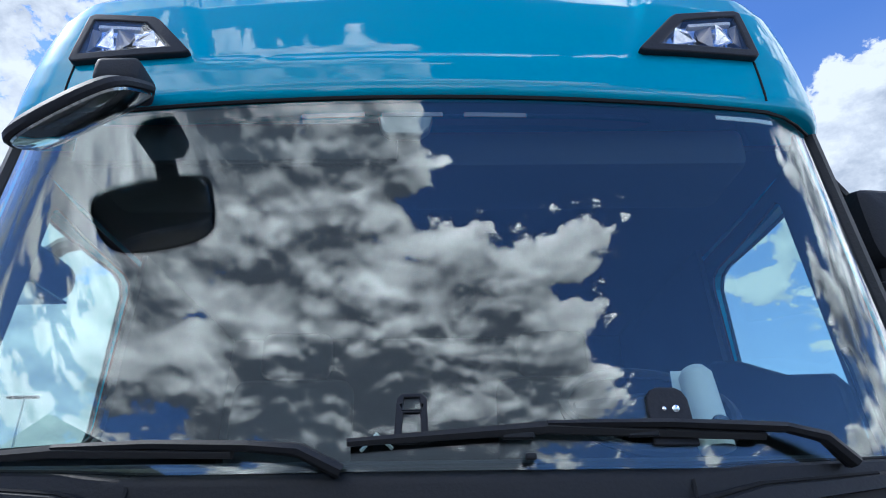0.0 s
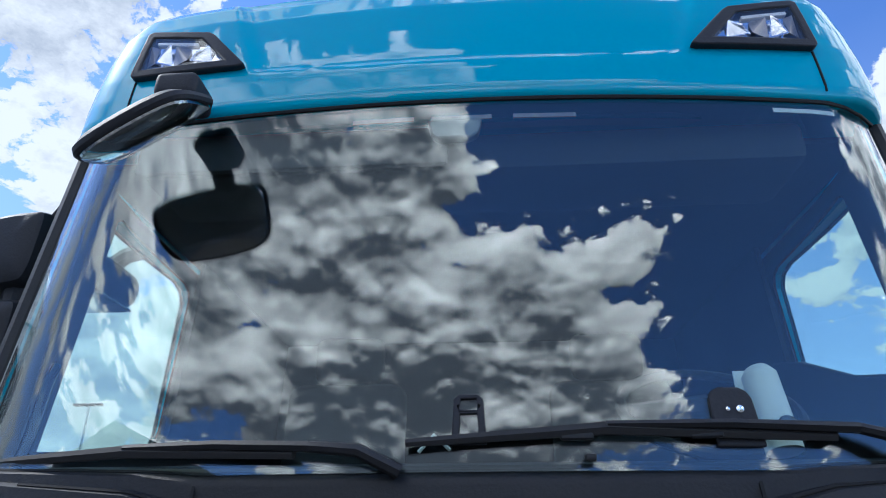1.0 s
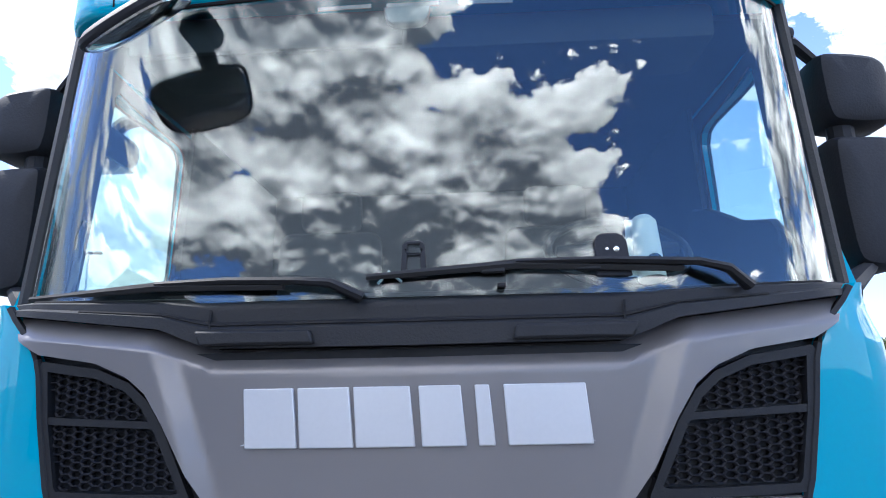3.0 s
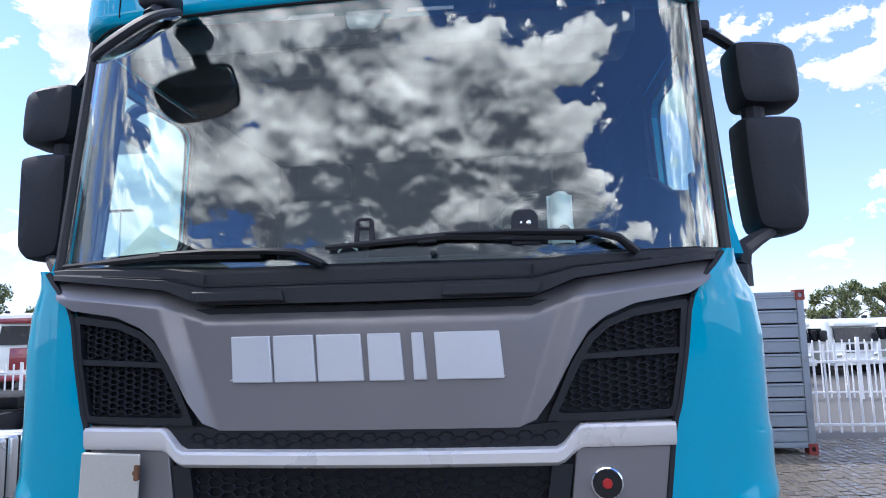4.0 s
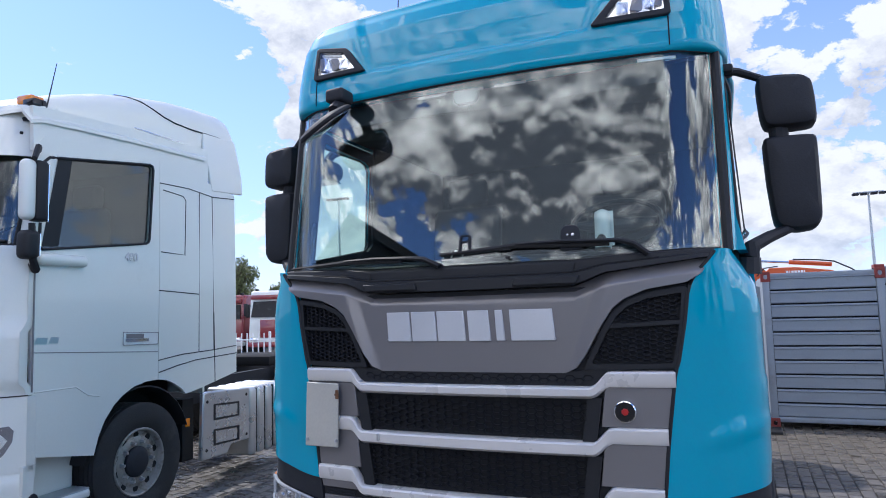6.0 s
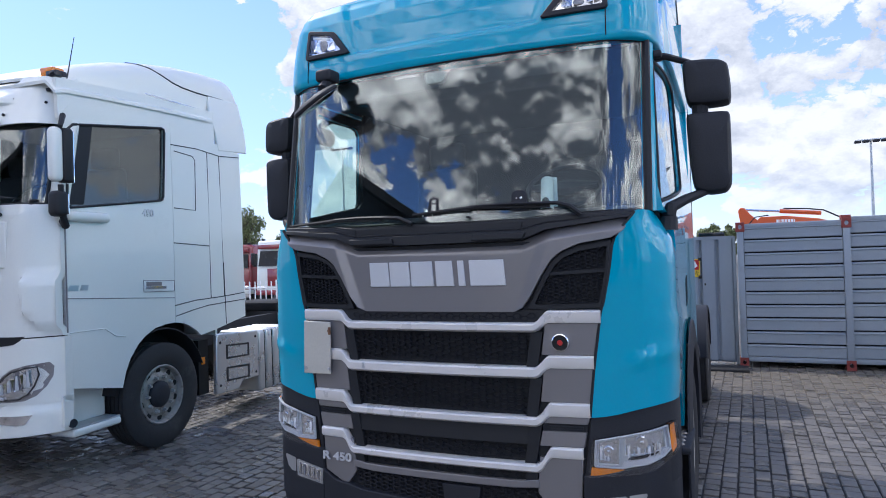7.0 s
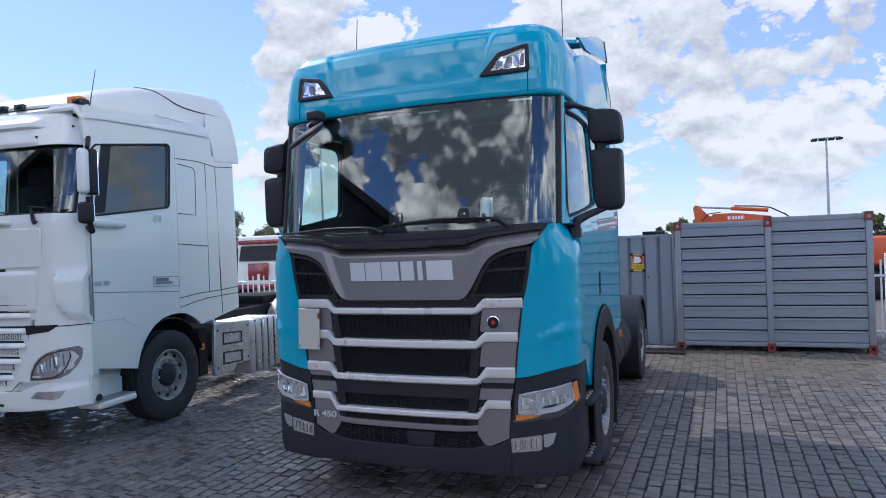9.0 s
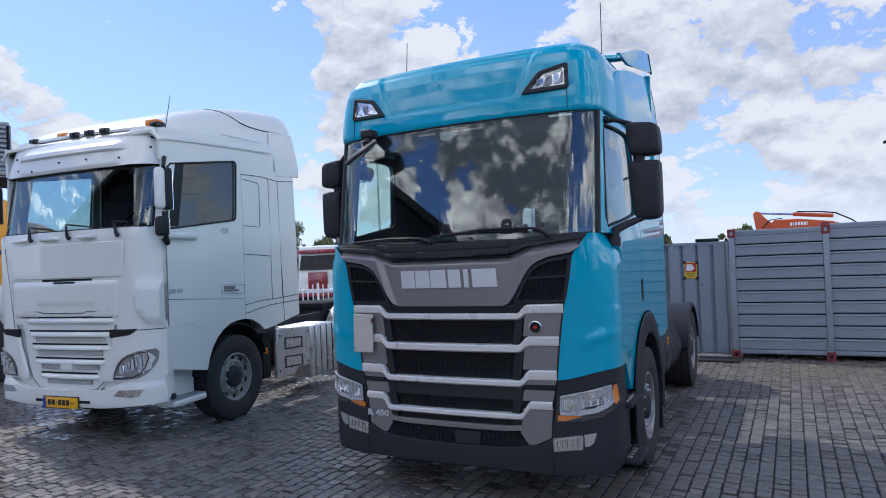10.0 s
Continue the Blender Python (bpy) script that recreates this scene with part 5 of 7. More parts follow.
part("sensor_housing", slab([(-0.095, 2.862), (0.045, 2.862), (0.035, 2.815), (0.015, 2.797), (-0.065, 2.797), (-0.085, 2.815)], lambda u, v, d: (u, ys(u, v) + 0.012 + d, v), 0.03), GREY, truck, "grey sensor housing behind the windscreen", bevel=0.006)
part("bar_clip", rounded(-0.468, -0.452, yf(0.46) - 0.030, yf(0.46) - 0.016, 1.165, 1.200, 0.003, 1), STEEL, truck, "small metal clip on the grille bar")


# ---- the white tractor unit beside it ----
hauler = thing("white_truck", "white tractor unit with sleeper cab parked on cobbles", "truck", Matrix.Translation((-4.7734, -0.0893, 0)) @ Matrix.Rotation(radians(5), 4, "Z"))


def yd(x, z=0.0):
    a = abs(x)
    return 0.12 + 0.05 * x * x + (max(a - 0.95, 0) / 0.29) ** 2 * 0.22


def ydw(x, z):
    return yd(x) + 0.05 + 0.17 * (z - 2.3)


def onf(proud, s=1, fn=yd):
    return lambda u, v, d: (s * u, fn(u, v) - proud + d, v)


# front panels
part("upper_front", sheet(spans(-1.16, 1.16, 40), lambda x: 2.19, lambda x: 2.335, lambda x, z: yd(x) + 0.02 + 0.10 * (z - 2.19), 4, 0.04), WHITE, hauler, "white panel below the windscreen")
part("front_flap", sheet(spans(-0.80, 0.90, 30), lambda x: 1.815, lambda x: 2.195, lambda x, z: yd(x) - 0.004, 4, 0.03), WHITE, hauler, "white service flap", bevel=0.008)
part("flap_backing", sheet(spans(-1.0, 1.0, 20), lambda x: 1.30, lambda x: 2.25, lambda x, z: yd(x) + 0.013, 2, 0.02), WHITE, hauler)
for sx in (-1, 1):
    part("panel_joint", tube([(sx * u, yd(u) + 0.004, v) for u, v in ((0.80, 1.26), (0.86, 1.62), (0.915, 1.98), (0.945, 2.18))], 0.0055, 5), GREY, hauler)
# slot drawn as a dark strip: its shade is colour, not depth
part("flap_slot", sheet(spans(-0.30, 0.46, 10), lambda x: 1.780, lambda x: 1.806, lambda x, z: yd(x) + 0.012, 1, 0.02), VOID, hauler)
part("flap_latch", sheet(spans(-0.10, 0.22, 6), lambda x: 1.755, lambda x: 1.775, lambda x, z: yd(x) - 0.004, 1, 0.02), GLOSSBLACK, hauler)
part("front_core", sheet(spans(-0.98, 0.98, 30), lambda x: 0.60, lambda x: 1.82, lambda x, z: yd(x) + 0.045, 3, 0.03), WHITE, hauler)
rows = []
for z in spans(1.36, 1.80, 18):
    k = ramp(1.36, 1.41, z) * ramp(1.80, 1.74, z)
    rows.append([(x, yd(x) + 0.020 - 0.026 * k * ramp(0.86, 0.78, abs(x)) * (1 - 0.55 * ramp(1.55, 1.50, z) * ramp(0.46, 0.40, abs(x - 0.05))), z) for x in spans(-0.84, 0.86, 44)])
part("brand_field", grid_solid(rows, (0, 0.02, 0)), WHITE, hauler, "white blank moulded grille field")
for zz, a, b in ((1.43, -0.62, 0.72), (1.365, -0.66, 0.74)):
    # dark line that paints the shade of a moulded groove
    part("field_groove", tube([(x, yd(x) + 0.001 - 0.004, zz + 0.02 * (abs(x) > 0.35)) for x in spans(a, b, 20)], 0.004, 5), VOID, hauler)
# lower grille: white louvres with mesh set into them
part("grille_field", sheet(spans(-0.66, 0.74, 30), lambda x: 0.575 + 0.55 * ramp(0.42, 0.72, abs(x - 0.04)) ** 1.5, lambda x: 1.30, lambda x, z: yd(x) + 0.016, 4, 0.02), WHITE, hauler, "white U-shaped grille surround")
for i, (z, a, b) in enumerate(((1.300, -0.50, 0.66), (1.150, -0.46, 0.62), (1.005, -0.42, 0.585), (0.850, -0.37, 0.53), (0.690, -0.28, 0.43))):
    mid, half = (a + b) / 2, (b - a) / 2
    part("grille_louvre", sheet(spans(a - 0.10, b + 0.08, 22), lambda x: z + 0.024, lambda x: z + 0.074, lambda x, zz: yd(x) - 0.022 + 0.7 * max(zz - z - 0.05, 0) + 0.035 * (max(abs(x - mid) - half, 0) / 0.09), 4, 0.03), WHITE, hauler, "white grille louvre", bevel=0.004)
    # dark strip painted as the shade above each louvre
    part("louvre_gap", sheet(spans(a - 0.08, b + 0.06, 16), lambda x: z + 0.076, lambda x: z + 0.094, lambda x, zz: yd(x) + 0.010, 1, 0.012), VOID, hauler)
    if i:
        part("louvre_mesh", hexes(a + 0.02, b - 0.02, z - 0.04, z + 0.025, lambda x, zz: z - 0.034 < zz < z + 0.018, lambda x, zz: yd(x) + 0.002, 0.036, 0.021, 0.0032, 0.008), WHITEPL, hauler, smooth=False)
        # dark sheet that puts the shade behind the mesh into colour
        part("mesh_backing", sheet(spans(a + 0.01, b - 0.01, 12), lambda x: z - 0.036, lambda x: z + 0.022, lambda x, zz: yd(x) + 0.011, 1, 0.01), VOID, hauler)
for s in (-1, 1):
    part("grille_joint", tube([(0.04 + s * u, yd(0.04 + s * u) + 0.012, v) for u, v in ((0.68, 1.225), (0.66, 1.06), (0.62, 0.86), (0.55, 0.70), (0.44, 0.605), (0.20, 0.580), (0.0, 0.578))], 0.006, 5), GREY, hauler)
part("grille_blank", rounded(-0.02, 0.16, 0.10, 0.16, 0.80, 0.905, 0.01), WHITE, hauler)

# corner panels, lamps and bumper
def hauler_corner(s):
    rows = []
    for z in spans(1.245, 2.33, 24):
        inner = 0.80 + (z - 1.22) * 0.155 if z < 2.2 else 0.952 + (z - 2.2) * 1.5
        path = [(s * x, yd(x) - 0.008, z) for x in spans(inner, 1.235, 12)] + [(s * 1.245, 0.37, z), (s * 1.245, 0.42, z)]
        rows.append(path)
    bm = grid_solid(rows, (-s * 0.015, 0.03, 0))
    for v in bm.verts:
        a = abs(v.co.x)
        k = ramp(1.02, 1.06, a - 0.10 * ramp(1.50, 1.28, v.co.z)) * ramp(1.76, 1.72, v.co.z) * ramp(1.27, 1.34, v.co.z)
        v.co.y -= 0.060 * k
    part("corner_panel", bm, WHITE, hauler, "white cab corner panel with air duct")
    # dark plate laid on the panels as shade of the gap over the lamp
    part("corner_gap", slab(dense([(0.71, 1.160), (0.70, 1.250), (1.045, 1.254), (1.01, 1.218), (0.96, 1.190)], 0.08), onf(0.017, s), 0.03), VOID, hauler)
    # bumper corner
    rows = []
    for z in spans(0.70, 1.235, 16):
        inner = 0.60 + 0.14 * ramp(0.72, 1.2, z)
        rows.append([(s * x, yd(x) - 0.012, z) for x in spans(inner, 1.235, 12)] + [(s * 1.25, 0.38, z), (s * 1.25, 0.44, z)])
    bm = grid_solid(rows, (-s * 0.015, 0.03, 0))
    part("door_gap", tube([(s * 1.247, 0.415, z) for z in spans(1.26, 2.20, 6)], 0.007, 5), GREY, hauler)
    part("lamp_panel", bm, WHITE, hauler, "white headlamp panel")
    out = dense([(0.735, 0.715), (0.75, 0.80), (0.79, 0.88), (0.85, 0.94), (0.93, 0.985), (1.05, 1.02), (1.17, 1.035), (1.19, 1.0), (1.185, 0.92), (1.155, 0.84), (1.105, 0.77), (1.04, 0.735), (0.90, 0.722)], 0.06)
    lamp = part("headlamp", slab(out, onf(0.016, s), 0.02), GREY, hauler, "clear headlamp in a grey frame")
    inn = dense([(0.757, 0.733), (0.772, 0.80), (0.81, 0.87), (0.865, 0.925), (0.94, 0.967), (1.05, 0.998), (1.115, 1.005), (1.125, 0.94), (1.10, 0.85), (1.06, 0.785), (1.0, 0.750), (0.88, 0.740)], 0.06)
    part("lamp_tray", slab(inn, onf(0.020, s), 0.004), LAMPCHROME, lamp)
    for q in range(7):
        u = 0.83 + 0.038 * q
        z0, z1 = 0.785 + 0.010 * q, 0.865 + 0.019 * q
        tilt = 0.006 if q % 2 else -0.006
        part("mirror_facet", grid_solid([[(s * u, yd(u) - 0.026 + tilt, z0), (s * (u + 0.03), yd(u) - 0.026 - tilt, z0)], [(s * u, yd(u) - 0.028 - tilt, z1), (s * (u + 0.03), yd(u) - 0.026 + tilt, z1)]], (0, 0.003, 0)), CHROME if q % 2 else LAMPGREY, lamp, smooth=False)
    part("lamp_edge", tube([Vector(onf(0.022, s)(u, v, 0)) for u, v in inn + inn[:1]], 0.007, 6), BUMPER, lamp)
    for q in range(4):
        part("lamp_diode", rounded(s * (0.775 + 0.026 * q), s * (0.795 + 0.026 * q), yd(0.8) - 0.034, yd(0.8) - 0.02, 0.744, 0.762, 0.003, 1), LETTER, lamp)
    part("lens", slab(out, onf(0.034, s), 0.003), LENS, lamp)
    fog = part("fog_lamp", slab(dense([(0.745, 0.548), (0.815, 0.610), (1.09, 0.618), (1.045, 0.545), (0.98, 0.535)], 0.08), onf(0.030, s), 0.02), CHROME, hauler, "fog lamp in the bumper")
    part("lens", slab(dense([(0.745, 0.548), (0.815, 0.610), (1.09, 0.618), (1.045, 0.545), (0.98, 0.535)], 0.08), onf(0.040, s), 0.003), LENS, fog)


both(hauler_corner)


def db_y(x, z):
    k = ramp(0.62, 0.70, z)
    return yd(x) - 0.024 + 0.02 * k + 0.25 * max(0.45 - z, 0)


part("bumper", sheet(spans(-1.235, 1.235, 60), lambda x: 0.405 + 0.045 * ramp(0.5, 1.2, abs(x)) ** 1.0, lambda x: 0.60 + 0.12 * ramp(0.55, 1.0, abs(x)), db_y, 8, 0.06), WHITE, hauler, "white scuffed bumper", bevel=0.006)
# dark strip on the bumper face, painted shade of a slot
part("bumper_slot", sheet(spans(-0.42, 0.42, 8), lambda x: 0.455, lambda x: 0.485, lambda x, z: yd(x) - 0.026, 1, 0.01), VOID, hauler)
for s in (-1, 1):
    part("bumper_return", slab([(0.36, 0.485), (0.36, 0.74), (0.46, 0.74), (0.44, 0.50)], lambda u, v, d: (s * (1.25 - d), u, v), 0.03), WHITE, hauler)
part("plate_holder", rounded(-0.282, 0.270, 0.086, 0.096, 0.388, 0.524, 0.004), BLACK, hauler, "black plate holder")
pl = part("number_plate", rounded(-0.270, 0.258, 0.078, 0.090, 0.398, 0.515, 0.003), PLATEYEL, hauler, "yellow number plate with dark bars")
part("plate_strip", block(-0.268, -0.225, 0.0745, 0.0785, 0.401, 0.512), PLATEBLU, pl)
for a, b in ((-0.19, -0.145), (-0.13, -0.085), (-0.065, -0.045), (-0.03, 0.015), (0.03, 0.075), (0.09, 0.135), (0.155, 0.175), (0.19, 0.215)):
    part("plate_bar", block(a, b, 0.0745, 0.0785, 0.430 if b - a > 0.03 else 0.450, 0.488 if b - a > 0.03 else 0.462), INK, pl)

# windscreen, wipers, visor
rows = [[(x, ydw(x, z), z) for z in spans(2.325, 3.03, 10)] for x in spans(-1.14, 1.14, 40)]
part("windscreen", grid_solid(rows, (0, 0.006, 0)), CABGL, hauler, "clear windscreen with dark cab behind")
part("windscreen_seal", tube([(x, ydw(x, 2.335) - 0.004, 2.335) for x in spans(-1.14, 1.14, 30)], 0.016, 6), BLACK, hauler)
for s in (-1, 1):
    part("windscreen_seal", tube([(s * 1.145, ydw(1.14, z), z) for z in spans(2.335, 3.03, 8)], 0.014, 6), BLACK, hauler)
    rows = [[(s * 1.155, ydw(1.15, z) + 0.0, z), (s * 1.20, ydw(1.15, z) + 0.02, z), (s * 1.235, ydw(1.15, z) + 0.07, z), (s * 1.24, ydw(1.15, z) + 0.12, z)] for z in spans(2.30, 3.06, 8)]
    part("pillar", grid_solid(rows, (-s * 0.02, 0.03, 0)), WHITE, hauler, "white windscreen pillar")
for bx in (-0.42, 0.18, 0.86):
    y = ydw(bx, 2.36)
    w = part("wiper", tube([(bx, yd(bx) - 0.015, 2.245), (bx - 0.02, yd(bx) - 0.02, 2.265), (bx - 0.10, y - 0.030, 2.385)], [0.026, 0.020, 0.012], 6), BLACK, hauler, "black wiper arm")
    part("wiper_blade", tube([(bx - 0.12, ydw(bx - 0.12, 2.40) - 0.02, 2.41), (bx + 0.25, ydw(bx + 0.25, 2.37) - 0.02, 2.365), (bx + 0.30 if bx < 0.5 else bx + 0.2, ydw(bx + 0.30 if bx < 0.5 else bx + 0.2, 2.355) - 0.02, 2.355)], 0.010, 6), BLACK, w)
for bx in (-0.62, -0.14, 0.42):
    part("hand_grip", rounded(bx - 0.13, bx + 0.13, yd(bx) - 0.035, yd(bx) + 0.03, 2.235, 2.275, 0.016, 3), WHITE, hauler, "white moulded hand grip")
VIS = ((3.015, 0.10), (3.05, 0.085), (3.19, 0.11), (3.20, 0.075), (3.25, 0.085), (3.30, 0.15), (3.38, 0.22), (3.44, 0.32))
rows = []
for z in spans(3.015, 3.44, 40):
    row = []
    for x in spans(-1.20, 1.20, 48):
        flat = 0.10 + (z - 3.03) * 0.35
        lip = lerp_table(VIS, z)
        k = ramp(0.86, 0.70, abs(x))
        row.append((x, yd(x) + flat * (1 - k) + (lip + 0.02) * k, z))
    rows.append(row)
part("sun_visor", grid_solid(rows, (0, 0.03, 0)), WHITE, hauler, "white moulded roof front with visor fold")
for x, z in ((-0.82, 3.09), (-0.55, 3.06), (-0.1, 3.12), (0.32, 3.12), (0.78, 3.10), (0.82, 3.24), (1.10, 3.20), (-0.80, 3.22)):
    y = yd(x) + (0.10 + (z - 3.03) * 0.35) if abs(x) > 0.8 else yd(x) + lerp_table(VIS, z) + 0.02
    part("visor_screw", shifted(lathe([(0.0001, -0.006), (0.011, -0.006), (0.013, 0.006)], "y", 10), Matrix.Translation((x, y - 0.004, z))), VOID, hauler)
for x in (-0.86, 0.86):
    part("marker_lamp", rounded(x - 0.07, x + 0.07, yd(x) + 0.215, yd(x) + 0.26, 3.35, 3.375, 0.006), CHROME, hauler, "clear marker lamp")

# roof: slices along the length (depth, crown height, half width)
SEC = ((0.44, 3.47, 1.02), (0.55, 3.56, 1.04), (0.80, 3.665, 1.06), (1.20, 3.80, 1.09), (1.60, 3.895, 1.115), (2.0, 3.965, 1.13), (2.40, 4.005, 1.14), (2.75, 4.02, 1.145), (2.86, 4.0, 1.14), (2.92, 3.93, 1.13), (2.935, 3.80, 1.13), (2.94, 3.46, 1.13))
DOME_BASE = 3.44


def dome_row(y, top, w):
    row = []
    for i in range(81):
        t = math.sin(math.pi / 2 * (-1 + 2 * i / 80))
        row.append((w * t, y + 0.05 * t * t, DOME_BASE + (top - DOME_BASE) * (1 - abs(t) ** 14) ** 0.36))
    return row


part("roof", grid_solid([dome_row(*q) for q in SEC], (0, 0, -0.03)), WHITE, hauler, "white domed sleeper roof")
rows = []
for y, h in ((0.36, 3.38), (0.45, 3.41), (0.80, 3.435), (1.5, 3.47), (2.35, 3.50)):
    rows.append([(x, y, h - 0.10 * max(abs(x) - 1.16, 0) / 0.08) for x in spans(-1.24, 1.24, 24)])
part("roof_shelf", grid_solid(rows, (0, 0, -0.03)), WHITE, hauler)
def dome_at(y, z, side):
    """A point on the steep side of the domed roof."""
    top = lerp_table([(q[0], q[1]) for q in SEC], y)
    r = min((z - DOME_BASE) / (top - DOME_BASE), 1)
    t = (1 - r ** (1 / 0.36)) ** (1 / 14)
    return side * (lerp_table([(q[0], q[2]) for q in SEC], y) * t + 0.002), y + 0.05 * t * t, z


for sx in (-1, 1):
    part("roof_joint", tube([dome_at(y, z, sx) for y, z in ((1.42, 3.842), (1.50, 3.835), (1.60, 3.815), (1.72, 3.77), (1.84, 3.725), (1.98, 3.70), (2.2, 3.692), (2.5, 3.70), (2.90, 3.715))], 0.008, 5), BUMPER, hauler)
for s in (-1, 1):
    part("deflector_lower", slab(dense([(2.37, 3.47), (2.42, 3.695), (2.955, 3.72), (2.975, 3.40), (2.985, 3.11), (2.46, 3.07)], 0.1), lambda u, v, d: (s * (1.228 - d - 0.20 * max(v - 3.3, 0)), u, v), 0.035), WHITE, hauler, "white side air deflector", bevel=0.01)
    part("roof_rail", rounded(s * 1.150, s * 1.165, 1.45, 2.36, 3.498, 3.512, 0.004, 1), CHROME, hauler, "bright rail along the roof shoulder")
# beacons, work lamps, aerial
for x in (-0.34, 1.03):
    b = tagged(part("beacon_lamp", rounded(x - 0.075, x + 0.075, 0.46, 0.58, 3.455, 3.525, 0.014, 3), AMBER, hauler), "amber beacon on the cab roof")
for x in (-0.80, -0.08, 0.15, 0.38, 1.08):
    lampb = part("work_lamp", rounded(x - 0.06, x + 0.06, 0.40 + 0.05 * x * x, 0.52 + 0.05 * x * x, 3.43, 3.495, 0.014, 3), GLOSSBLACK, hauler, "black roof work lamp")
part("aerial", tube([(1.16, 0.55, 3.42), (1.20, 0.60, 3.80)], [0.006, 0.003], 5), BLACK, hauler, "thin black whip aerial")

# flank
def hauler_side(s):
    pl = lambda proud: (lambda u, v, d: (s * (1.24 - 0.015 * max(v - 2.3, 0) + proud - d), u, v))
    arch = [(0.985, 0.685), (1.03, 0.83), (1.09, 0.945), (1.18, 1.05), (1.28, 1.125), (1.40, 1.18), (1.54, 1.205)]
    door = dense([(0.40, 2.20), (0.42, 3.10), (0.50, 3.19), (1.70, 3.25), (1.685, 1.208), *arch[::-1], (0.91, 0.70), (0.43, 0.79), (0.42, 1.25)], 0.15)
    win = dense([(0.445, 2.33), (0.48, 2.98), (0.53, 3.025), (1.57, 3.175), (1.605, 3.165), (1.615, 3.13), (1.565, 2.485), (1.55, 2.455), (1.52, 2.44), (0.48, 2.31)], 0.1)
    d = part("door", slab(door, pl(0.0), 0.035, [win]), WHITE, hauler, "white cab door with large window")
    part("door_window", slab(win, pl(-0.014), 0.005), CABGL, d, "side window with dark seal")
    seal = [pl(0.003)(u, v, 0) for u, v in win]
    part("window_seal", tube(seal + seal[:1], 0.012, 6), BLACK, d)
    part("mirror_panel", slab(dense([(0.447, 2.335), (0.482, 2.975), (0.53, 3.015), (0.74, 3.045), (0.70, 2.80), (0.62, 2.345)], 0.15), pl(-0.004), 0.008), BLACK, d, "black panel in the front of the window")
    # grey line painted as the shade along the door's crease
    part("door_crease", tube([pl(0.001)(0.41, 1.545, 0), pl(0.001)(1.68, 1.460, 0)], 0.0035, 5), GREY, d)
    part("lower_crease", tube([pl(0.0)(0.44, 1.255, 0), pl(0.0)(0.80, 1.25, 0), pl(0.0)(0.92, 1.17, 0), pl(0.0)(1.03, 1.15, 0)], 0.006, 5), WHITE, d)
    handle = part("door_handle", slab([(1.265, 1.545), (1.675, 1.530), (1.68, 1.635), (1.265, 1.655)], pl(0.006), 0.02), WHITEPL, d, "white door handle", bevel=0.008)
    part("handle_recess", slab([(1.30, 1.600), (1.50, 1.592), (1.50, 1.632), (1.30, 1.640)], pl(0.010), 0.01), GREY, handle)
    rim = [pl(0.007)(u, v, 0) for u, v in ((1.265, 1.545), (1.675, 1.530), (1.68, 1.635), (1.265, 1.655), (1.265, 1.545))]
    part("handle_edge", tube(rim, 0.003, 5), GREY, handle)
    part("handle_bar", slab([(1.29, 1.570), (1.56, 1.560), (1.56, 1.588), (1.29, 1.598)], pl(0.014), 0.02), CHROME, handle, bevel=0.004)
    if s > 0:
        words("480", 0.098, Matrix.Translation((1.2425, 1.28, 2.275)) @ Matrix.Rotation(radians(90), 4, "Z") @ Matrix.Rotation(radians(90), 4, "X"), STEEL, d, "type_mark")
    for a, b in ((0.43, 0.53), (0.55, 0.63)):
        part("type_mark", slab([(a, 1.605), (b, 1.60), (b + 0.01, 1.648), (a + 0.02, 1.652)], pl(0.003), 0.006), STEEL, d)
    side = dense([(1.708, 3.25), (2.84, 3.08), (2.86, 1.16), (2.30, 1.06), (2.07, 1.03), (2.0, 1.09), (1.90, 1.15), (1.80, 1.19), (1.695, 1.207)], 0.2)
    p = part("sleeper_side", slab(side, pl(-0.004), 0.035), WHITE, hauler, "white sleeper side panel with locker door")
    for line in ([(1.70, 3.03), (2.10, 3.04), (2.47, 3.01), (2.84, 3.04)], [(1.70, 2.02), (2.24, 1.99)], [(2.26, 3.02), (2.25, 1.42)], [(2.46, 3.01), (2.48, 1.42)], [(1.75, 2.97), (2.02, 2.95), (2.06, 2.91), (2.04, 2.37), (1.72, 2.38)], [(1.695, 1.38), (2.0, 1.41), (2.46, 1.42), (2.85, 1.44)], [(1.70, 1.27), (1.95, 1.31), (2.2, 1.34), (2.86, 1.36)], [(2.48, 1.80), (2.50, 1.10)]):
        part("panel_joint", tube([pl(-0.003)(u, v, 0) for u, v in line], 0.005, 5), BUMPER, p)
    part("upper_side", slab(dense([(0.40, 3.06), (0.39, 3.40), (1.2, 3.455), (2.40, 3.50), (2.40, 3.10), (1.80, 3.20), (0.52, 3.17), (0.43, 3.08)], 0.2), pl(-0.006), 0.035), WHITE, hauler, "white panel over the side window")
    rows = []
    for q in range(13):
        a = math.radians(20 + 150 * q / 12)
        c, sn = math.cos(a), math.sin(a)
        rows.append([(s * 0.9, 1.53 + 0.62 * c, 0.50 + 0.66 * sn), (s * 1.18, 1.53 + 0.62 * c, 0.50 + 0.66 * sn), (s * 1.215, 1.53 + 0.62 * c, 0.50 + 0.66 * sn)])
    part("wheel_arch", grid_solid(rows, (-s * 0.004, 0, 0.012)), BLACK, hauler, "black wheel arch liner")
    # near-black block that stands for the shade deep in the arch
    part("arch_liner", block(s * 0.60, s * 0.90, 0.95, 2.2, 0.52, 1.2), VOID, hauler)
    # steps
    part("step_panel", rounded(s * 0.95, s * 1.238, 0.462, 0.97, 0.365, 0.435, 0.025, 3), WHITE, hauler, "white step housing")
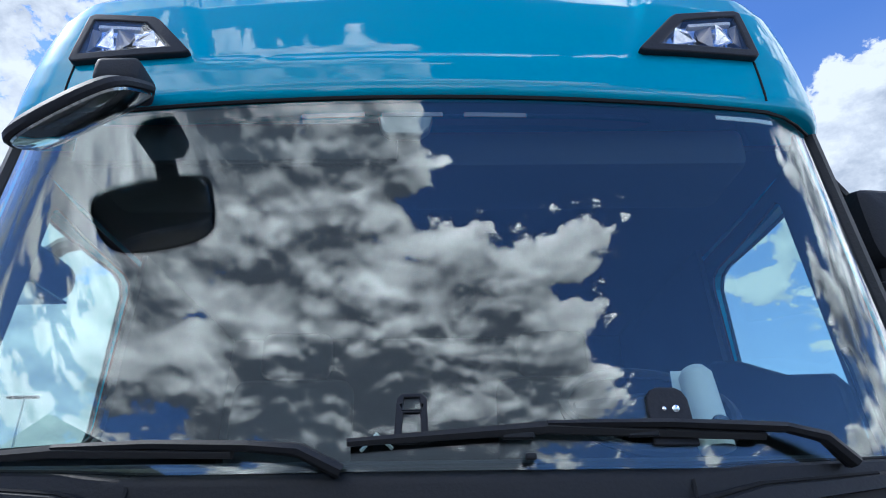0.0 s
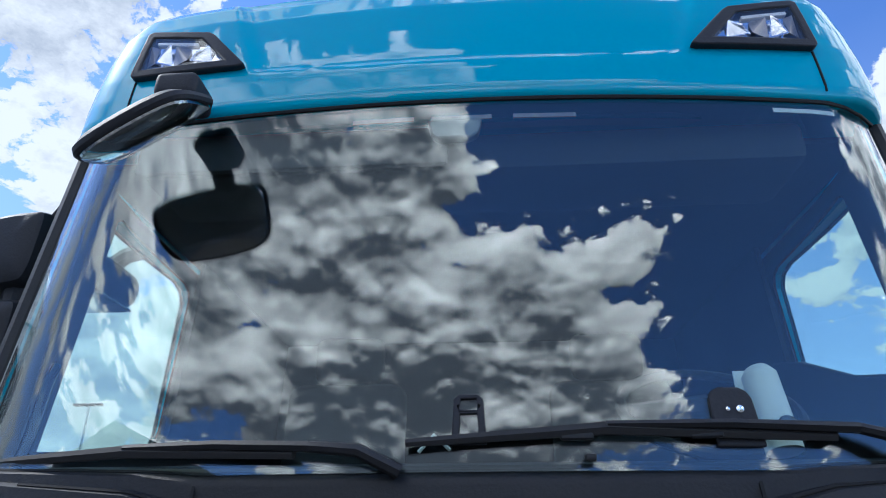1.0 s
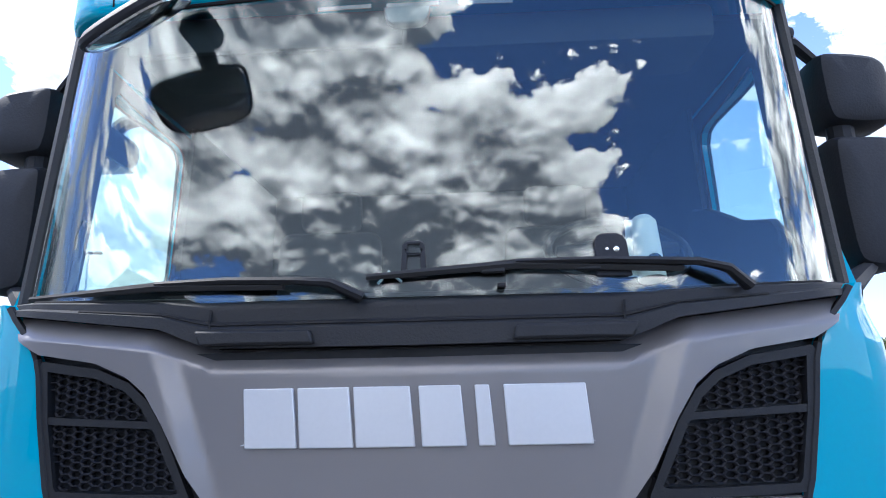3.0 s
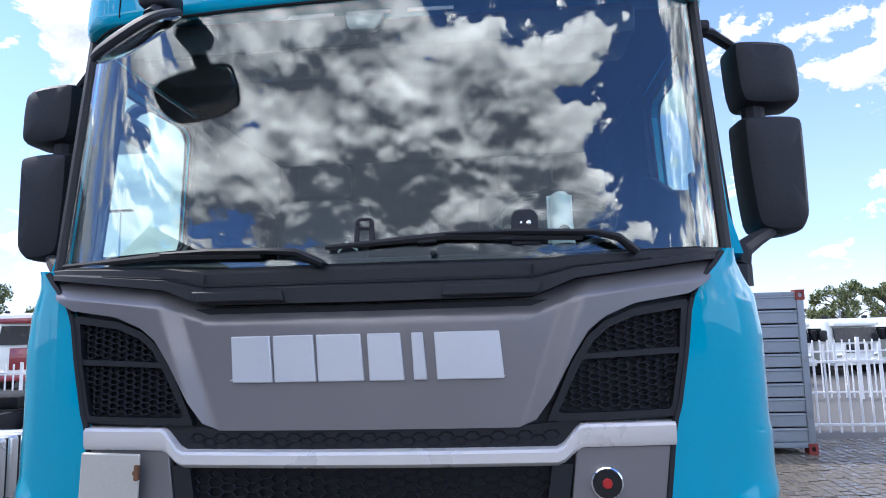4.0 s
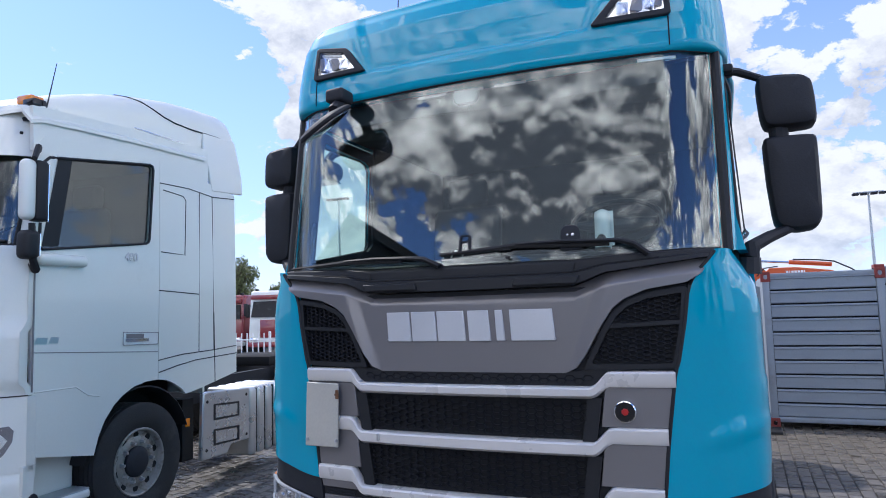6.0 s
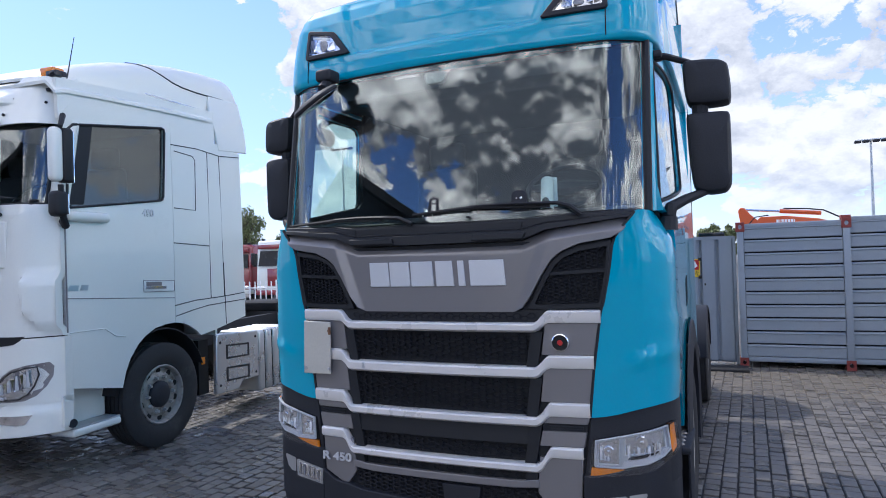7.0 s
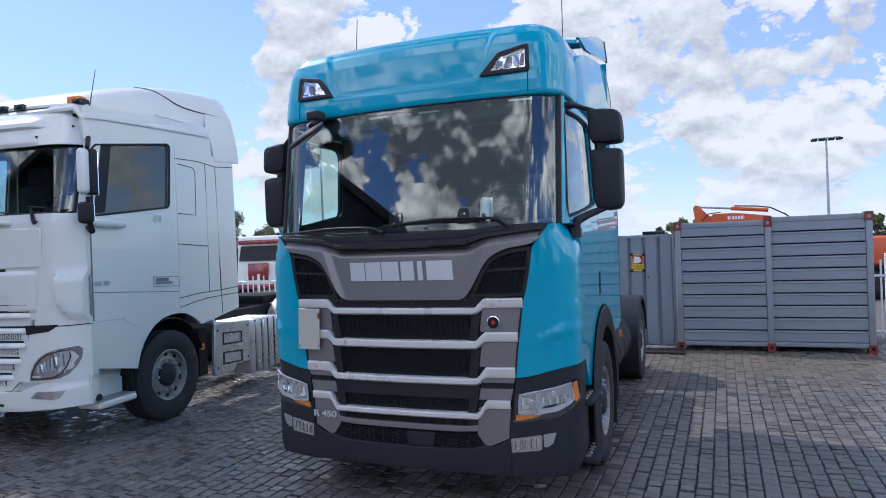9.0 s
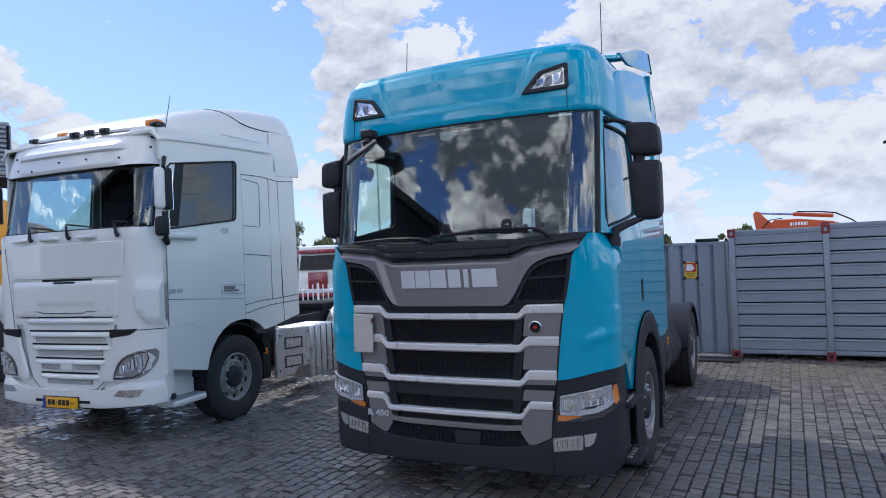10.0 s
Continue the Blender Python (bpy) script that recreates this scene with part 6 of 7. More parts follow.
    part("step", rounded(s * 0.92, s * 1.225, 0.470, 0.965, 0.43, 0.446, 0.006), GALV, hauler, "grey step tread")
    part("step_riser", rounded(s * 0.80, s * 1.06, 0.44, 0.965, 0.43, 0.80, 0.03, 3), WHITE, hauler)
    part("tow_eye", tube([(s * 1.20, 0.44, 0.50), (s * 1.262, 0.44, 0.50)], [0.04, 0.035], 10), BUMPER, hauler)
    # mirrors
    mm = part("side_mirror", rounded(s * 1.285, s * 1.385, 0.21, 0.32, 2.50, 2.95, 0.048, 4), WHITE, hauler, "white-backed side mirror")
    part("mirror_back", rounded(s * 1.28, s * 1.395, 0.30, 0.40, 2.50, 2.95, 0.03, 3), BLACK, mm)
    part("wide_mirror", rounded(s * 1.275, s * 1.40, 0.22, 0.34, 2.22, 2.43, 0.04, 4), BLACK, mm)
    part("mirror_glass", rounded(s * 1.29, s * 1.385, 0.338, 0.344, 2.24, 2.41, 0.003, 1), MIRROR, mm)
    part("mirror_glass", rounded(s * 1.295, s * 1.385, 0.398, 0.404, 2.50, 2.93, 0.003, 1), MIRROR, mm)
    part("mirror_arm", tube([(s * 1.22, 0.42, 2.20), (s * 1.33, 0.35, 2.15), (s * 1.36, 0.30, 2.24), (s * 1.37, 0.28, 2.48)], [0.035, 0.032, 0.026, 0.022], 8), BLACK, mm)
    part("mirror_top_arm", tube([(s * 1.20, 0.46, 3.06), (s * 1.32, 0.36, 3.06), (s * 1.38, 0.28, 2.95)], [0.02, 0.024, 0.02], 8), BLACK, mm)
    part("mirror_fairing", rounded(s * 1.22, s * 1.30, 0.42, 0.86, 2.19, 2.28, 0.035, 3), WHITE, mm)
    # wheels and tank
    w = wheel(0.51, 0.31, RIM)
    w.parent = hauler
    w.location, w.rotation_euler = (s * 1.20, 1.53, 0.51), (0, 0, 0 if s > 0 else math.pi)
    w = wheel(0.50, 0.56, RIM)
    w.parent = hauler
    w.location, w.rotation_euler = (s * 1.20, 5.20, 0.50), (0, 0, 0 if s > 0 else math.pi)
    tank = part("tank_cover", slab(dense([(2.32, 0.33), (2.345, 0.985), (2.42, 1.0), (3.12, 0.955), (3.12, 0.40), (2.80, 0.40), (2.72, 0.32)], 0.2), lambda u, v, dd: (s * (1.22 - dd), u, v), 0.05), ALU, hauler, "brushed metal tank cover with two panels", bevel=0.012)
    for z0, z1 in ((0.70, 0.855), (0.445, 0.60)):
        part("cover_frame", slab([(2.50, z0), (2.50, z1 + 0.01), (2.93, z1 - 0.02), (2.93, z0 - 0.02)], lambda u, v, dd: (s * (1.224 - dd), u, v), 0.01, [[(2.53, z0 + 0.02), (2.53, z1 - 0.01), (2.90, z1 - 0.04), (2.90, z0)]]), BLACK, tank)
    for u, v in ((2.39, 0.42), (2.40, 0.90), (3.06, 0.89), (3.06, 0.46)):
        part("cover_bolt", shifted(lathe([(0.018, 0), (0.014, 0.006), (0.0001, 0.007)], "x", 10), Matrix.Translation((s * 1.221, u, v)) @ Matrix.Rotation(0 if s > 0 else math.pi, 4, "Z")), BLACK, tank)
    for k in range(5):
        y0 = 3.14 + k * 0.165
        part("tank_rib", rounded(s * 0.62, s * (1.215 - 0.004 * k), y0, y0 + 0.135, 0.20, 0.945, 0.035, 3), ALU, hauler, "ribbed metal tank")
        # near-black filler painted as the shade between two ribs
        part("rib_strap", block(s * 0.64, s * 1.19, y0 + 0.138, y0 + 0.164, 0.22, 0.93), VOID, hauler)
    # added dark block: shade in the gap ahead of the tank
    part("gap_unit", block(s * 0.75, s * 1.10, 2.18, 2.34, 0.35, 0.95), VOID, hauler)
    part("side_lamp", rounded(s * 1.09, s * 1.11, 2.22, 2.28, 0.68, 0.76, 0.006), AMBER, hauler)
    rows = []
    for q in range(17):
        a = math.radians(10 + 160 * q / 16)
        rows.append([(s * 0.55, 5.20 + 0.66 * math.cos(a), 0.50 + 0.66 * math.sin(a)), (s * 1.22, 5.20 + 0.66 * math.cos(a), 0.50 + 0.66 * math.sin(a)), (s * 1.24, 5.20 + 0.64 * math.cos(a), 0.50 + 0.62 * math.sin(a))])
    part("rear_mudguard", grid_solid(rows, (0, 0, 0.02)), RIM, hauler, "pale grey rear mudguard")
    part("frame_rail", block(s * 0.36, s * 0.44, 0.6, 6.2, 0.75, 1.02), BUMPER, hauler)


both(hauler_side)
part("cab_rear", sheet(spans(-1.2, 1.2, 4), lambda x: 1.0, lambda x: 3.45, lambda x, z: 2.35, 2, 0.03), WHITE, hauler)
part("cab_floor", block(-1.2, 1.2, 0.35, 2.34, 1.70, 1.75), INTERIOR, hauler)
part("dashboard", rounded(-1.15, 1.15, 0.30, 0.75, 2.05, 2.36, 0.08, 3), INTERIOR, hauler, "dark dashboard")
part("headliner", block(-1.18, 1.18, 0.42, 2.34, 3.30, 3.33), INTERIOR, hauler)
part("cab_back_trim", block(-1.2, 1.2, 2.28, 2.33, 1.75, 3.30), PALE, hauler, "grey rear cab wall")
for s in (-1, 1):
    c = s * 0.58
    seat = part("cab_seat", rounded(c - 0.26, c + 0.26, 0.95, 1.45, 2.02, 2.18, 0.05, 3), SEATCL, hauler, "dark cab seat")
    part("seat_back", rounded(c - 0.25, c + 0.25, 1.40, 1.56, 2.15, 2.80, 0.06, 3), SEATCL, seat)
    part("head_rest", rounded(c - 0.16, c + 0.16, 1.44, 1.56, 2.80, 3.02, 0.05, 3), SEATCL, seat)
    part("seat_base", block(c - 0.2, c + 0.2, 1.0, 1.4, 1.75, 2.03), INTERIOR, seat)
    part("door_trim", slab([(1.72, 1.8), (1.72, 3.3), (2.3, 3.3), (2.3, 1.8)], lambda u, v, d: (s * (1.19 - d), u, v), 0.02), INTERIOR, hauler)
ring = [Vector((0.235 * math.cos(a), 0.235 * math.sin(a), 0)) for a in [2 * math.pi * q / 28 for q in range(29)]]
turn = Matrix.Translation((0.58, 0.72, 2.46)) @ Matrix.Rotation(radians(40), 4, "X")
part("steering_wheel", tube([turn @ p for p in ring], 0.017, 8), GLOSSBLACK, hauler, "black steering wheel")
part("engine_block", rounded(-0.4, 0.4, 0.5, 2.2, 0.55, 1.5, 0.05), VOID, hauler)
part("front_axle", tube([(-0.95, 1.53, 0.48), (0.95, 1.53, 0.48)], 0.06, 8), VOID, hauler)
part("rear_axle", tube([(-0.8, 5.2, 0.5), (0.8, 5.2, 0.5)], 0.12, 10), VOID, hauler)
part("fifth_wheel", rounded(-0.45, 0.45, 4.7, 5.5, 1.04, 1.18, 0.04), VOID, hauler, "dark fifth wheel plate")


# ---- the yard ----
bm = bmesh.new()
bmesh.ops.create_grid(bm, x_segments=2, y_segments=2, size=1500)
shifted(bm, Matrix.Translation((0, 0, -0.016)))
tagged(part("ground", bm, TARMAC), "worn grey yard asphalt reaching the horizon", "ground", kind="structure")


def ribbed_wall(x0, x1, z0, z1, n, y, deep, parent, name, material, vertical=False):
    """One ribbed steel panel: planks with a recessed dark joint between them, each plank a part."""
    span = (x1 - x0) if vertical else (z1 - z0)
    step = span / n
    me = None
    for k in range(n):
        a = k * step
        prof = [(0.0, deep), (0.004, 0.004), (0.010, 0.0), (step * 0.74, 0.0), (step * 0.76, -0.010), (step * 0.80, -0.014), (step - 0.020, 0.0), (step - 0.017, deep)] if not vertical else [(0.0, deep), (0.010, deep * 0.9), (0.030, 0.0), (step - 0.040, 0.0), (step - 0.014, deep * 0.55), (step - 0.013, deep)]
        if me is None:
            if vertical:
                rows = [[(x0 + p, y + d, z) for p, d in prof] for z in (z0, z1)]
            else:
                rows = [[(x, y + d, z0 + p) for p, d in prof] for x in (x0, x1)]
            o = part(name, grid_solid(rows, (0, 0.012, 0)), material, parent, smooth=False)
            me = o.data
        else:
            o = new(name, me)
            o.parent = parent
            o.location = (a, 0, 0) if vertical else (0, 0, a)


def casting(x, y, z, parent):
    c = part("corner_casting", slab([(x - 0.06, z - 0.07), (x + 0.06, z - 0.07), (x + 0.06, z + 0.07), (x - 0.06, z + 0.07)], lambda u, v, d: (u, y + d, v), 0.14, [[(x + 0.026 * math.cos(a), z + 0.034 * math.sin(a)) for a in [2 * math.pi * k / 10 for k in range(10)]]]), REDPAINT, parent, "red oxide corner casting", bevel=0.004)
    part("casting_hole", block(x - 0.03, x + 0.03, y + 0.03, y + 0.035, z - 0.04, z + 0.04), VOID, c)


def container(x0, x1, y, h, m=None, label="grey horizontally ribbed steel container", sag=0.0, posts=True):
    c = thing("container", label, "container", m, group="grey containers")
    part("body", block(x0, x1, y + 0.05, y + 2.3, 0.10, h - 0.03), VOID, c)
    ribbed_wall(x0 + 0.05, x1 - 0.05, 0.16, h - 0.02, 10, y, 0.045, c, "side_plank", CONT)
    part("bottom_rail", rounded(x0, x1, y - 0.015, y + 0.08, 0.085, 0.155, 0.008), CONT, c)
    part("top_rail", rounded(x0, x1, y - 0.01, y + 0.08, h - 0.05, h + 0.015, 0.008), CONT, c)
    part("top_sheet", block(x0, x1, y, y + 2.3, h - 0.03, h - 0.01), CONT, c)
    for x in (x0, x1) if posts else ():
        part("corner_post", rounded(x - 0.045, x + 0.045, y - 0.02, y + 0.08, 0.10, h, 0.008), CONT, c)
        casting(x, y - 0.03, 0.07, c)
        casting(x, y - 0.03, h - 0.03, c)
    for s in (x0, x1):
        part("end_wall", block(s - 0.02, s + 0.02, y + 0.05, y + 2.3, 0.1, h - 0.03), CONT, c)
    return c


c1 = container(1.665, 3.02, 7.33, 2.10)
c2 = container(3.02, 4.41, 7.36, 2.14, label="grey ribbed steel container beside another")
part("mud_streak", block(2.6, 2.62, 7.31, 7.312, 0.10, 0.11), CONT, c1)

c3 = thing("container_door", "grey vertically ribbed steel container end", "container")
ribbed_wall(-0.62, 1.58, 0.06, 1.93, 9, 7.52, 0.05, c3, "door_rib", CONT, vertical=True)
part("door_back", block(-0.62, 1.58, 7.575, 7.60, 0.03, 1.93), CONT, c3)
part("door_edge", rounded(1.56, 1.60, 7.50, 7.60, 0.0, 1.94, 0.006), CONT, c3)
part("door_top", block(-0.62, 1.58, 7.51, 7.62, 1.90, 1.95), CONT, c3)
sign = tagged(part("sticker", slab([(0.885, 1.335), (1.085, 1.330), (1.092, 1.612), (0.892, 1.620)], lambda u, v, d: (u, 7.510 + d, v), 0.004), STICKY), "yellow blind spot warning sticker on grey container", "sticker")
part("sticker_field", slab([(0.902, 1.450), (1.072, 1.446), (1.076, 1.598), (0.906, 1.603)], lambda u, v, d: (u, 7.506 + d, v), 0.003), RED, sign)
part("sticker_shape", slab([(0.915, 1.465), (1.00, 1.462), (1.055, 1.500), (1.020, 1.575), (0.93, 1.585)], lambda u, v, d: (u, 7.503 + d, v), 0.003), PAPER, sign)
for i, word in enumerate(("ANGLES", "MORTS")):
    cu = bpy.data.curves.new("words", "FONT")
    cu.body, cu.size, cu.extrude, cu.align_x = word, 0.045, 0.001, "CENTER"
    tx = new("sticker_word", cu)
    dg = bpy.context.evaluated_depsgraph_get()
    me = bpy.data.meshes.new_from_object(tx.evaluated_get(dg))
    bpy.data.objects.remove(tx)
    tx = new("sticker_word", me)
    me.materials.clear()
    me.materials.append(INK)
    tx.parent = sign
    tx.matrix_world = pose(0.987, 7.505, 1.400 - 0.044 * i, 90, 0, 0)
for x, z, r in ((0.890, 1.615, 0.024), (1.090, 1.608, 0.024), (0.885, 1.338, 0.024), (1.086, 1.333, 0.024)):
    part("sticker_tape", rounded(x - r, x + r, 7.503, 7.508, z - r, z + r, 0.002, 1), INK, sign)
part("scuff_mark", rounded(0.945, 0.985, 7.511, 7.516, 1.56, 1.60, 0.002, 1), PAPER, c3)
part("scuff_mark", rounded(1.145, 1.165, 7.511, 7.516, 1.20, 1.235, 0.002, 1), INK, c3)
tagged(part("rubber_mat", rounded(1.10, 1.72, 6.85, 7.25, 0.0, 0.035, 0.012), RUBBER), "dark rubber mat on the paving by the container", "mat")
tagged(part("black_box", rounded(1.08, 1.45, 7.55, 7.85, 1.952, 2.01, 0.01), GLOSSBLACK), "flat black unit lying on the container edge", "box")

# a container beyond the passing side, mirrored in the flank
side_row = container(-3.2, 3.2, 0.0, 2.5, Matrix.Translation((7.2, 1.0, 0)) @ Matrix.Rotation(radians(-90), 4, "Z"), "long grey ribbed steel container in the yard")


# fences
def fence(x0, x1, y, h, pitch, m=None, label="white steel picket fence"):
    f = thing("fence", label, "fence", m, group="white fences")
    for z in (0.14, h * 0.80):
        part("rail", rounded(x0, x1, y - 0.02, y + 0.02, z - 0.02, z + 0.02, 0.004, 1), FENCE, f)
    me = pm = None
    k = 0
    x = x0
    while x <= x1:
        if k % 14 == 0:
            if pm is None:
                o = part("post", rounded(-0.035, 0.035, y - 0.03, y + 0.035, -0.016, h + 0.05, 0.006, 1), FENCE, f)
                pm = o.data
            else:
                o = new("post", pm)
                o.parent = f
        elif me is None:
            o = part("picket", rounded(-0.09 * pitch, 0.09 * pitch, y - 0.010, y + 0.010, 0.02, h, 0.002, 1), FENCE, f)
            me = o.data
        else:
            o = new("picket", me)
            o.parent = f
        o.location.x = x
        x += pitch
        k += 1
    return f


fence(4.72, 11.0, 8.95, 1.38, 0.165)
fence(6.0, 16.0, 13.6, 1.30, 0.16, label="second white steel fence further back")
fence(-19.0, -6.0, 14.6, 1.10, 0.231, label="white steel fence behind the trucks")


# vehicles far off
def far_truck(m, paint, label, long=5.0, h=2.0, lower=None):
    t = thing("distant_truck", label, "truck", m, group="trucks parked behind the fence")
    b = rounded(-1.1, 1.1, 0.0, 1.6, 0.42, h, 0.12, 4)
    for v in b.verts:
        v.co.y += 0.22 * ramp(1.2, h, v.co.z) * (1 if v.co.y < 0.8 else 0)
    part("cab", b, paint, t)
    part("windscreen", slab(dense([(-0.95, h * 0.58), (0.95, h * 0.58), (0.90, h * 0.83), (-0.90, h * 0.83)], 0.3), lambda u, v, d: (u, -0.02 + 0.22 * ramp(1.2, h, v) + d, v), 0.03), DARKGLASS, t, "dark windscreen")
    for s in (-1, 1):
        part("side_window", block(s * 1.09, s * 1.11, 0.35, 1.2, h * 0.60, h * 0.83), DARKGLASS, t)
        part("mirror", rounded(s * 1.18, s * 1.33, 0.05, 0.22, h * 0.60, h * 0.80, 0.04), BLACK, t)
        part("headlamp", rounded(s * 0.62, s * 1.0, -0.02, 0.05, 0.56, 0.70, 0.03), CHROME, t)
        part("roof_lamp", rounded(s * 0.85 - 0.06, s * 0.85 + 0.06, 0.3, 0.45, h, h + 0.09, 0.02), DARKGLASS, t)
        for y in (0.75, long - 0.8):
            part("wheel", shifted(lathe([(0.20, -0.26), (0.36, -0.26), (0.40, -0.2), (0.40, -0.02), (0.36, 0.0), (0.24, -0.01), (0.22, -0.06), (0.0001, -0.06)], "x", 24), Matrix.Translation((s * 1.08, y, 0.384)) @ Matrix.Rotation(0 if s > 0 else math.pi, 4, "Z")), TYRE, t, "dark wheel")
    part("grille", rounded(-0.5, 0.5, -0.03, 0.03, 0.70, h * 0.54, 0.02), lower or BLACK, t)
    part("bumper", rounded(-1.1, 1.1, -0.05, 0.25, 0.30, 0.52, 0.04), lower or WHITE, t)
    part("visor", rounded(-0.95, 0.95, -0.02, 0.30, h * 0.86, h * 0.93, 0.03), lower or paint, t)
    part("chassis", block(-0.9, 0.9, 0.4, long, 0.45, 0.75), BUMPER, t)
    part("deck", rounded(-1.0, 1.0, 1.7, long, 0.75, 0.85, 0.02), BUMPER, t)
    return t


far_truck(Matrix.Translation((-16.7, 20.0, -0.016)) @ Matrix.Rotation(radians(10), 4, "Z"), WHITE, "distant white and dark red truck behind the fence", 6.0, 2.72, REDCAB)
far_truck(Matrix.Translation((-13.6, 20.6, -0.016)) @ Matrix.Rotation(radians(12), 4, "Z"), WHITE, "distant white truck behind the fence", 6.0, 2.6)
far_truck(Matrix.Translation((-19.8, 20.4, -0.016)) @ Matrix.Rotation(radians(12), 4, "Z"), REDCAB, "distant dark red truck behind the fence", 6.0, 2.6)
for i in range(6):
    far_truck(Matrix.Translation((9.2 + 2.4 * i, 19.6 + 0.6 * i, -0.016)) @ Matrix.Rotation(radians(24), 4, "Z"), WHITE, "distant white truck in a row behind the fence", 6.5, 1.78)


# excavator whose boom shows over the containers
ex = thing("excavator", "orange excavator with folded boom behind containers", "excavator", Matrix.Translation((0, 18.0, -0.016)))
def plateform(poly, y0, y1, name, parent, material, label=""):
    return part(name, slab(dense(poly, 0.25), lambda u, v, d: (u, y0 + d, v), y1 - y0), material, parent, label, bevel=0.02)
plateform([(2.28, 2.50), (2.38, 2.62), (3.05, 2.62), (3.9, 2.50), (4.6, 2.26), (5.3, 1.75), (5.15, 1.55), (4.3, 2.05), (3.7, 2.22), (2.9, 2.30), (2.35, 2.32)], -0.17, 0.17, "boom", ex, ORANGE, "orange boom")
plateform([(1.80, 2.84), (1.86, 2.92), (1.98, 2.90), (2.12, 2.72), (2.40, 2.45), (2.42, 2.28), (2.15, 1.20), (1.98, 1.20), (1.92, 2.0)], -0.14, 0.14, "dipper_arm", ex, ORANGE, "orange dipper arm")
part("boom_cylinder", tube([(1.90, -0.02, 2.86), (2.95, -0.02, 2.76)], 0.030, 8), CHROME, ex)
part("cylinder_barrel", tube([(2.90, -0.02, 2.77), (3.95, -0.02, 2.66)], 0.060, 8), ORANGE, ex)
part("hose", tube([(3.0, -0.06, 2.84), (3.6, -0.08, 2.80), (4.0, -0.08, 2.74), (4.4, -0.06, 2.52), (4.75, -0.05, 2.24)], 0.022, 6), BLACK, ex)
part("hose", tube([(2.05, -0.16, 2.40), (2.25, -0.2, 2.62), (2.6, -0.2, 2.66)], 0.018, 6), BLACK, ex)
for a, b in ((2.80, 2.86), (2.88, 2.90), (2.93, 2.99), (3.01, 3.07), (3.09, 3.15), (3.17, 3.23), (3.25, 3.27)):
    part("boom_mark", block(a, b, -0.178, -0.17, 2.42, 2.52), PAPER, ex)
part("house", rounded(4.6, 7.4, -1.2, 1.2, 0.95, 1.75, 0.1, 3), ORANGE, ex)
part("operator_cab", rounded(4.7, 5.9, -1.2, -0.2, 0.95, 2.0, 0.1, 3), GLOSSBLACK, ex)
for y in (-1.0, 1.0):
    part("track", rounded(4.3, 7.4, y - 0.28, y + 0.28, 0.0, 0.80, 0.3, 4), RUBBER, ex)

# yellow machine and a raised container beside the white truck
yl = thing("yellow_loader", "yellow loader machine beyond the white truck", "loader", Matrix.Translation((-9.92, 2.47, -0.016)) @ Matrix.Rotation(radians(60), 4, "Z"))
part("body", rounded(-2.2, 0.0, 0.0, 1.6, 0.85, 3.28, 0.14, 3), YELLOW, yl)
part("cab_glass", rounded(-1.8, -0.9, -0.02, 0.9, 1.9, 3.0, 0.06), DARKGLASS, yl)
part("engine_grille", rounded(-0.7, -0.15, -0.015, 0.2, 1.1, 1.7, 0.03), BLACK, yl)
part("lift_arm", tube([(-0.2, 0.3, 2.9), (0.5, 0.3, 2.7), (1.3, 0.2, 2.1), (1.7, 0.1, 1.2), (1.75, 0.1, 0.55)], [0.10, 0.11, 0.10, 0.08, 0.06], 8), YELLOW, yl)
part("bucket", rounded(1.45, 2.05, -0.45, 0.65, 0.02, 0.55, 0.06, 2), BUMPER, yl)
for x in (-1.85, -0.35):
    for y in (0.16, 1.72):
        part("wheel", shifted(lathe([(0.3, -0.34), (0.52, -0.34), (0.58, -0.26), (0.58, -0.05), (0.52, 0.0), (0.30, -0.02), (0.0001, -0.06)], "y", 24), Matrix.Translation((x, y, 0.58))), TYRE, yl)
part("mast", rounded(-1.6, -0.6, 0.3, 1.3, 3.26, 3.72, 0.05), BUMPER, yl)
high = container(-5.2, -0.02, 0.0, 1.02, Matrix.Translation((-9.90, 2.50, 3.60)) @ Matrix.Rotation(radians(60), 4, "Z"), "grey ribbed container lifted on the loader", posts=False)


# lamp masts
def mast(x, y, h, label, arms=True):
    m = part("lamp_mast", tube([(x, y, -0.016), (x, y, h * 0.5), (x, y, h)], [0.11, 0.08, 0.05], 8), GALV)
    tagged(m, label, "lamp post", group="lamp masts")
    if arms:
        part("cross_arm", rounded(x - 0.75, x + 0.75, y - 0.06, y + 0.06, h - 0.05, h + 0.05, 0.02), GALV, m)
        for dx in (-0.65, -0.25, 0.25, 0.65):
            part("flood_lamp", rounded(x + dx - 0.16, x + dx + 0.16, y - 0.3, y + 0.05, h - 0.16, h - 0.03, 0.03), BUMPER, m)
    return m


mast(9.05, 40.0, 7.5, "tall grey flood light mast behind the containers")
mast(-22.0, 34.0, 9.2, "tall grey flood light mast behind the trucks")
mast(30.4, 60.0, 4.5, "slim street lamp among the trees", False)
mast(-10.0, -16.0, 8.0, "flood light mast behind the viewer")


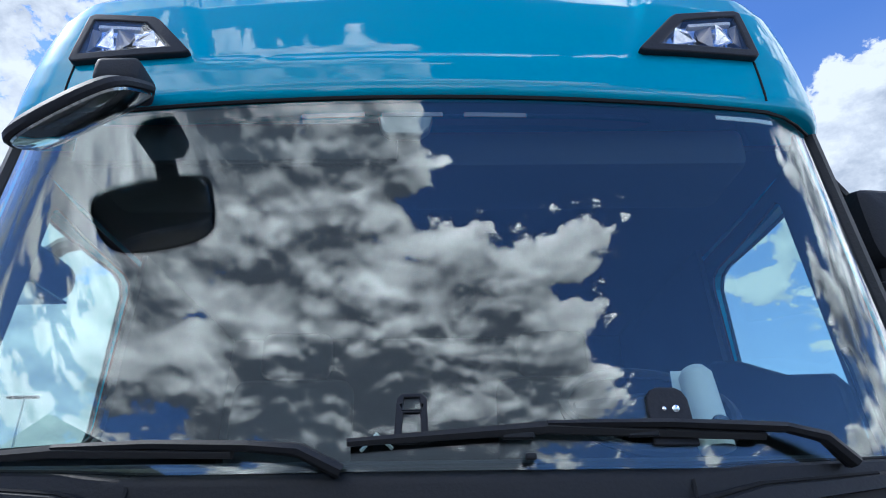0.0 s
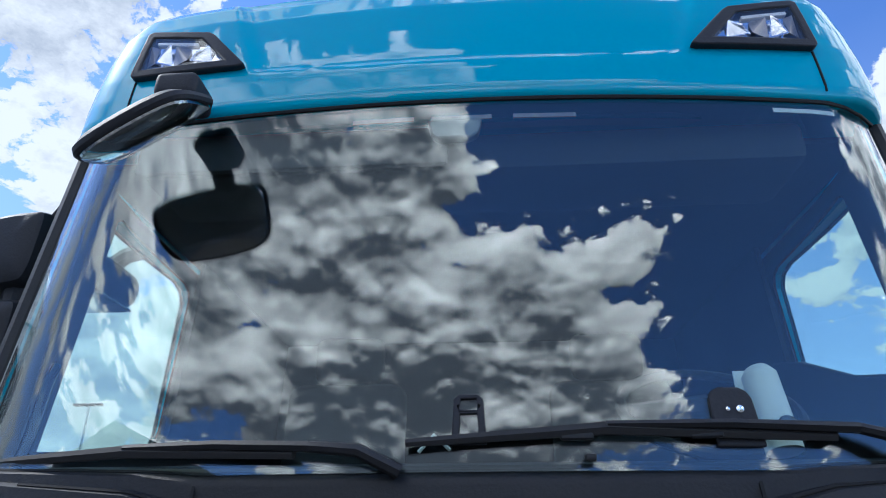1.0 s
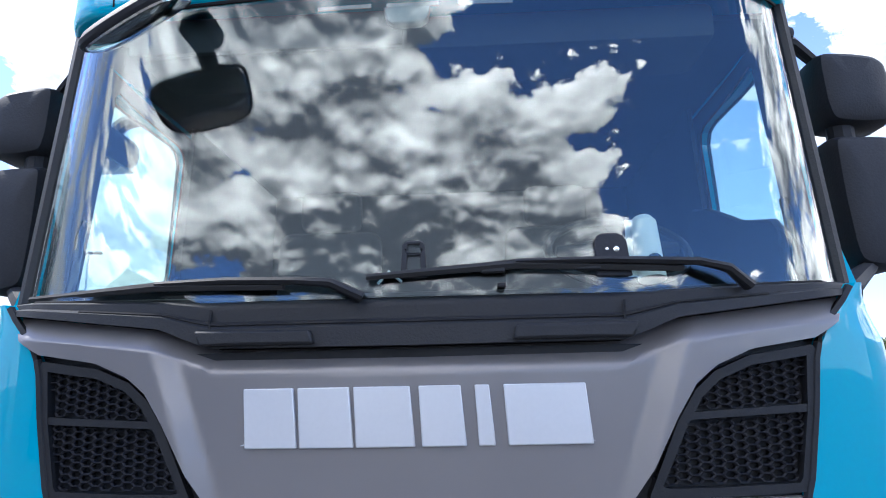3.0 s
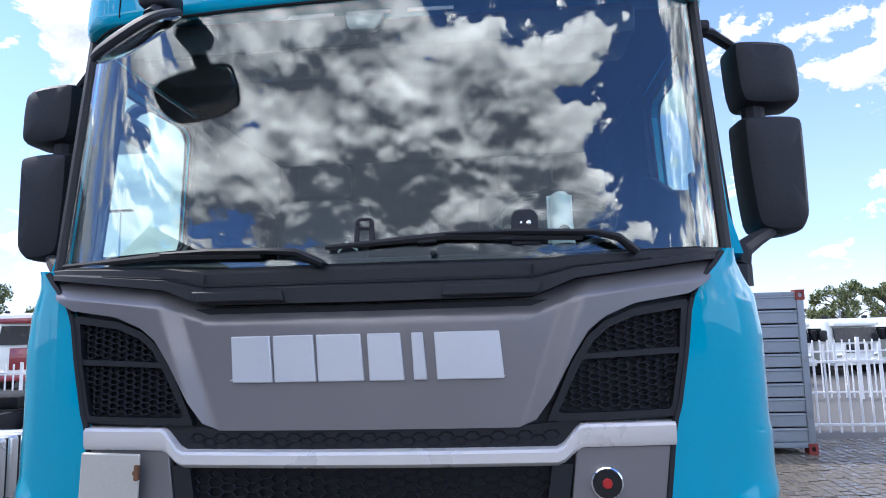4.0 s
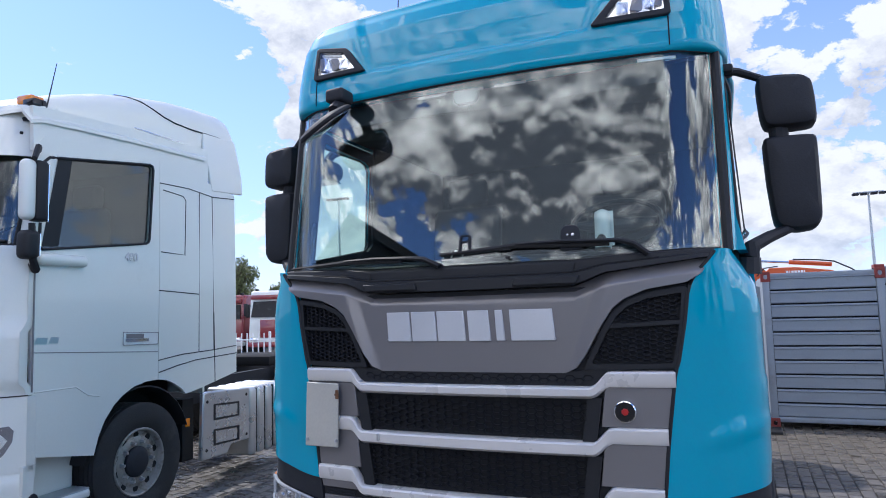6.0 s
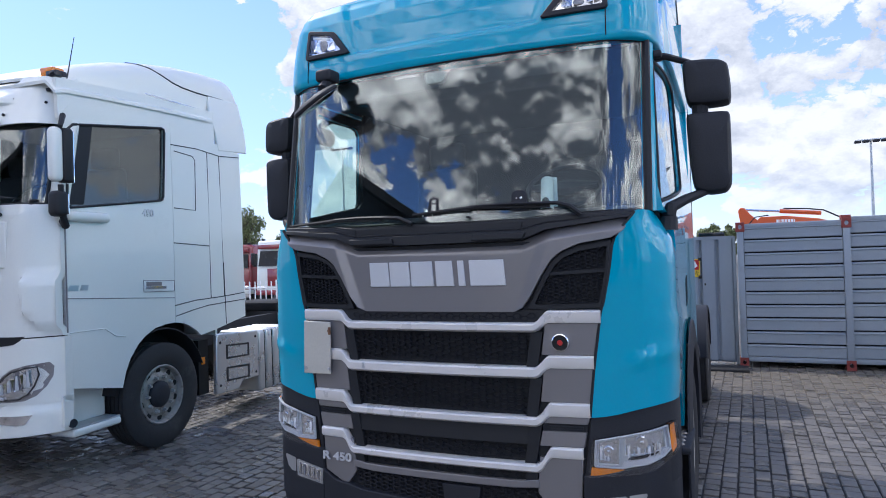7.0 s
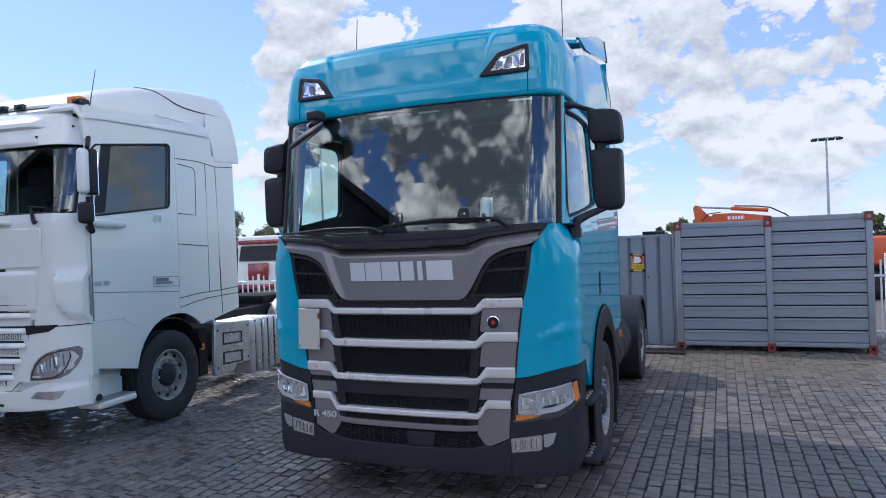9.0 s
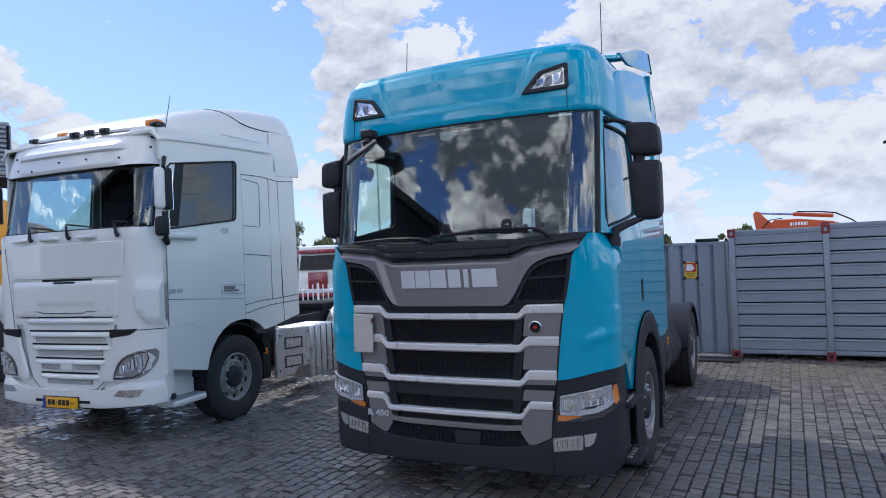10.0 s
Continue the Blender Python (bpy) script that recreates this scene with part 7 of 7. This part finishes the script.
# trees
def tree(x, y, h, wide, seed, label, low=0.3, leaves=900, leaf=0.16):
    rnd = random.Random(seed)
    t = thing("tree", label, "tree", Matrix.Translation((x, y, -0.016)), group="trees round the yard")
    trunk = bmesh.new()
    tube([(0, 0, 0), (0.05 * wide, 0, h * 0.35), (0, 0.03 * wide, h * 0.8)], [0.045 * h, 0.032 * h, 0.008 * h], 8, trunk)
    clumps = []
    for k in range(40):
        a, u = rnd.uniform(0, 6.28), rnd.uniform(low, 0.96)
        r = wide / 2 * math.sin(math.pi * (0.12 + 0.86 * (u - low) / (1 - low))) ** 0.7 * rnd.uniform(0.35, 0.85)
        p = Vector((r * math.cos(a), r * math.sin(a), h * u))
        clumps.append((p, rnd.uniform(0.13, 0.24) * min(wide, h * 0.6)))
        tube([(0, 0, h * max(0.2, u - 0.25)), p * 0.6 + Vector((0, 0, h * (u - 0.1) * 0.4)), p], [0.016 * h, 0.009 * h, 0.003 * h], 5, trunk)
    part("trunk", trunk, BARK, t, "brown tree trunk with limbs")
    crown = bmesh.new()
    for k in range(leaves):
        c, r = rnd.choice(clumps)
        d = Vector((rnd.gauss(0, 1), rnd.gauss(0, 1), rnd.gauss(0, 0.8)))
        d = d.normalized() * r * rnd.uniform(0.45, 1.12)
        p = c + d
        s = leaf * rnd.uniform(0.6, 1.5)
        n = Vector((rnd.gauss(0, 1), rnd.gauss(0, 1), rnd.gauss(0.6, 1))).normalized()
        q = n.to_track_quat("Z", "Y")
        vs = [crown.verts.new(p + q @ Vector(v) * s) for v in ((-0.5, -1, 0), (0.55, -0.8, 0.12), (0.7, 0.5, -0.1), (0, 1, 0.14), (-0.7, 0.4, 0))]
        crown.faces.new(vs)
    part("crown", crown, LEAF, t, "leafy green crown with gaps", smooth=False)
    return t


for i, (x, y, h, w, lo, lf) in enumerate(((31, 60, 4.9, 8.5, 0.08, 0.22), (52, 92, 6.2, 9, 0.12, 0.30), (36, 92, 5.0, 8, 0.15, 0.3), (60, 95, 6.8, 9, 0.12, 0.3), (-34.0, 38, 6.4, 3.2, 0.28, 0.16), (-31.0, 40, 3.9, 4.5, 0.3, 0.16), (-37.5, 40, 5.4, 4.5, 0.3, 0.16), (7.5, 60, 3.3, 7, 0.25, 0.25), (1.0, 62, 3.6, 8, 0.25, 0.25), (-8.5, 60, 3.8, 7, 0.25, 0.25), (16.0, 62, 3.2, 7, 0.25, 0.25), (-24, 46, 3.8, 5, 0.25, 0.2), (-40, 40, 5.2, 5, 0.25, 0.2))):
    tree(x, y, h, w, 10 + i, "leafy green tree beyond the yard", lo, 6500, lf * 0.42)
for i, (x, y, h, w) in enumerate(((-4.0, -34, 8.0, 9), (4.5, -36, 6.0, 8), (13, -36, 6.5, 9), (22, -34, 6.0, 9))):
    tree(x, y, h, w, 40 + i, "dark leafy tree behind the viewer", 0.1, 1000, 0.34)

# shed behind the viewer
sh = thing("yard_shed", "dark grey gabled yard shed", "shed", Matrix.Translation((-12.8, -16.5, -0.016)))
part("wall", block(-7, 7, -5, 5, 0, 6.1), CONT, sh)
part("roof", slab([(-7.4, 6.0), (0, 8.8), (7.4, 6.0), (7.4, 6.25), (0, 9.1), (-7.4, 6.25)], lambda u, v, d: (u, -5.4 + d, v), 10.8), BUMPER, sh)
part("gable", slab([(-7, 6.05), (7, 6.05), (0, 8.75)], lambda u, v, d: (u, 4.8 + d, v), 0.2), BUMPER, sh)
part("shed_door", block(-2, 2, 4.98, 5.06, 0, 4.2), BUMPER, sh)


# ---- paving ----
PW, PL, GAP = 0.116, 0.124, 0.013
TURN = radians(PAVE_TURN)
bed = block(-11.0, 9.0, -7.5, 8.6, -0.014, -0.010)
tagged(part("paving_bed", bed, JOINT), "dark sand joints under the paving", "pavement", kind="structure")
paving = tagged(thing("pavement", "worn grey concrete block paving", "pavement"), kind="structure")


def paver_verts(rnd, x, y):
    ca, sa = math.cos(TURN + rnd.gauss(0, 0.010)), math.sin(TURN + rnd.gauss(0, 0.010))
    z = rnd.gauss(0.0, 0.0022)
    tx, ty = rnd.gauss(0, 0.022), rnd.gauss(0, 0.022)
    w, l = PW / 2 - GAP / 2 - rnd.uniform(-0.003, 0.003), PL / 2 - GAP / 2 - rnd.uniform(-0.002, 0.008)
    out = []
    for k, dz in ((1.0, -0.012), (1.0, -0.004), (0.90, 0.0)):
        for a, b in ((-1, -1), (1, -1), (1, 1), (-1, 1)):
            u, v = a * (w - (1 - k) * 0.05), b * (l - (1 - k) * 0.05)
            out.append((x + u * ca - v * sa, y + u * sa + v * ca, z + dz + tx * u + ty * v))
    return out


PFACES = [(8, 9, 10, 11)] + [(4 + a, 4 + (a + 1) % 4, 8 + (a + 1) % 4, 8 + a) for a in range(4)] + [(a, (a + 1) % 4, 4 + (a + 1) % 4, 4 + a) for a in range(4)]
rnd = random.Random(5)
LAG = [0.5 * (k % 2) + rnd.uniform(-0.2, 0.2) for k in range(100)]
verts, faces, near = [], [], []
c0, s0 = math.cos(TURN), math.sin(TURN)
for i in range(-100, 90):
    for j in range(-66, 76):
        u, v = i * PW, (j + LAG[i % 100]) * PL + rnd.gauss(0, 0.006)
        x, y = u * c0 - v * s0, u * s0 + v * c0
        if not (-10.9 < x < 8.9 and -7.4 < y < 8.5):
            continue
        if 1.42 < x < 2.56 and 0.6 < y < 4.1:
            near.append((x, y))
            continue
        base = len(verts)
        verts += paver_verts(rnd, x, y)
        faces += [tuple(base + k for k in f) for f in PFACES]
me = bpy.data.meshes.new("paving_stones")
me.from_pydata(verts, [], faces)
me.materials.append(PAVER)
field = new("paving_stones", me)
field.parent = paving
tagged(field, "rows of worn grey paving stones", kind="stuff")
shapes = []
for k in range(24):
    m2 = bpy.data.meshes.new("paving_stone")
    m2.from_pydata(paver_verts(rnd, 0.0, 0.0), [], PFACES)
    m2.materials.append(PAVER_ONE)
    shapes.append(m2)
for k, (x, y) in enumerate(near):
    o = new("paving_stone", shapes[rnd.randrange(24)])
    o.parent = paving
    o.location = (x, y, 0)
